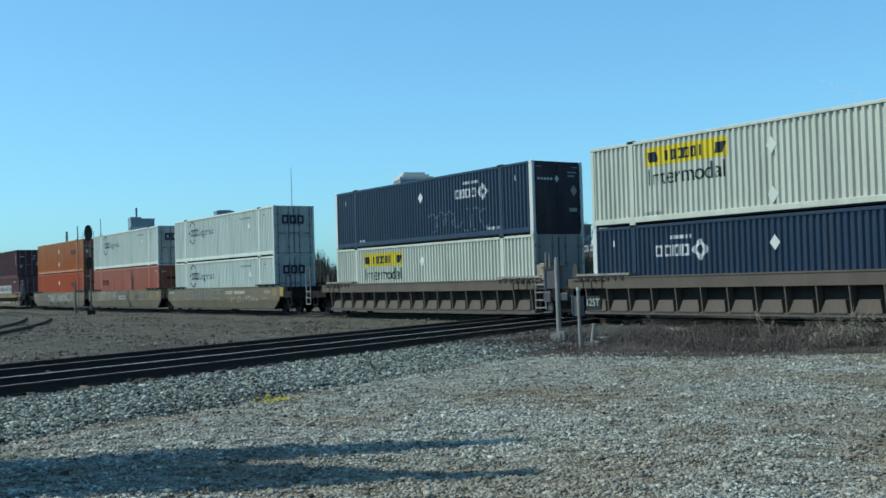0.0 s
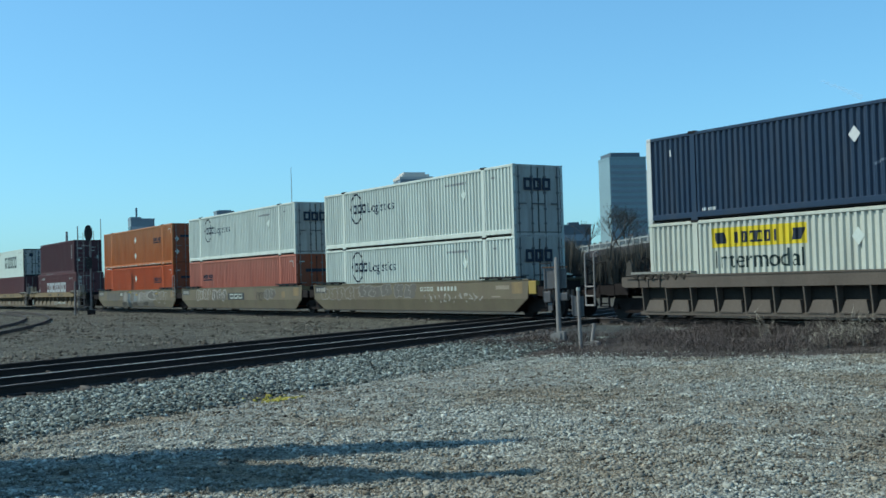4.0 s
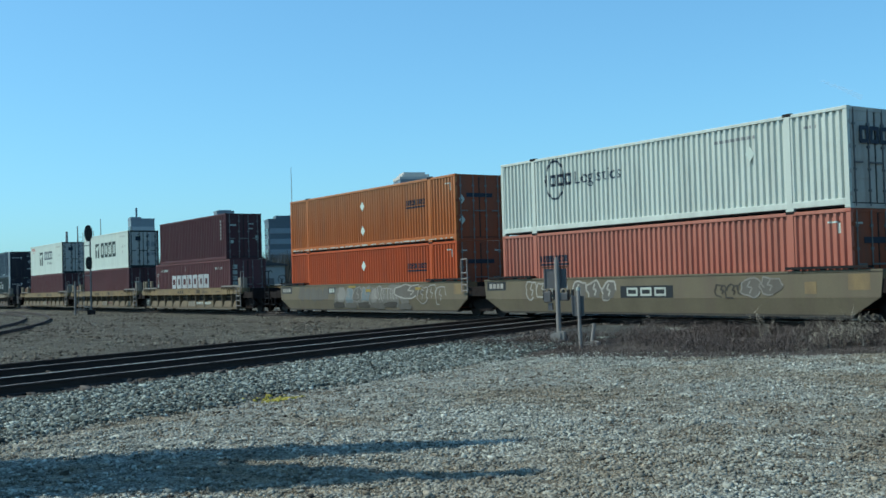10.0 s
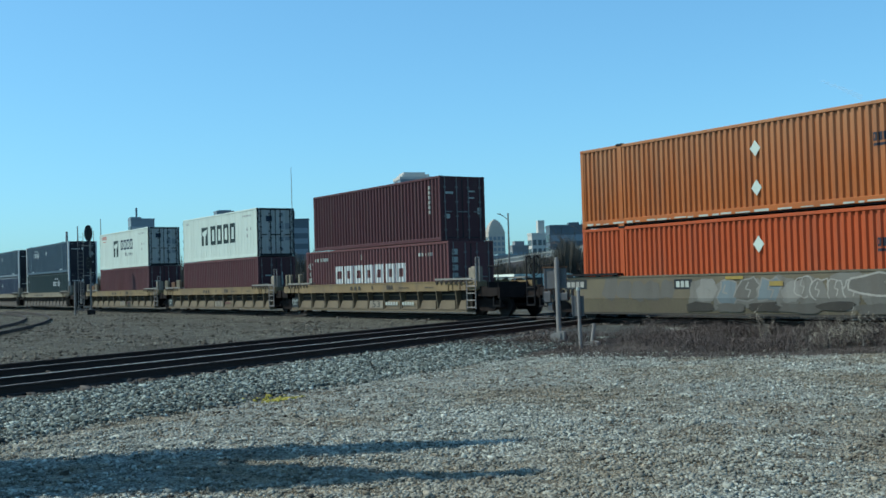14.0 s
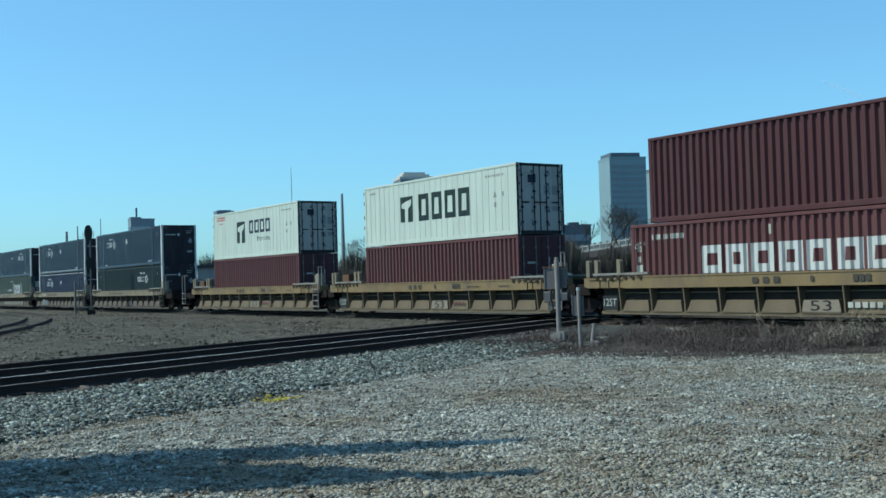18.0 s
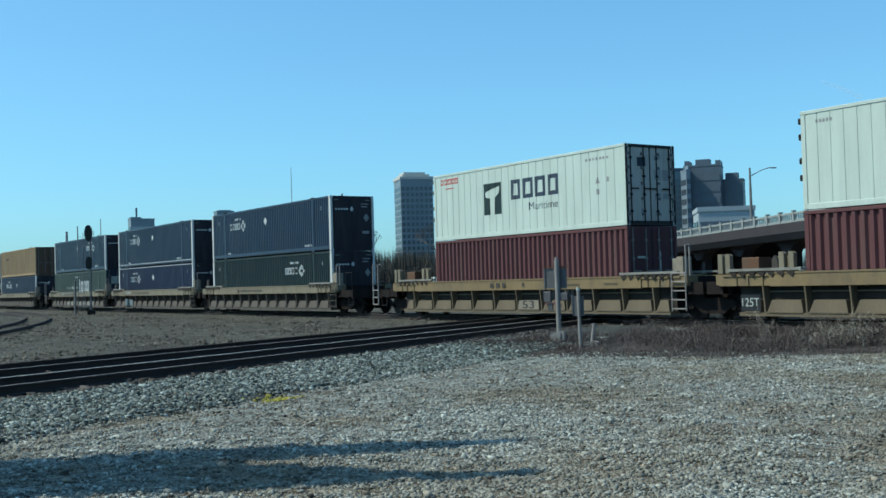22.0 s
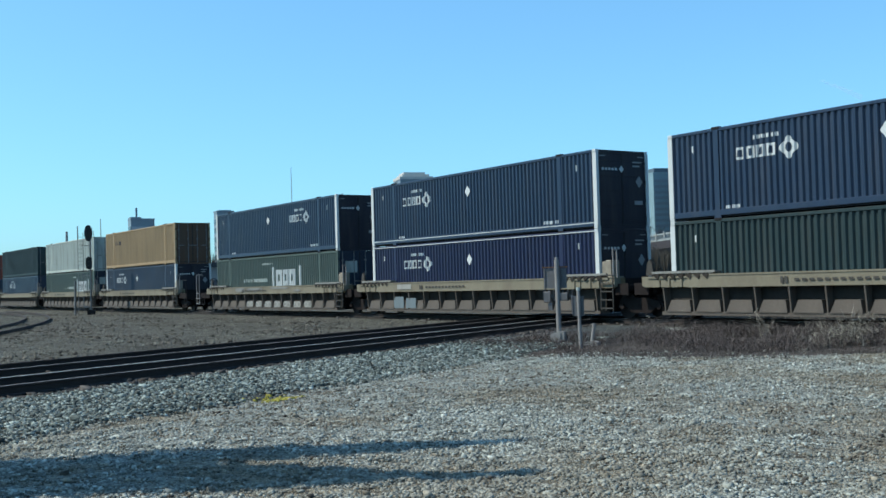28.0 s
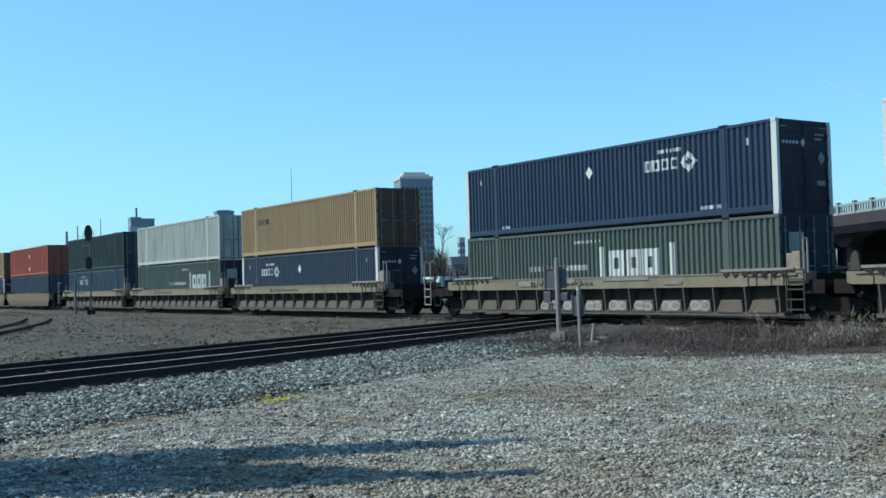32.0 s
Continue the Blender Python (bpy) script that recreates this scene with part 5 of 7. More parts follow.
def ground_material(name, pale, brown):
    m = bpy.data.materials.new(name)
    m.use_nodes = True
    n, l = m.node_tree.nodes, m.node_tree.links
    b = n["Principled BSDF"]
    b.inputs["Roughness"].default_value = 0.95
    b.inputs["Specular IOR Level"].default_value = 0.2
    tc = n.new("ShaderNodeTexCoord")

    def tex(kind, scale, detail=4):
        t = n.new(kind)
        t.inputs["Scale"].default_value = scale
        if kind == "ShaderNodeTexNoise":
            t.inputs["Detail"].default_value = detail
        l.new(tc.outputs["Object"], t.inputs["Vector"])
        return t
    patch = tex("ShaderNodeTexNoise", DIRT_PATCH, 6)
    mid = tex("ShaderNodeTexNoise", 1.7, 6)
    stone = tex("ShaderNodeTexVoronoi", 26.0)
    grit = tex("ShaderNodeTexVoronoi", 48.0)
    r1 = n.new("ShaderNodeMapRange")
    r1.inputs["From Min"].default_value = 0.48
    r1.inputs["From Max"].default_value = 0.62
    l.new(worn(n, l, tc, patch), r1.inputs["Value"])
    soil = n.new("ShaderNodeMix")
    soil.data_type = "RGBA"
    soil.inputs["A"].default_value = (*pale, 1)
    soil.inputs["B"].default_value = (*brown, 1)
    l.new(r1.outputs[0], soil.inputs["Factor"])
    sep = n.new("ShaderNodeSeparateColor")
    l.new(stone.outputs["Color"], sep.inputs[0])
    tone = n.new("ShaderNodeMapRange")
    tone.inputs["To Min"].default_value = 0.55
    tone.inputs["To Max"].default_value = 1.55
    l.new(sep.outputs[0], tone.inputs["Value"])
    tone2 = n.new("ShaderNodeMapRange")
    tone2.inputs["From Min"].default_value = 0.3
    tone2.inputs["From Max"].default_value = 0.7
    tone2.inputs["To Min"].default_value = 0.7
    tone2.inputs["To Max"].default_value = 1.3
    l.new(mid.outputs[0], tone2.inputs["Value"])
    mul = n.new("ShaderNodeMath")
    mul.operation = "MULTIPLY"
    l.new(tone.outputs[0], mul.inputs[0])
    l.new(tone2.outputs[0], mul.inputs[1])
    out = n.new("ShaderNodeVectorMath")
    out.operation = "SCALE"
    l.new(soil.outputs["Result"], out.inputs[0])
    l.new(mul.outputs[0], out.inputs["Scale"])
    l.new(out.outputs[0], b.inputs["Base Color"])
    add = n.new("ShaderNodeMath")
    add.operation = "ADD"
    l.new(stone.outputs["Distance"], add.inputs[0])
    l.new(grit.outputs["Distance"], add.inputs[1])
    bp = n.new("ShaderNodeBump")
    bp.inputs["Strength"].default_value = 0.9
    bp.inputs["Distance"].default_value = 0.05
    bp.invert = True
    l.new(add.outputs[0], bp.inputs["Height"])
    l.new(bp.outputs[0], b.inputs["Normal"])
    return m


def stone_material(name, a, b_, warm, dust=None):
    """Crushed stone: each stone its own grey."""
    m = bpy.data.materials.new(name)
    m.use_nodes = True
    n, l = m.node_tree.nodes, m.node_tree.links
    b = n["Principled BSDF"]
    b.inputs["Roughness"].default_value = 0.9
    b.inputs["Specular IOR Level"].default_value = 0.25
    geo = n.new("ShaderNodeNewGeometry")
    ramp = n.new("ShaderNodeValToRGB")
    e = ramp.color_ramp.elements
    e[0].position, e[0].color = 0.0, (*a, 1)
    e[1].position, e[1].color = 1.0, (*b_, 1)
    k = e.new(0.55)
    k.color = (*warm, 1)
    l.new(geo.outputs["Random Per Island"], ramp.inputs[0])
    tc = n.new("ShaderNodeTexCoord")
    t = n.new("ShaderNodeTexNoise")
    t.inputs["Scale"].default_value = 60
    l.new(tc.outputs["Object"], t.inputs["Vector"])
    lump = n.new("ShaderNodeTexNoise")          # tone varied at random in hand-sized clumps
    lump.inputs["Scale"].default_value = 5.5
    lump.inputs["Detail"].default_value = 4
    lump.inputs["Roughness"].default_value = 0.7
    l.new(tc.outputs["Object"], lump.inputs["Vector"])
    both = n.new("ShaderNodeMath")
    both.operation = "MULTIPLY_ADD"
    both.inputs[1].default_value = 0.35
    l.new(t.outputs[0], both.inputs[0])
    l.new(lump.outputs[0], both.inputs[2])
    r = n.new("ShaderNodeMapRange")
    r.inputs["From Min"].default_value = 0.45
    r.inputs["From Max"].default_value = 0.90
    r.inputs["To Min"].default_value = 0.40
    r.inputs["To Max"].default_value = 1.55
    l.new(both.outputs[0], r.inputs["Value"])
    s = n.new("ShaderNodeVectorMath")
    s.operation = "SCALE"
    out = ramp.outputs[0]
    if dust:                                    # soil trodden over the stones where the lot is worn
        patch = n.new("ShaderNodeTexNoise")
        patch.inputs["Scale"].default_value = DIRT_PATCH
        patch.inputs["Detail"].default_value = 6
        l.new(tc.outputs["Object"], patch.inputs["Vector"])
        r1 = n.new("ShaderNodeMapRange")
        r1.inputs["From Min"].default_value = 0.48
        r1.inputs["From Max"].default_value = 0.64
        r1.inputs["To Max"].default_value = 0.85
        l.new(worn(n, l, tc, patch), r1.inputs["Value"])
        mix = n.new("ShaderNodeMix")
        mix.data_type = "RGBA"
        l.new(r1.outputs[0], mix.inputs["Factor"])
        l.new(out, mix.inputs["A"])
        half = n.new("ShaderNodeMix")
        half.data_type = "RGBA"
        half.inputs["Factor"].default_value = 0.65
        l.new(out, half.inputs["A"])
        half.inputs["B"].default_value = (*dust, 1)
        l.new(half.outputs["Result"], mix.inputs["B"])
        out = mix.outputs["Result"]
    l.new(out, s.inputs[0])
    l.new(r.outputs[0], s.inputs["Scale"])
    l.new(s.outputs[0], b.inputs["Base Color"])
    return m


def scatter_stones(name, spots, size, material, label):
    """Many small angular stones in one mesh; spots is an array of (x, y, z)."""
    rng = np.random.default_rng(len(spots))
    n = len(spots)
    cube = np.array([(-1, -1, -1), (1, -1, -1), (1, 1, -1), (-1, 1, -1), (-1, -1, 1), (1, -1, 1), (1, 1, 1), (-1, 1, 1)], float) * 0.55
    v = cube[None] * (1 + rng.uniform(-0.42, 0.42, (n, 8, 3)))
    s = size * rng.lognormal(0, 0.34, (n, 1, 1)) * rng.uniform(0.65, 1.35, (n, 1, 3)) * np.array([1.15, 1.15, 0.72])
    v = v * s
    a = rng.uniform(0, 2 * np.pi, n)
    t = rng.uniform(-0.7, 0.7, n)
    ca, sa, ct, st = np.cos(a), np.sin(a), np.cos(t), np.sin(t)
    x, y, z = v[..., 0], v[..., 1], v[..., 2]
    x, z = x * ct[:, None] + z * st[:, None], -x * st[:, None] + z * ct[:, None]
    x, y = x * ca[:, None] - y * sa[:, None], x * sa[:, None] + y * ca[:, None]
    v = np.stack([x, y, z], -1) + spots[:, None, :]
    q = np.array([(3, 2, 1, 0), (4, 5, 6, 7), (0, 1, 5, 4), (1, 2, 6, 5), (2, 3, 7, 6), (3, 0, 4, 7)])
    f = (q[None] + (np.arange(n) * 8)[:, None, None]).reshape(-1, 4)
    me = bpy.data.meshes.new(name)
    me.vertices.add(n * 8)
    me.vertices.foreach_set("co", v.reshape(-1))
    me.loops.add(len(f) * 4)
    me.loops.foreach_set("vertex_index", f.reshape(-1))
    me.polygons.add(len(f))
    me.polygons.foreach_set("loop_start", np.arange(len(f)) * 4)
    me.polygons.foreach_set("loop_total", np.full(len(f), 4))
    me.update(calc_edges=True)
    me.materials.append(material)
    return tagged(new(name, me), label, "gravel", kind="stuff")


def wedge(count, r0, r1, a0, a1, seed, power=1.0):
    """Random spots in the fan of ground before the camera, thinning out with distance."""
    rng = np.random.default_rng(seed)
    u = rng.uniform(0, 1, count)
    r = r0 * (r1 / r0) ** u if power == 0 else (r0 ** power + u * (r1 ** power - r0 ** power)) ** (1 / power)
    a = np.radians(rng.uniform(a0, a1, count))
    return np.stack([r * np.cos(a), r * np.sin(a)], -1)


def lay(points, keep, lift=0.0):
    rng = np.random.default_rng(7)
    out = []
    for (x, y), k in zip(points.tolist(), rng.uniform(0, 1, len(points)).tolist()):
        if keep(x, y) > k:
            heap = 0.022 * noise.noise((x * 3.1, y * 3.1, 51)) + 0.012 * noise.noise((x * 8.0, y * 8.0, 53))
            out.append((x, y, ground_z(x, y) + lift + heap))
    return np.array(out)


ground = ground_sheet()
BLUE_STONE = stone_material("blue_grey_ballast", (0.024, 0.031, 0.028), (0.295, 0.340, 0.312), (0.105, 0.126, 0.115))
PALE_STONE = stone_material("pale_crushed_stone", (0.092, 0.101, 0.091), (0.43, 0.450, 0.402), (0.255, 0.268, 0.238), (0.180, 0.156, 0.115))
FAR_STONE = stone_material("dull_olive_gravel", (0.046, 0.043, 0.034), (0.200, 0.190, 0.152), (0.105, 0.099, 0.078))
BROWN_STONE = stone_material("brown_gravel", (0.060, 0.050, 0.038), (0.300, 0.270, 0.212), (0.180, 0.156, 0.118))


def ballast_amount(x, y):
    p = beside(x, y)
    edge = TOE + 0.35 * noise.noise((x * 0.5, y * 0.5, 9))
    return smooth(edge - 0.25, edge + 0.15, p) * (1 - smooth(-0.35, -0.15, p))


def lot_amount(x, y):
    p = beside(x, y)
    k = noise.noise((x * 0.22, y * 0.22, 5)) + 0.5 * noise.noise((x * 0.9, y * 0.9, 2))
    return 0.0 if p > -0.4 or y > 25.6 else min(1.0, max(0.06, 0.55 + 1.3 * k + 1.1 * noise.noise((x * 3.2, y * 5.0, 8)))) * (0.25 if y > weed_front(x) + 0.5 else 1.0)


def far_amount(x, y):
    p = beside(x, y)
    return 0.8 if p > 5.6 and y < 25.5 else 0.0


scatter_stones("ballast_stones", lay(wedge(190000, 10, 32, 100, 172, 1, 1.0), ballast_amount, 0.008), 0.026, BLUE_STONE, "blue-grey crushed ballast stones beside the rails")
scatter_stones("lot_gravel", lay(wedge(200000, 7.2, 26, 115, 172, 2, 0.8), lot_amount, 0.005), 0.0150, PALE_STONE, "pale loose gravel spread over the lot")
scatter_stones("lot_grit", lay(wedge(60000, 7.2, 24, 115, 172, 3, 0.8), lambda x, y: 1.0 - lot_amount(x, y) * 0.6 if beside(x, y) < -0.5 and y < 25 else 0.0, 0.0), 0.0135, BROWN_STONE, "fine brownish grit between the gravel")
scatter_stones("far_gravel", lay(wedge(22000, 22, 100, 140, 172, 4, 0.6), far_amount, 0.0), 0.030, FAR_STONE, "dull brown gravel beyond the crossing tracks")
rocks = lay(wedge(150, 8, 22, 115, 172, 12, 0.9), lambda x, y: 1.0 if beside(x, y) < -4.0 else 0.0, 0.02)
clods = lay(wedge(15000, 24, 100, 146, 172, 31, 0.6), lambda x, y: far_amount(x, y) * max(0.0, min(1.0, 0.2 + 2.2 * noise.noise((x * 0.12, y * 0.35, 21)))), 0.0)
CLOD = stone_material("dark_soil_clods", (0.030, 0.026, 0.021), (0.13, 0.115, 0.092), (0.058, 0.050, 0.041))
scatter_stones("soil_clods", clods, 0.052, CLOD, "dark clods and clumps on the dirt beyond the rails")
# dark crumbs: soil, and the shade of small pits put in as stones
ruts = lay(wedge(24000, 7.5, 24, 115, 172, 33, 0.8), lambda x, y: max(0.05, 1.6 * noise.noise((x * 0.35, y * 0.9, 25)) - 0.25) if beside(x, y) < -0.6 and y < weed_front(x) else 0.0, 0.0)
scatter_stones("dirt_clumps", ruts, 0.020, CLOD, "dark soil crumbs, also standing in for shaded pits in the gravel")
scatter_stones("larger_stones", rocks, 0.026, BROWN_STONE, "scattered larger brownish stones")

strip = lay(wedge(30000, 12, 26, 115, 172, 35, 0.8), lambda x, y: max(0.0, 0.9 - abs(beside(x, y) - TOE + 0.35) * 2.6) * (0.5 + noise.noise((x * 0.5, y * 0.5, 41))) if y < 19 else 0.0, 0.004)
scatter_stones("soil_strip", strip, 0.016, CLOD, "strip of dark soil along the foot of the ballast")

# a faded splash of yellow marking paint on the stones
YELLOW_DUST = mat("yellow_marking_paint", (0.25, 0.225, 0.035), 0.9, 0, 0.2, 6, 60, 0.3)
rng = np.random.default_rng(5)
pts = []
for k in range(260):
    a, r = rng.uniform(0, 2 * math.pi), abs(rng.normal(0, 0.22))
    x, y = -15.9 + r * math.cos(a) * 0.8, 7.45 + r * math.sin(a) * 1.0
    pts.append((x, y, ground_z(x, y) + 0.012))
scatter_stones("painted_stones", np.array(pts), 0.020, YELLOW_DUST, "stones sprayed with yellow marking paint")

# ---------------------------------------------------------------- tracks
RAIL_SECTION = [(-0.075, -0.175), (0.075, -0.175), (0.075, -0.160), (0.012, -0.140), (0.012, -0.045), (0.037, -0.035), (0.037, -0.006), (0.030, -0.0015), (-0.030, -0.0015), (-0.037, -0.006), (-0.037, -0.035), (-0.012, -0.045), (-0.012, -0.140), (-0.075, -0.160)]


def rail(parent, start, end, head=None):
    """A flat-bottomed rail with a polished head."""
    d = (end - start)
    n = d.length
    m = Matrix.Translation(start) @ Vector((1, 0, 0)).rotation_difference(d.normalized()).to_matrix().to_4x4()
    s = Shape()
    s.prism(RAIL_SECTION, 0, n, "x")
    r = part("rail", s, RAIL_SIDE, parent, at=m)
    s = Shape()
    s.box(0, n, -0.030, 0.030, -0.0012, 0.0005)
    part("rail_head", s, head or RAIL_TOP, r, "worn running surface")
    return r


def tie_mesh():
    s = Shape()
    s.box(-0.115, 0.115, -1.3, 1.3, -0.33, -0.175, 0.012)
    for y in (-0.755, 0.755):
        s.box(-0.10, 0.10, y - 0.18, y + 0.18, -0.178, -0.166)
    return s.mesh("tie", TIE_WOOD)


def straight_track(label, origin, direction, length, tie_from, tie_to, heads=(None, None), spread=0.755):
    ang = math.degrees(math.atan2(direction.y, direction.x))
    root = thing("railway_track", Matrix.Translation(origin) @ pose(0, 0, 0, 0, 0, ang), label, "railway track", "railway tracks")
    root["kind"] = "structure"
    for y, head in zip((-spread, spread), heads):
        rail(root, Vector((0, y, 0)), Vector((length, y, 0)), head)
    x = tie_from
    rnd = random.Random(len(label))
    while x < tie_to:
        part("tie", cached("tie", tie_mesh), None, root, at=pose(x, rnd.uniform(-0.05, 0.05), rnd.uniform(-0.01, 0.005), 0, 0, rnd.uniform(-1, 1)))
        x += 0.54
    return root


TRACK_START = NEAR_RAIL - ALONG * 22
straight_track("dark-tied track crossing the main line, nearer of two", TRACK_START + ACROSS * 0.80, ALONG, 90, 18, 70, (RAIL_DULL, None))
straight_track("dark-tied track crossing the main line, further of two", TRACK_START + ACROSS * 4.12, ALONG, 90, 18, 70, (RAIL_DULL, RAIL_RUST))
straight_track("main line under the container train", Vector((-420, TRACK_Y, 0.0)), Vector((1, 0, 0)), 560, 310, 430)

# fouled dark ballast between the rails of the crossing tracks
DARK_STONE = stone_material("oily_ballast", (0.030, 0.027, 0.024), (0.10, 0.09, 0.08), (0.06, 0.052, 0.045))


def fouled(x, y):
    p = beside(x, y)
    return 1.0 if -0.5 < p < 5.7 and y < 45 else 0.0


scatter_stones("fouled_ballast", lay(wedge(60000, 15, 60, 118, 172, 21, 0.8), fouled, -0.005), 0.055, DARK_STONE, "oil-blackened ballast between the rails")


def under_train(x, y):
    return 1.0 if abs(y - TRACK_Y) < 1.9 else 0.0


scatter_stones("main_line_ballast", lay(wedge(26000, 28, 90, 100, 164, 22, 0.5), under_train, -0.005), 0.06, DARK_STONE, "dark ballast under the train")


def curved_track():
    """A siding that bends away towards the main line."""
    root = thing("curved_track", pose(0, 0, -0.10), "rusty siding bending away across the gravel", "railway track", "railway tracks")
    root["kind"] = "structure"
    a, b, c = Vector((-57.5, 11.6)), Vector((-78.2, 17.5)), Vector((-99.0, 20.2))
    for off in (0.0, -1.51):
        s = Shape()
        pts = []
        for k in range(41):
            u = -0.35 + 1.5 * k / 40
            p = a * (1 - u) * (1 - 2 * u) + b * 4 * u * (1 - u) + c * u * (2 * u - 1)
            d = a * (4 * u - 3) + b * (4 - 8 * u) + c * (4 * u - 1)
            d.normalize()
            pts.append((p.x - d.y * off, p.y + d.x * off))
        for p, q in zip(pts, pts[1:]):
            s.prism([(p[0], p[1] - 0.04), (q[0], q[1] - 0.04), (q[0], q[1] + 0.04), (p[0], p[1] + 0.04)], -0.16, 0.0, "z")
        part("rail", s, RAIL_SIDE, root)
    return root


curved_track()

# ---------------------------------------------------------------- dead weeds by the train
WEED = stone_material("dead_weed", (0.030, 0.024, 0.023), (0.140, 0.116, 0.106), (0.066, 0.053, 0.049))


STALK = stone_material("pale_dry_stalks", (0.10, 0.09, 0.075), (0.36, 0.33, 0.27), (0.22, 0.20, 0.16))


def weeds(name, spots, seed, label, material=None):
    """Thin dead stalks with side twigs, in clumps."""
    rnd = random.Random(seed)
    v, f = [], []

    def blade(p, q, w):
        k = len(v)
        d = (q - p)
        side = Vector((-d.y, d.x, 0))
        side = side.normalized() * w if side.length > 1e-5 else Vector((w, 0, 0))
        v.extend([tuple(p - side), tuple(p + side), tuple(q)])
        f.append((k, k + 1, k + 2))
    for x, y, h in spots:
        z = ground_z(x, y)
        base = Vector((x, y, z))
        bend = Vector((rnd.uniform(-1.1, 1.1), rnd.uniform(-1.1, 1.1), 1)) * h * rnd.uniform(0.5, 1.0)
        mid = base + bend * 0.55
        tip = base + bend + Vector((rnd.uniform(-0.25, 0.25), rnd.uniform(-0.25, 0.25), -0.1)) * h
        blade(base, mid, 0.007)
        blade(mid, tip, 0.005)
        for k in range(7):
            a = base.lerp(tip, rnd.uniform(0.2, 0.95))
            blade(a, a + Vector((rnd.uniform(-1, 1), rnd.uniform(-1, 1), rnd.uniform(-0.2, 0.7))) * h * 0.42, 0.0045)
    me = bpy.data.meshes.new(name)
    me.from_pydata(v, [], f)
    me.materials.append(material or WEED)
    return tagged(new(name, me), label, "weeds", kind="stuff")


rnd = random.Random(77)
spots = []
while len(spots) < 15000:
    x, y = rnd.uniform(-24.5, -6.0), rnd.uniform(15.5, 26.1)
    front = weed_front(x)
    if y < front - 1.6 or beside(x, y) > -0.8 or (y < front and rnd.random() > 0.25):
        continue
    d = noise.noise((x * 0.5, y * 0.5, 7)) + 0.25 + 0.25 * smooth(0, 4, y - front)
    if rnd.random() > d:
        continue
    mound = max(0.25, 0.75 + 1.3 * noise.noise((x * 0.8, y * 0.8, 17)))
    spots.append((x, y, rnd.uniform(0.10, 0.30) * mound * (1.0 + 0.6 * smooth(1.0, 5.0, y - front))))
weeds("dead_weeds", spots, 3, "tangled grey-brown dead weeds along the train")
spots = []
for k in range(12):
    cx, cy = rnd.uniform(-17.6, -12.5), rnd.uniform(20.5, 24.2)
    for j in range(26):
        spots.append((cx + rnd.gauss(0, 0.22), cy + rnd.gauss(0, 0.22), rnd.uniform(0.30, 0.95)))
for cx, cy, n in ((-19.2, 23.4, 10), (-19.9, 23.8, 6), (-22.6, 22.4, 8), (-16.6, 23.4, 40)):
    for j in range(n):
        spots.append((cx + rnd.gauss(0, 0.12), cy + rnd.gauss(0, 0.12), rnd.uniform(0.45, 1.05)))
weeds("dead_shrubs", spots, 4, "taller pale leafless shrub stems beside the rails", STALK)
spots = []
for k in range(350):
    x, y = rnd.uniform(-24, -8), rnd.uniform(15, 25)
    if y > weed_front(x) - 0.8 and beside(x, y) < -0.8:
        spots.append((x, y, rnd.uniform(0.12, 0.35)))
weeds("dry_stalks", spots, 6, "pale dry stalks sticking out of the weeds", STALK)

spots = []
while len(spots) < 5000:
    x, y = rnd.uniform(-52, -6), rnd.uniform(30.6, 35.5)
    if beside(x, y) > -1.0 or rnd.random() > 0.55 + 1.2 * noise.noise((x * 0.3, y * 0.5, 61)):
        continue
    spots.append((x, y, rnd.uniform(0.35, 0.95)))
weeds("far_weeds", spots, 9, "dark tangled brush beyond the main line")

# ---------------------------------------------------------------- posts beside the crossing
def crossing_post():
    x, y = -22.55, 18.9
    z = ground_z(x, y)
    root = thing("steel_post", pose(x, y, z, 0, 0, 33.0), "grey steel post with two flat plates seen from behind", "post")
    s = Shape()
    s.tube((0, 0, -0.1), (-0.02, 0, 2.25), 0.065, sides=12)
    s.tube((-0.02, 0, 2.25), (-0.02, 0, 2.33), 0.045, sides=12)
    part("pole", s, POST_STEEL, root)
    for xa, xb in ((-0.40, -0.10), (0.05, 0.22)):
        s = Shape()
        s.box(xa, xb, 0.09, 0.12, 1.48, 2.02)
        s.box(xa - 0.02, xa + 0.02, 0.07, 0.13, 1.46, 2.03)
        part("plate", s, STEEL_PLATE, root)
    s = Shape()
    s.box(-0.46, 0.26, 0.06, 0.13, 2.04, 2.08)
    part("top_bar", s, RUST_AND_DOOR_SHADE, root, "rusty flat bar across the plates")
    for xa in (-0.44, -0.30, -0.16, 0.10, 0.24, 0.36):
        s = Shape()
        s.box(xa, xa + 0.05, 0.02, 0.14, 1.16, 1.44)
        part("bracket_lug", s, BLACK, root)
    s = Shape()
    s.box(-0.44, 0.36, 0.06, 0.10, 1.24, 1.32)
    s.box(-0.40, -0.22, -0.02, 0.16, 1.10, 1.40, 0.02)
    s.box(0.06, 0.26, -0.02, 0.16, 1.14, 1.36, 0.02)
    s.box(-0.30, -0.18, 0.02, 0.12, 0.88, 1.08)
    part("bracket", s, STEEL_PLATE, root)
    s = Shape()
    for k in range(7):
        a = k * 0.9
        s.box(0.12 * math.cos(a) - 0.10, 0.12 * math.cos(a) + 0.12, 0.12 * math.sin(a) - 0.1, 0.12 * math.sin(a) + 0.09, -0.1 + 0.03 * k, 0.10 + 0.035 * k)
    part("footing", s, CONCRETE, root, "broken pale concrete footing")


crossing_post()


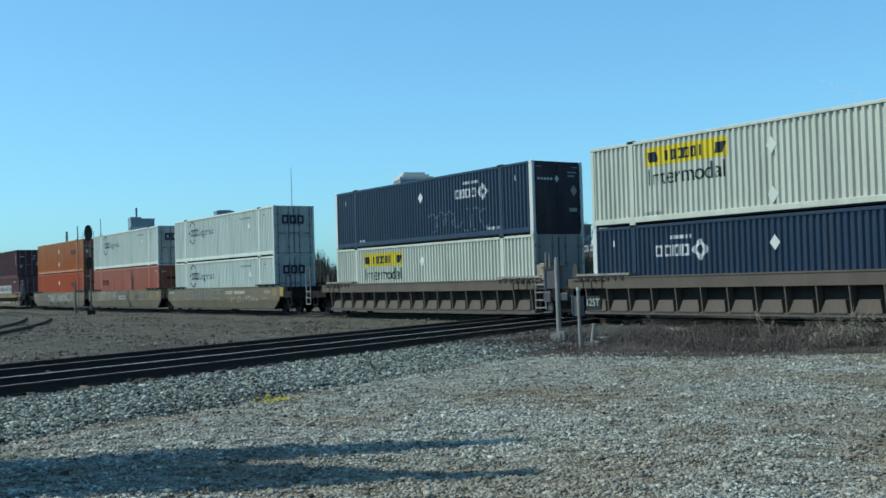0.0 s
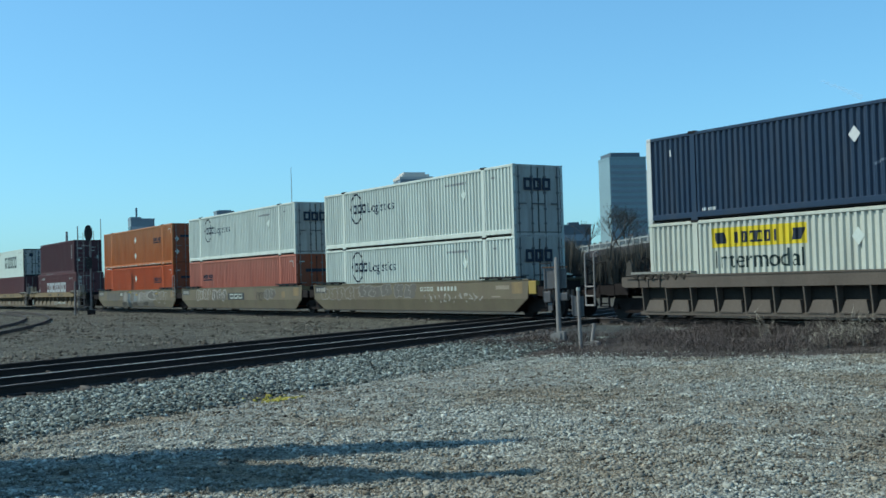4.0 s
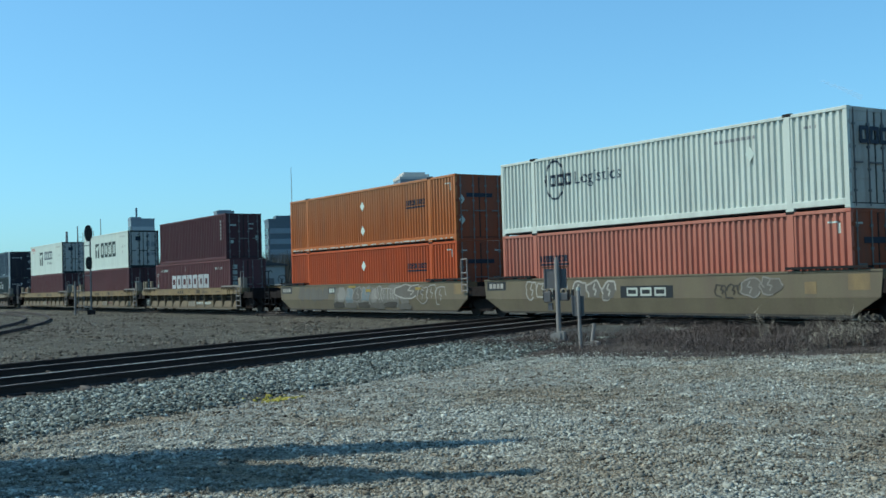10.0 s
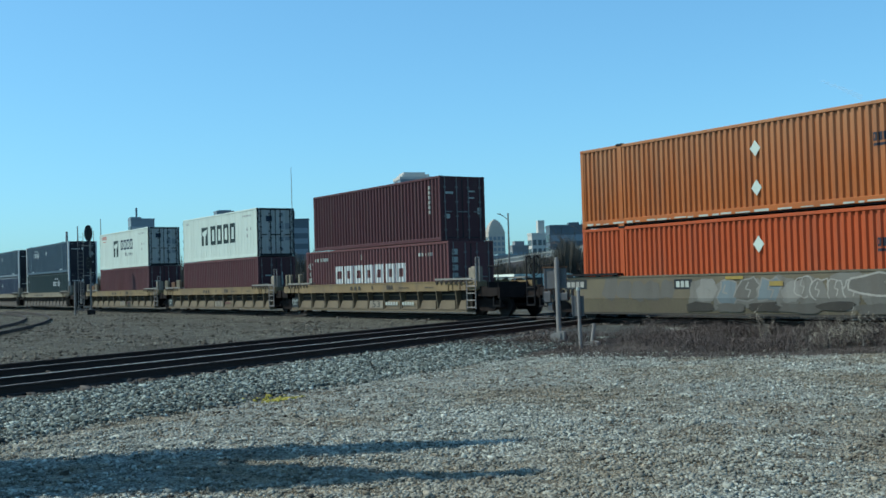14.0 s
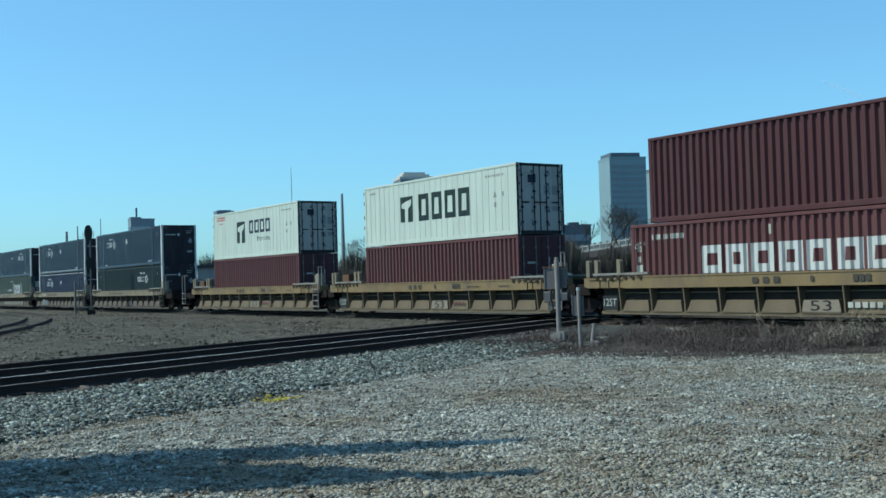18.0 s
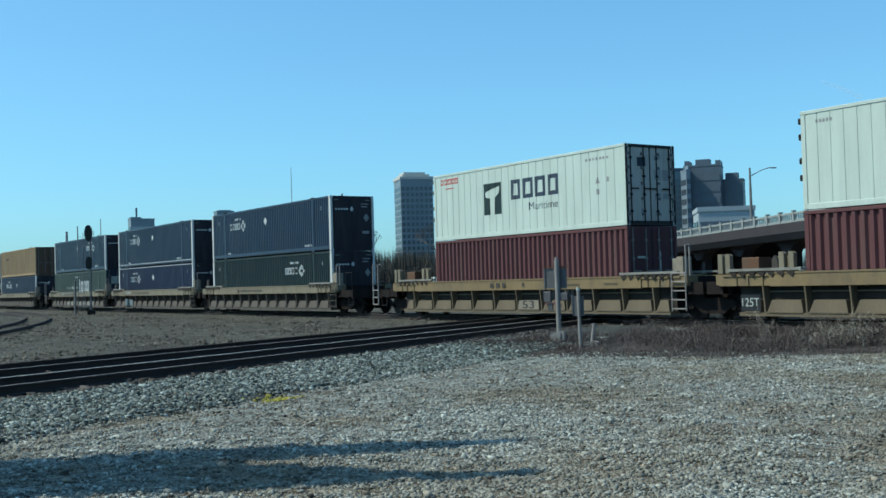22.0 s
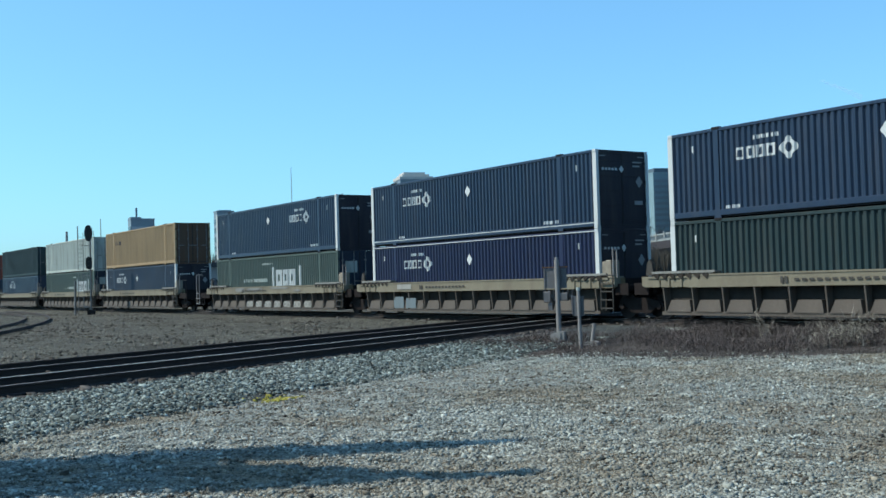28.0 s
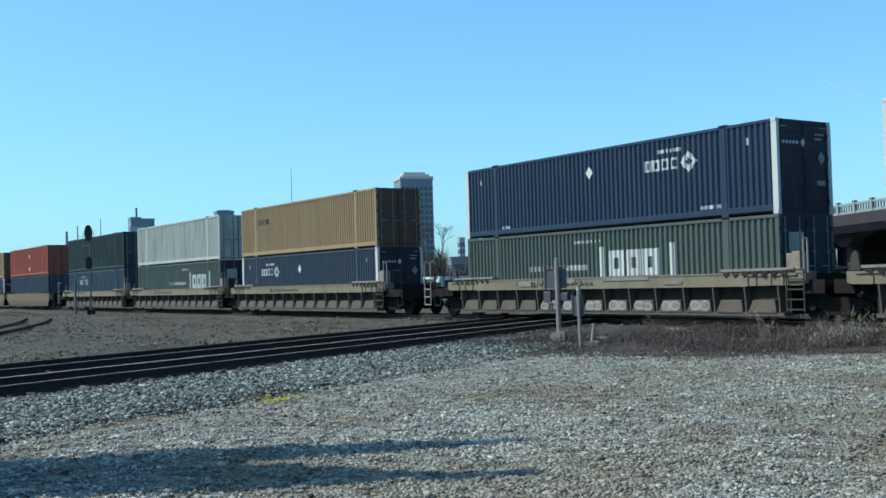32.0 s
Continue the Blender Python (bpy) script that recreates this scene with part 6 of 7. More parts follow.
def sign_pipe():
    x, y = -21.0, 18.3
    z = ground_z(x, y)
    root = thing("marker_post", pose(x, y, z, 0, 0, 33.0), "thin galvanised pipe with a small dark plate", "post")
    s = Shape()
    s.tube((0, 0, -0.1), (-0.02, 0, 1.52), 0.045, sides=10)
    part("pole", s, POST_STEEL, root)
    s = Shape()
    s.tube((-0.02, 0, 1.52), (-0.02, 0, 1.60), 0.052, sides=10)
    part("cap", s, CHALK, root, "pale weathered cap")
    s = Shape()
    s.box(-0.20, 0.10, 0.05, 0.075, 0.86, 1.38)
    s.box(-0.22, -0.19, 0.03, 0.09, 0.90, 1.40)
    part("plate", s, STEEL_PLATE, root)
    root = thing("stub_post", pose(-21.5, 19.2, ground_z(-21.5, 19.2), 0, 0, 33.0), "short leaning rusty pipe in a concrete lump", "post")
    s = Shape()
    s.tube((-0.06, 0, 0.05), (0.02, 0, 0.55), 0.05, 0.045, sides=10)
    s.tube((0.02, 0, 0.55), (0.02, 0, 0.60), 0.06, sides=10)
    part("pipe", s, POST_STEEL, root)
    s = Shape()
    s.prism([(-0.28, -0.02), (-0.24, 0.10), (-0.05, 0.16), (0.12, 0.12), (0.22, -0.02)], -0.18, 0.20, "y")
    part("footing", s, CONCRETE, root)


sign_pipe()


def block_signal(x, y, turn, label, ladder_side=-1):
    """A mast with two round-shaded signal heads on oval backgrounds, and a ladder."""
    z = ground_z(x, y)
    root = thing("railway_signal", pose(x, y, z, 0, 0, turn), label, "railway signal", "railway signals")
    s = Shape()
    s.tube((0, 0, 0), (0, 0, 6.75), 0.07, 0.06, sides=10)
    part("mast", s, GALV, root)
    s = Shape()
    s.box(-0.3, 0.3, -0.3, 0.3, -0.05, 0.35, 0.03)
    part("base", s, STEEL_DARK, root)
    for zc in (6.25, 3.95):
        s = Shape()
        n = 24
        g = 1.0 if zc > 5 else 0.78
        s.prism([(-0.12 + 0.31 * g * math.cos(2 * math.pi * k / n), zc + 0.64 * g * math.sin(2 * math.pi * k / n)) for k in range(n)], -0.24, -0.20, "y")
        s.box(-0.32, 0.10, -0.20, 0.02, zc - 0.42, zc + 0.42, 0.04)
        h = part("signal_head", s, BLACK, root, "black oval signal head")
        for dz in (0.3, 0.0, -0.3):
            s = Shape()
            for k in range(9):
                a, b = math.pi * (k - 0.5) / 8, math.pi * (k + 0.5) / 8
                s.prism([(-0.12 + 0.11 * math.cos(a), zc + dz + 0.11 * math.sin(a)), (-0.12 + 0.11 * math.cos(b), zc + dz + 0.11 * math.sin(b)), (-0.12 + 0.125 * math.cos(b), zc + dz + 0.125 * math.sin(b)), (-0.12 + 0.125 * math.cos(a), zc + dz + 0.125 * math.sin(a))], -0.46, -0.24, "y")
            part("visor", s, BLACK, h)
    s = Shape()
    for k in (-0.2, 0.2):
        s.tube((ladder_side * 0.72 + k, 0.1, 0.1), (ladder_side * 0.72 + k, 0.1, 6.3), 0.022, sides=6)
    for k in range(19):
        s.tube((ladder_side * 0.72 - 0.2, 0.1, 0.4 + k * 0.31), (ladder_side * 0.72 + 0.2, 0.1, 0.4 + k * 0.31), 0.014, sides=5)
    for zc in (0.6, 3.0, 5.3):
        s.tube((ladder_side * 0.6, 0.1, zc), (0, 0, zc), 0.03, sides=6)
    part("ladder", s, GALV, root)
    return root


block_signal(-83.95, 23.65, 74.0, "grey mast signal with two black heads before the train")
block_signal(-78.1, 33.0, 67.0, "grey mast signal with two black heads behind the train", 1)
# instrument case at the foot of the signal
root = thing("signal_post", pose(-86.0, 23.0, ground_z(-86, 23)), "slim silver pole with a crossbar", "post")
s = Shape()
s.tube((0, 0, 0), (0, 0, 2.6), 0.09, sides=8)
part("pole", s, GALV, root)

# ---------------------------------------------------------------- viaduct
VIA = Vector((-84.8, 92.4, 0))
VIA_DIR = Vector((0.928, -0.372, 0))


def back_at(bearing):
    """How far along the viaduct its back wall is met at a bearing."""
    n = Vector((0.372, 0.928, 0))
    d = Vector((-math.sin(radians(bearing)), math.cos(radians(bearing)), 0))
    reach = (VIA + n * 13.9).dot(n) / d.dot(n)
    return (d * reach - VIA).dot(VIA_DIR)


def viaduct():
    """Road viaduct seen over the wagons: deck, brackets, columns, balustrade, and a back wall added to keep the
    underside dark.
    """
    ang = math.degrees(math.atan2(VIA_DIR.y, VIA_DIR.x))
    root = thing("road_viaduct", Matrix.Translation(VIA) @ pose(0, 0, -0.30, 0, 0, ang) @ pose(0, 0, 0, 0, -0.9, 0), "grey concrete road viaduct with pale balustrade", "viaduct")
    a, b = -150.0, 120.0
    s = Shape()
    s.box(a, b, 0.0, 15.0, 5.55, 6.2)
    s.prism([(0.0, 5.55), (0.0, 5.25), (0.5, 4.6), (1.0, 4.6), (1.0, 5.55)], a, b, "x")
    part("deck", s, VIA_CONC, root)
    holes = [back_at(d) for d in (38.05, 36.65, 36.1, 35.8, 35.5, 34.8)]
    ends = [a] + holes + [b]
    # added wall, so that only darkness shows between the columns
    for u, v in zip(ends[::2], ends[1::2]):
        s = Shape()
        s.box(u, v, 13.6, 14.2, -0.3, 5.55)
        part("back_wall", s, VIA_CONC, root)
    for u, v in zip(holes[::2], holes[1::2]):
        w = (v - u) / 2
        arch = [(u, 5.54), (u, 3.6)] + [(u + w - w * math.cos(math.pi * k / 8), 3.6 + 0.9 * math.sin(math.pi * k / 8)) for k in range(1, 8)] + [(v, 3.6), (v, 5.54)]
        s = Shape()
        s.prism(arch, 13.6, 14.2, "y")
        part("arch_head", s, VIA_CONC, root)
    for k in range(27):
        x = a + 5 + k * 10
        s = Shape()
        s.box(x - 0.45, x + 0.45, 2.6, 3.5, -0.3, 4.4)
        s.prism([(x - 4.6, 5.25), (x - 3.4, 4.75), (x - 1.6, 4.3), (x - 0.6, 3.5), (x + 0.6, 3.5), (x + 1.6, 4.3), (x + 3.4, 4.75), (x + 4.6, 5.25), (x + 4.6, 5.545), (x - 4.6, 5.545)], 2.0, 3.4, "y")
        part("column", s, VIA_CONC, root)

    def post():
        s = Shape()
        s.box(-0.16, 0.16, -0.05, 0.25, 6.2, 7.25)
        s.box(-0.2, 0.2, -0.09, 0.29, 7.25, 7.32)
        return s.mesh("baluster_post", RAIL_CONC)

    def panel():
        s = Shape()
        s.box(0.16, 2.34, 0.02, 0.18, 6.95, 7.13)
        s.box(0.16, 2.34, 0.02, 0.18, 6.2, 6.42)
        for k in range(5):
            s.box(0.43 + k * 0.38, 0.52 + k * 0.38, 0.04, 0.16, 6.42, 6.95)
        return s.mesh("balustrade_panel", RAIL_CONC)
    for k in range(77):
        x = -110 + k * 2.5
        part("baluster_post", cached("bpost", post), None, root, at=pose(x, 0, 0))
        part("balustrade_panel", cached("bpanel", panel), None, root, at=pose(x, 0, 0))
        if k < 50:
            part("balustrade_panel", cached("bpanel", panel), None, root, at=pose(x, 14.6, 0))
    return root


# stained concrete with the shade below the deck put into its colour
VIA_CONC = mat("stained_shaded_concrete", (0.030, 0.025, 0.029), 0.9, 0, 0.2, 0.6, 12, 0.2, (0.02, 0.02, 0.02), 0.6, (1, 1, 0.3))
RAIL_CONC = mat("pale_balustrade_concrete", (0.2378, 0.2542, 0.246), 0.85, 0, 0.15, 1, 12, 0.1, (0.2, 0.2, 0.19), 0.5, (1, 1, 0.3))
viaduct()


def on_viaduct(along, back, z=6.2):
    p = VIA + VIA_DIR * along + Vector((0.372, 0.928, 0)) * back
    return Vector((p.x, p.y, z))


def street_lamp(p, h, arm, turn, label):
    root = thing("street_lamp", Matrix.Translation(p) @ pose(0, 0, 0, 0, 0, turn), label, "street lamp", "street lamps")
    s = Shape()
    s.tube((0, 0, 0), (0, 0, h), 0.17, 0.10, sides=10)
    part("pole", s, GALV, root)
    s = Shape()
    s.path([(0, 0, h - 0.9), (arm * 0.5, 0, h - 0.35), (arm * 0.8, 0, h - 0.1), (arm, 0, h - 0.05)], 0.05)
    part("arm", s, GALV, root)
    s = Shape()
    s.box(arm, arm + 0.55, -0.12, 0.12, h - 0.14, h - 0.02, 0.03)
    part("lamp_head", s, GALV, root)


street_lamp(on_viaduct(10.9, 0.5), 6.2, 2.2, 56, "grey street lamp on the viaduct")
street_lamp(Vector((-119.1, 91.2, -0.25)), 11.0, -1.5, 56, "tall street lamp behind the train")


def car(p, turn, col, label):
    root = thing("car", Matrix.Translation(p) @ pose(0, 0, 0, 0, 0, turn), label, "car", "cars")
    s = Shape()
    s.prism([(-2.2, 0.3), (2.2, 0.3), (2.25, 0.75), (1.3, 0.95), (-2.1, 0.98), (-2.25, 0.7)], -0.88, 0.88, "y")
    part("body", s, col, root)
    s = Shape()
    s.prism([(-1.9, 0.95), (1.1, 0.95), (0.5, 1.45), (-1.4, 1.48)], -0.78, 0.78, "y")
    part("cabin", s, BLACK, root, "dark tinted cabin")
    for x in (-1.4, 1.4):
        for y in (-0.85, 0.85):
            s = Shape()
            s.tube((x, y - 0.1, 0.32), (x, y + 0.1, 0.32), 0.32, sides=14)
            part("wheel", s, BLACK, root)


car(on_viaduct(20.5, 3.0), -22, MARK_DARK, "dark car on the viaduct roadway")
car(on_viaduct(35.0, 3.0), -22, PALE, "pale grey car on the viaduct roadway")


def van(p, turn, label):
    root = thing("van", Matrix.Translation(p) @ pose(0, 0, 0, 0, 0, turn), label, "van", "vans")
    s = Shape()
    s.prism([(-2.6, 0.35), (2.5, 0.35), (2.6, 1.05), (1.9, 1.25), (1.35, 2.0), (1.0, 2.12), (-2.5, 2.12), (-2.62, 1.9)], -0.97, 0.97, "y")
    part("body", s, WHITE, root)
    for side in (-1, 1):
        for x0, x1 in ((0.35, 1.35), (-0.75, 0.15), (-2.2, -0.95)):
            s = Shape()
            s.prism([(x0, 1.25), (x1 + (0.25 if x1 > 1 else 0), 1.25), (x1, 1.85), (x0, 1.85)], *sorted((side * 0.96, side * 0.985)), "y")
            part("side_window", s, BLACK, root)
        for x in (-1.7, 1.6):
            s = Shape()
            s.tube((x, side * 0.78, 0.36), (x, side * 0.99, 0.36), 0.36, sides=16)
            part("wheel", s, BLACK, root)


van(on_viaduct(22.5, -2.0, -0.25), -22, "white van parked before the viaduct")
van(on_viaduct(31.0, -4.0, -0.25), 68, "white van parked beside a viaduct column")
# ---------------------------------------------------------------- skyline
GLASS_TEAL = mat("pale_teal_curtain_wall", (0.1804, 0.2624, 0.287), 0.35, 0, 0.08, 0.05, 0.6, 0, None, 0, (1, 1, 1), 0.5)
# slate blue, lightened to put the far tower's haze into the colour
GLASS_BLUE = mat("hazed_slate_blue_facade", (0.164, 0.205, 0.2378), 0.45, 0, 0.10, 0.05, 0.6)
GLASS_DARK = mat("dark_slate_facade", (0.075, 0.1, 0.125), 0.5, 0, 0.10, 0.05, 0.6)
STONE_PALE = mat("pale_stone_facade", (0.451, 0.4428, 0.41), 0.85, 0, 0.12, 0.1, 2)
STONE_TAN = mat("tan_stone_facade", (0.40, 0.375, 0.33), 0.85, 0, 0.12, 0.1, 2)
# pale blue-grey; on the two distant towers it stands for haze
STONE_FAR = mat("blue_grey_haze_facade", (0.30, 0.35, 0.37), 0.8, 0, 0.12, 0.1, 2)
STONE_GREY = mat("grey_stone_facade", (0.1968, 0.205, 0.2132), 0.85, 0, 0.12, 0.1, 2)
PANE = mat("dark_window_glass", (0.0574, 0.0738, 0.0902), 0.15, 0, 0.1, 0.3, 2)
PANE_PALE = mat("sunlit_window_band", (0.3116, 0.3444, 0.3608), 0.4, 0, 0.1, 0.3, 2)
SHED = mat("pale_metal_siding", (0.2788, 0.2788, 0.2624), 0.7, 0, 0.1, 1, 10, 0.05, (0.15, 0.14, 0.13), 0.4, (1, 1, 0.3))
ROOFING = mat("dark_roofing", (0.0492, 0.0492, 0.0533), 0.9, 0, 0.2, 1, 10)


def spot(px, r, z=-0.25):
    """Ground place at a bearing (degrees left of the y axis) and a distance."""
    a = radians(px)
    return Vector((-r * math.sin(a), r * math.cos(a), z))


def facing(p, extra=0.0):
    n = Vector((-p.x, -p.y)).normalized()
    return math.degrees(math.atan2(n.x, -n.y)) + extra


def building(label, bearing, r, w, d, h, wall, extra=18.0, rows=0, cols=0, pane=None, crown=None, strips=False, side_rows=True, name="office_tower", cap=None):
    """A block with its windows, parapet and crown; front towards the rails."""
    p = spot(bearing, r)
    root = thing(name, Matrix.Translation(p) @ pose(0, 0, 0, 0, 0, facing(p, extra)), label, "building", "skyline buildings")
    s = Shape()
    s.box(-w / 2, w / 2, -d / 2, d / 2, 0, h)
    part("wall", s, wall, root)
    s = Shape()
    s.box(-w / 2 - 0.2, w / 2 + 0.2, -d / 2 - 0.2, d / 2 + 0.2, h, h + 1.0)
    part("parapet", s, wall, root)
    if rows:
        fw, fh = w / max(cols, 1), h * 0.92 / rows
        if strips:
            s = Shape()
            s.box(-w * 0.47, w * 0.47, -d / 2 - 0.25, -d / 2 + 0.1, 0, fh * 0.5)
            me = s.mesh("window", pane or PANE)
            for i in range(rows):
                part("window", me, None, root, at=pose(0, 0, h * 0.05 + i * fh))
        else:
            s = Shape()
            s.box(-fw * 0.32, fw * 0.32, -d / 2 - 0.25, -d / 2 + 0.1, 0, fh * 0.62)
            me = s.mesh("window", pane or PANE)
            for i in range(rows):
                for j in range(cols):
                    part("window", me, None, root, at=pose(-w / 2 + (j + 0.5) * fw, 0, h * 0.04 + i * fh))
        if side_rows:
            n = 3
            s = Shape()
            s.box(-w / 2 - 0.25, -w / 2 + 0.1, -d * 0.11, d * 0.11, 0, fh * 0.6)
            me = s.mesh("window", PANE)
            for i in range(rows):
                for j in range(n):
                    part("window", me, None, root, at=pose(0, (j - 1) * d * 0.30, h * 0.04 + i * fh))
    if crown:
        s = Shape()
        for x0, x1, y0, y1, z0, z1 in crown:
            s.box(x0 * w, x1 * w, y0 * d, y1 * d, h + z0, h + z1)
        part("crown", s, cap or wall, root)
    return root
building("tall slate-blue office tower with a stepped top", 57.57, 900, 27.5, 24, 86, GLASS_BLUE, 14, 16, 7, None, [(-0.52, 0.52, -0.52, 0.52, 1.0, 3.2), (-0.42, 0.42, -0.42, 0.42, 3.2, 5.2), (-0.36, 0.30, -0.36, 0.36, 5.2, 7.0)], cap=STONE_PALE)
building("grey slab block with a rooftop mast", 71.75, 900, 18.5, 14, 58, GLASS_BLUE, 10, 7, 1, PANE_PALE, [(-0.5, -0.05, -0.4, 0.4, 0, 2.2), (-0.24, -0.16, -0.05, 0.05, 0, 10)], True)
building("round-topped dark slate office tower", 67.57, 800, 12.5, 11, 56.5, GLASS_BLUE, 12, 8, 3, None, [(-0.36, 0.36, -0.36, 0.36, 0, 1.6)])
building("broad dark slate block with pale floor bands", 64.33, 500, 18.5, 12, 31.3, GLASS_DARK, 10, 6, 1, GLASS_BLUE, [(-0.3, 0.1, -0.3, 0.3, 0, 2.6), (0.17, 0.2, -0.05, 0.05, 0, 5)], True)
building("dark slate tower with notched roof", 42.3, 700, 22.5, 18, 69, GLASS_DARK, -6, 9, 1, GLASS_DARK, [(-0.48, -0.34, -0.45, 0.4, 0, 4.0), (0.36, 0.5, -0.45, 0.4, 0, 3.5), (-0.2, 0.2, -0.2, 0.3, 0, 5.0)], True)
building("lower dark slate block with pale penthouse", 40.82, 705, 12.8, 14, 60, GLASS_DARK, -6, 8, 1, GLASS_DARK, [(-0.35, 0.25, -0.3, 0.3, 0, 5)], True)
building("narrow slate-blue stair tower", 43.22, 690, 2.6, 10, 66, GLASS_BLUE, 20, 10, 1, GLASS_DARK, [(0.1, 0.45, -0.4, 0.3, 0, 3.5)], True)
building("pale teal glass tower with dark cornice", 44.30, 720, 23.5, 18, 67.5, GLASS_TEAL, 24, 17, 1, GLASS_BLUE, [(-0.46, 0.46, -0.46, 0.46, 0, 3.6)], True, False, cap=GLASS_DARK)
building("broad pale teal glass office tower", 46.47, 650, 22.5, 20, 71, GLASS_TEAL, 20, 18, 1, GLASS_BLUE, [(-0.45, 0.35, -0.45, 0.45, 0, 3.5)], True, False, cap=GLASS_DARK)
building("distant tan stone tower with rounded stepped crown", 53.29, 1200, 19, 16, 54, STONE_TAN, 16, 8, 4, GLASS_BLUE, [(-0.46, 0.46, -0.46, 0.46, 0, 3.5), (-0.42, 0.42, -0.42, 0.42, 3.5, 6.5), (-0.36, 0.36, -0.36, 0.36, 6.5, 9), (-0.29, 0.29, -0.29, 0.29, 9, 11.5), (-0.2, 0.2, -0.2, 0.2, 11.5, 13.5), (-0.1, 0.1, -0.1, 0.1, 13.5, 15)])
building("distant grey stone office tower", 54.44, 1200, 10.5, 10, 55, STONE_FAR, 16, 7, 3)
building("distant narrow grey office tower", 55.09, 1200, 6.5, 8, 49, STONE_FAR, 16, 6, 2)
building("small grey stepped office block", 52.05, 520, 8, 8, 17, STONE_GREY, 14, 4, 3, GLASS_BLUE, [(-0.3, 0.3, -0.3, 0.3, 0, 3)])
building("low blue-grey banded block", 52.75, 480, 9, 9, 12, GLASS_TEAL, 14, 3, 1, GLASS_BLUE, None, True)
building("pale tower with a slanted glass fin", 51.03, 600, 9, 8, 26, STONE_PALE, 18, 5, 3, None, [(0.0, 0.42, -0.2, 0.2, 0, 8.0)])
building("long low dark office block", 49.4, 500, 19, 12, 25, GLASS_DARK, 10, 4, 1, GLASS_BLUE, [(0.0, 0.25, -0.2, 0.2, 0, 2.2)], True)
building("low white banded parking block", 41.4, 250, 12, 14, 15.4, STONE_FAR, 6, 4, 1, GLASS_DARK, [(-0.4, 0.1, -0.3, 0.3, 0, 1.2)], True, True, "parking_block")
building("old brick warehouse with flat roof", 52.9, 330, 34, 16, 8, STONE_GREY, 10, 3, 8, None, None, False, True, "warehouse")


def mast(label, bearing, r, top, radius, name="radio_mast"):
    p = spot(bearing, r)
    root = thing(name, Matrix.Translation(p), label, "mast", "masts")
    s = Shape()
    s.tube((0, 0, 0), (0, 0, top), radius, radius * 0.45, sides=8)
    part("shaft", s, STONE_GREY, root)
    s = Shape()
    s.box(-radius * 2.2, radius * 2.2, -radius * 2.2, radius * 2.2, -0.3, 0.4)
    part("base", s, CONCRETE, root)


mast("thin grey steel radio mast", 64.03, 600, 67.4, 0.32)
mast("slim grey pointed church spire", 61.38, 400, 35.3, 0.95, "spire")
mast("plain grey brick factory chimney", 75.38, 500, 28.3, 1.1, "chimney")
mast("slim grey steel lighting pole", 74.86, 520, 31.9, 0.55)
mast("slim grey steel lighting pole", 73.74, 600, 40.1, 0.4)
mast("slim grey steel lighting pole", 74.1, 600, 34.0, 0.3)
mast("thin grey antenna mast far off", 54.29, 400, 28.3, 0.3)


def shed(label, bearing, r, w, d, h, extra, wall=None, doors=2):
    p = spot(bearing, r)
    root = thing("shed", Matrix.Translation(p) @ pose(0, 0, 0, 0, 0, facing(p, extra)), label, "shed", "sheds beyond the train")
    s = Shape()
    s.box(-w / 2, w / 2, -d / 2, d / 2, 0, h)
    part("wall", s, wall or SHED, root)
    s = Shape()
    s.prism([(-w / 2 - 0.3, h), (w / 2 + 0.3, h), (w / 2 + 0.3, h + 0.15), (0, h + 0.9), (-w / 2 - 0.3, h + 0.15)], -d / 2 - 0.3, d / 2 + 0.3, "y")
    part("roof", s, ROOFING, root)
    for k in range(doors):
        x = (k + 0.5) / doors * w - w / 2
        s = Shape()
        s.box(x - 1.1, x + 1.1, -d / 2 - 0.05, -d / 2 + 0.1, 0, min(2.6, h * 0.75))
        part("door", s, STEEL_PLATE, root)


shed("pale metal shed beyond the train", 66.9, 118, 9, 8, 3.9, 5)
van(spot(54.55, 80), facing(spot(54.55, 80), 8), "white passenger van parked beyond the train")
van(spot(56.6, 84), facing(spot(56.6, 84), 70), "white passenger van parked beyond the train")
van(spot(50.4, 78), facing(spot(50.4, 78), 20), "white passenger van parked beyond the train")
van(spot(52.0, 78), facing(spot(52.0, 78), 60), "white passenger van parked beyond the train")

# ---------------------------------------------------------------- trees
BARK = mat("grey_bark", (0.082, 0.0697, 0.0574), 0.95, 0, 0.3, 4, 30, 0.3)
TWIG = mat("bare_twigs", (0.0984, 0.0779, 0.0615), 0.95, 0, 0.3, 4, 30)
NEEDLE = mat("dark_evergreen", (0.0287, 0.0451, 0.0205), 0.9, 0, 0.35, 4, 30)
BRUSH = mat("bare_brush", (0.0615, 0.0558, 0.0451), 0.95, 0, 0.35, 1, 10)


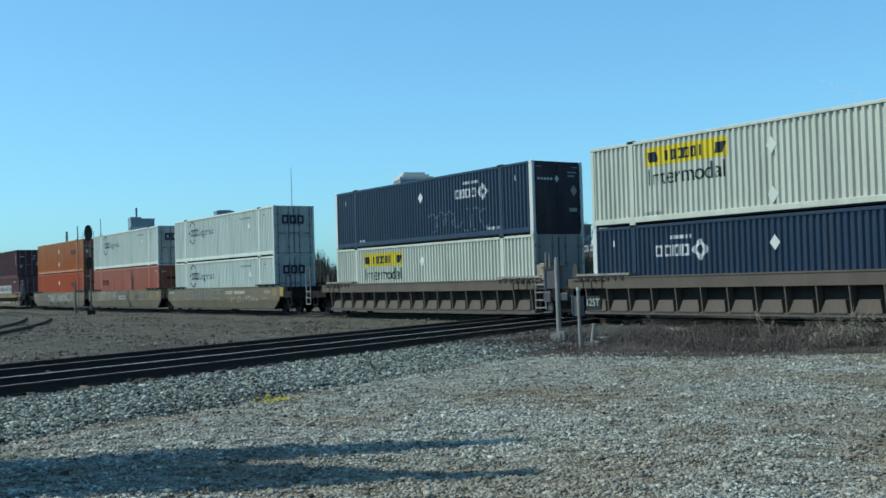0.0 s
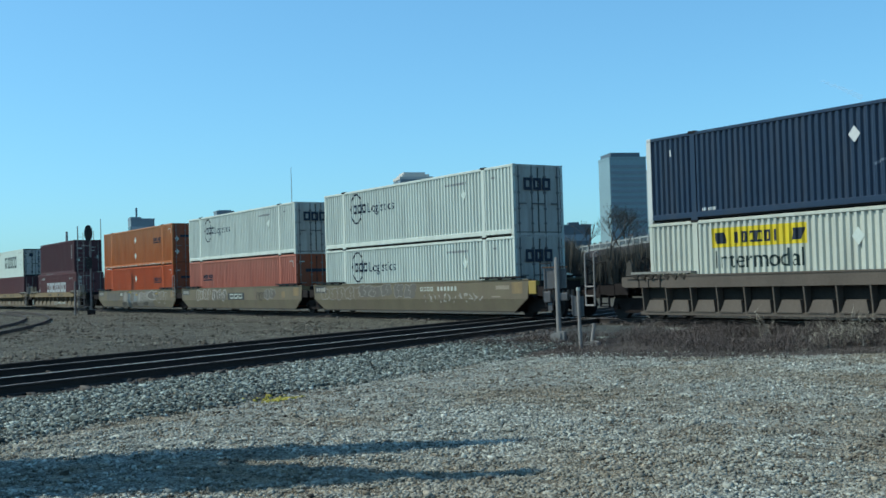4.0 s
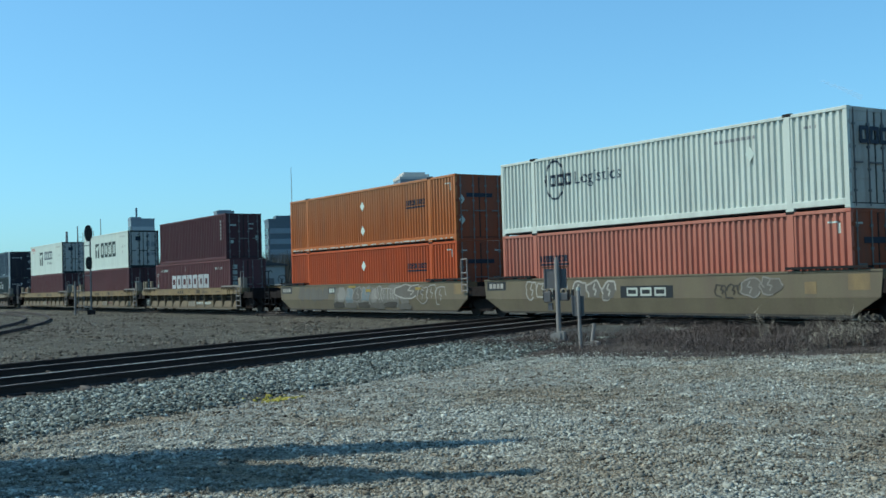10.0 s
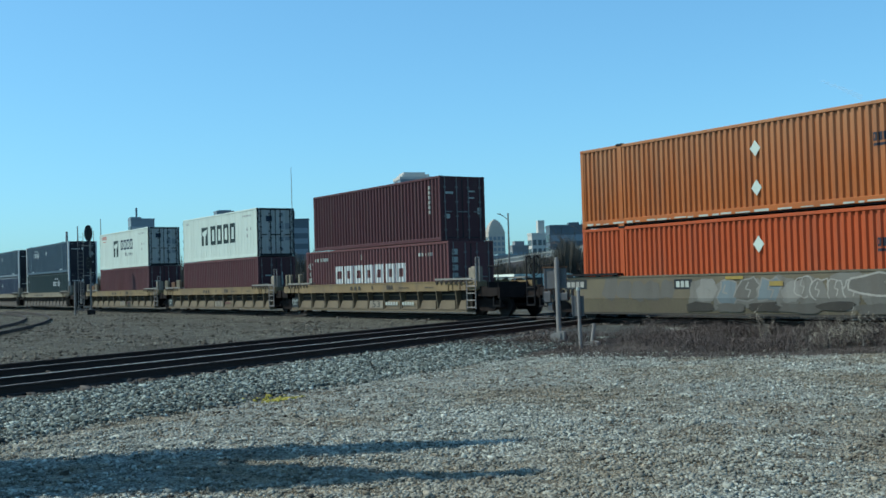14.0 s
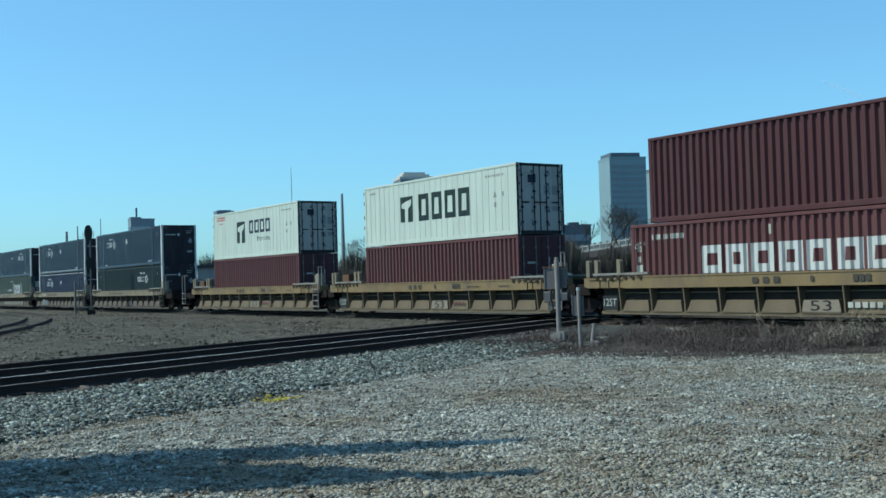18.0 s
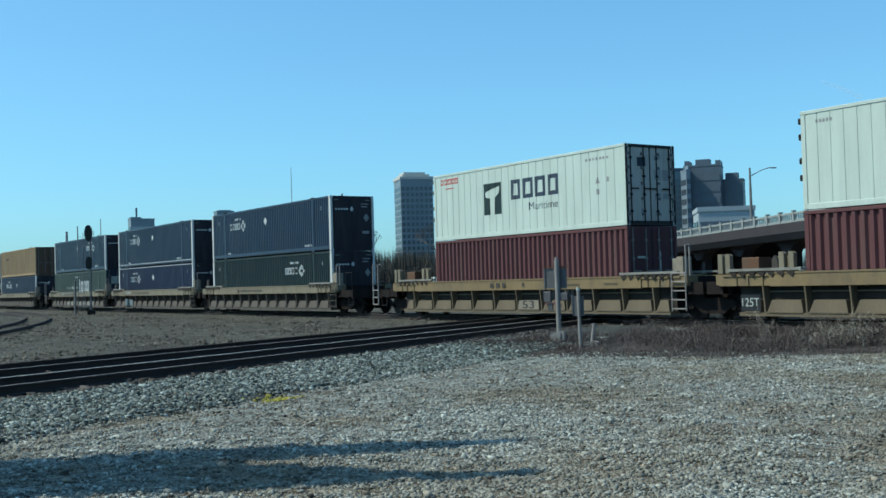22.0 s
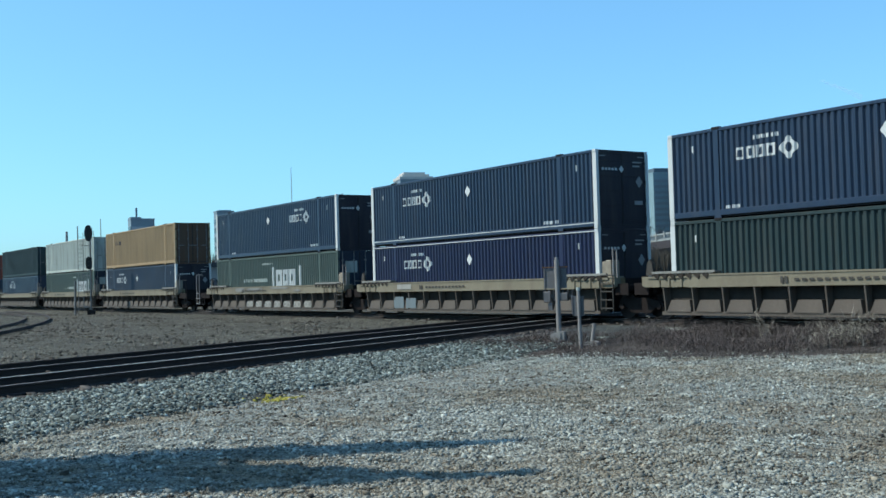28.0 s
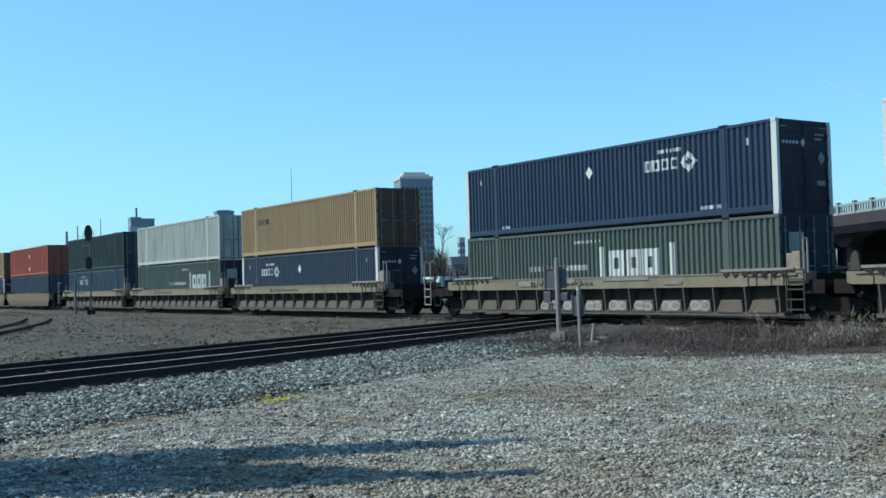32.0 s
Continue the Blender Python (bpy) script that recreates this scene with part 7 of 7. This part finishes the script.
def bare_tree(bearing, r, h, seed, label):
    p = spot(bearing, r)
    root = thing("bare_tree", Matrix.Translation(p), label, "tree", "bare trees")
    rnd = random.Random(seed)
    limbs, twigs = Shape(), Shape()

    def grow(a, d, length, rad, depth):
        b = a + d * length
        if depth <= 2:
            limbs.tube(a, b, rad, rad * 0.7, sides=5)
        else:
            twigs.tube(a, b, rad, rad * 0.5, sides=3)
        if depth == 6:
            return
        for k in range(2 if depth < 1 else 3):
            n = (d + Vector((rnd.uniform(-1, 1), rnd.uniform(-1, 1), rnd.uniform(-0.25, 0.7))) * 0.75).normalized()
            grow(b, n, length * rnd.uniform(0.62, 0.85), rad * 0.62, depth + 1)
    s = Shape()
    s.tube((0, 0, 0), (0.05, 0, h * 0.22), h * 0.022, h * 0.017, sides=8)
    part("trunk", s, BARK, root)
    grow(Vector((0.05, 0, h * 0.21)), Vector((0.05, 0, 1)).normalized(), h * 0.23, h * 0.016, 0)
    part("limbs", limbs, BARK, root)
    part("crown", twigs, TWIG, root, "fine bare twigs")


bare_tree(56.25, 220, 15.0, 4, "leafless tree with a fine twiggy crown")
bare_tree(46.4, 165, 12.0, 9, "leafless tree before the office towers")
bare_tree(45.2, 158, 10.0, 12, "leafless tree before the office towers")
bare_tree(59.9, 200, 12.0, 21, "leafless tree with a fine twiggy crown")
bare_tree(60.9, 190, 10.0, 23, "leafless tree with a fine twiggy crown")
bare_tree(48.5, 104, 7.6, 31, "leafless tree before the viaduct")
bare_tree(47.3, 102, 9.0, 33, "leafless tree before the viaduct")
bare_tree(46.5, 106, 8.2, 35, "leafless tree before the viaduct")
bare_tree(50.2, 170, 8.5, 15, "leafless tree beyond the train")


def brush(name, a0, a1, r, h, count, seed, label):
    """A low belt of bare brush: many crossing stems."""
    rnd = random.Random(seed)
    v, f = [], []
    for k in range(count):
        b = rnd.uniform(a0, a1)
        p = spot(b, r + rnd.uniform(-4, 4))
        top = p + Vector((rnd.uniform(-0.8, 0.8), rnd.uniform(-0.8, 0.8), h * rnd.uniform(0.45, 1.0) * (0.8 + 0.35 * noise.noise((b * 0.8, seed, 0)))))
        side = Vector((rnd.uniform(-1, 1), rnd.uniform(-1, 1), 0)).normalized() * rnd.uniform(0.05, 0.16)
        i = len(v)
        v += [tuple(p - side), tuple(p + side), tuple(top)]
        f.append((i, i + 1, i + 2))
    me = bpy.data.meshes.new(name)
    me.from_pydata(v, [], f)
    me.materials.append(BRUSH)
    return tagged(new(name, me), label, "brush", kind="stuff")


brush("brush_belt", 47, 77, 145, 5.4, 17000, 1, "belt of dark leafless brush beyond the train")
brush("near_brush", 44.3, 51.5, 99, 5.6, 12000, 5, "tangled dark brush below the viaduct")
brush("dark_hedge", 56, 72, 152, 8.4, 14000, 6, "dark leafless thicket beyond the train")
brush("far_woods", 60, 84, 420, 9.0, 5000, 2, "far low line of bare trees")
brush("side_woods", 28, 47, 190, 7.0, 4000, 3, "dark bare brush behind the viaduct")


def evergreen(x, y, h, lean, radius, seed, count, label):
    """A narrow juniper of many small sprays."""
    z = ground_z(x, y)
    root = thing("evergreen_tree", pose(x, y, z), label, "tree", "evergreens by the lot")
    rnd = random.Random(seed)
    s = Shape()
    s.tube((0, 0, 0), (lean[0] * 0.9, lean[1] * 0.9, h * 0.92), 0.13, 0.03, sides=8)
    part("trunk", s, BARK, root)
    v, f = [], []
    for k in range(count):
        u = rnd.random() ** 1.2
        zc = h * (0.10 + 0.90 * u)
        rad = radius * (1 - u) ** 0.75 * rnd.uniform(0.1, 1.0) + 0.03
        a = rnd.uniform(0, 2 * math.pi)
        c = Vector((lean[0] * zc / h + rad * math.cos(a), lean[1] * zc / h + rad * math.sin(a), zc))
        q = 0.17 * rnd.uniform(0.6, 1.3)
        d1 = Vector((rnd.uniform(-1, 1), rnd.uniform(-1, 1), rnd.uniform(-1, 1))).normalized() * q
        d2 = Vector((rnd.uniform(-1, 1), rnd.uniform(-1, 1), rnd.uniform(0, 1))).normalized() * q
        i = len(v)
        v += [tuple(c - d1 * 0.5), tuple(c + d1 * 0.5), tuple(c + d2)]
        f.append((i, i + 1, i + 2))
    me = bpy.data.meshes.new("crown")
    me.from_pydata(v, [], f)
    me.materials.append(NEEDLE)
    part("crown", me, None, root)


# unseen trees, added and leaned so their shadows fit the camera's view
evergreen(-12.63, -1.03, 11.0, (-2.0, 0.33), 0.95, 1, 5600, "unseen leaning evergreen, added to cast a shadow on the lot")
evergreen(-11.95, -0.45, 9.1, (0.0, 0.0), 0.95, 2, 5600, "unseen narrow evergreen, added to cast a shadow on the lot")
evergreen(-12.2, -0.3, 7.4, (-0.2, 0.0), 1.6, 3, 12000, "unseen dense evergreen, added to cast a shadow on the lot")


# ---------------------------------------------------------------- thin trail in the sky
def trail():
    m = bpy.data.materials.new("thin_vapour")
    m.use_nodes = True
    b = m.node_tree.nodes["Principled BSDF"]
    b.inputs["Base Color"].default_value = (0.9, 0.9, 0.9, 1)
    b.inputs["Roughness"].default_value = 1.0
    b.inputs["Alpha"].default_value = 0.07
    rnd = random.Random(8)
    s = Shape()
    a, c = Vector((-1685, 2286, 477)), Vector((-1608, 2341, 427))
    for k in range(9):
        u, v = k / 9, (k + 1) / 9
        p, q = a.lerp(c, u), a.lerp(c, v)
        s.tube(p + Vector((0, 0, rnd.uniform(-3, 3))), q + Vector((0, 0, rnd.uniform(-3, 3))), 2 + 5 * u, 2 + 5 * v, sides=6)
    ob = part("vapour_trail", s, m)
    tagged(ob, "faint short white vapour trail in the sky", "vapour trail", kind="structure")


trail()

motions()
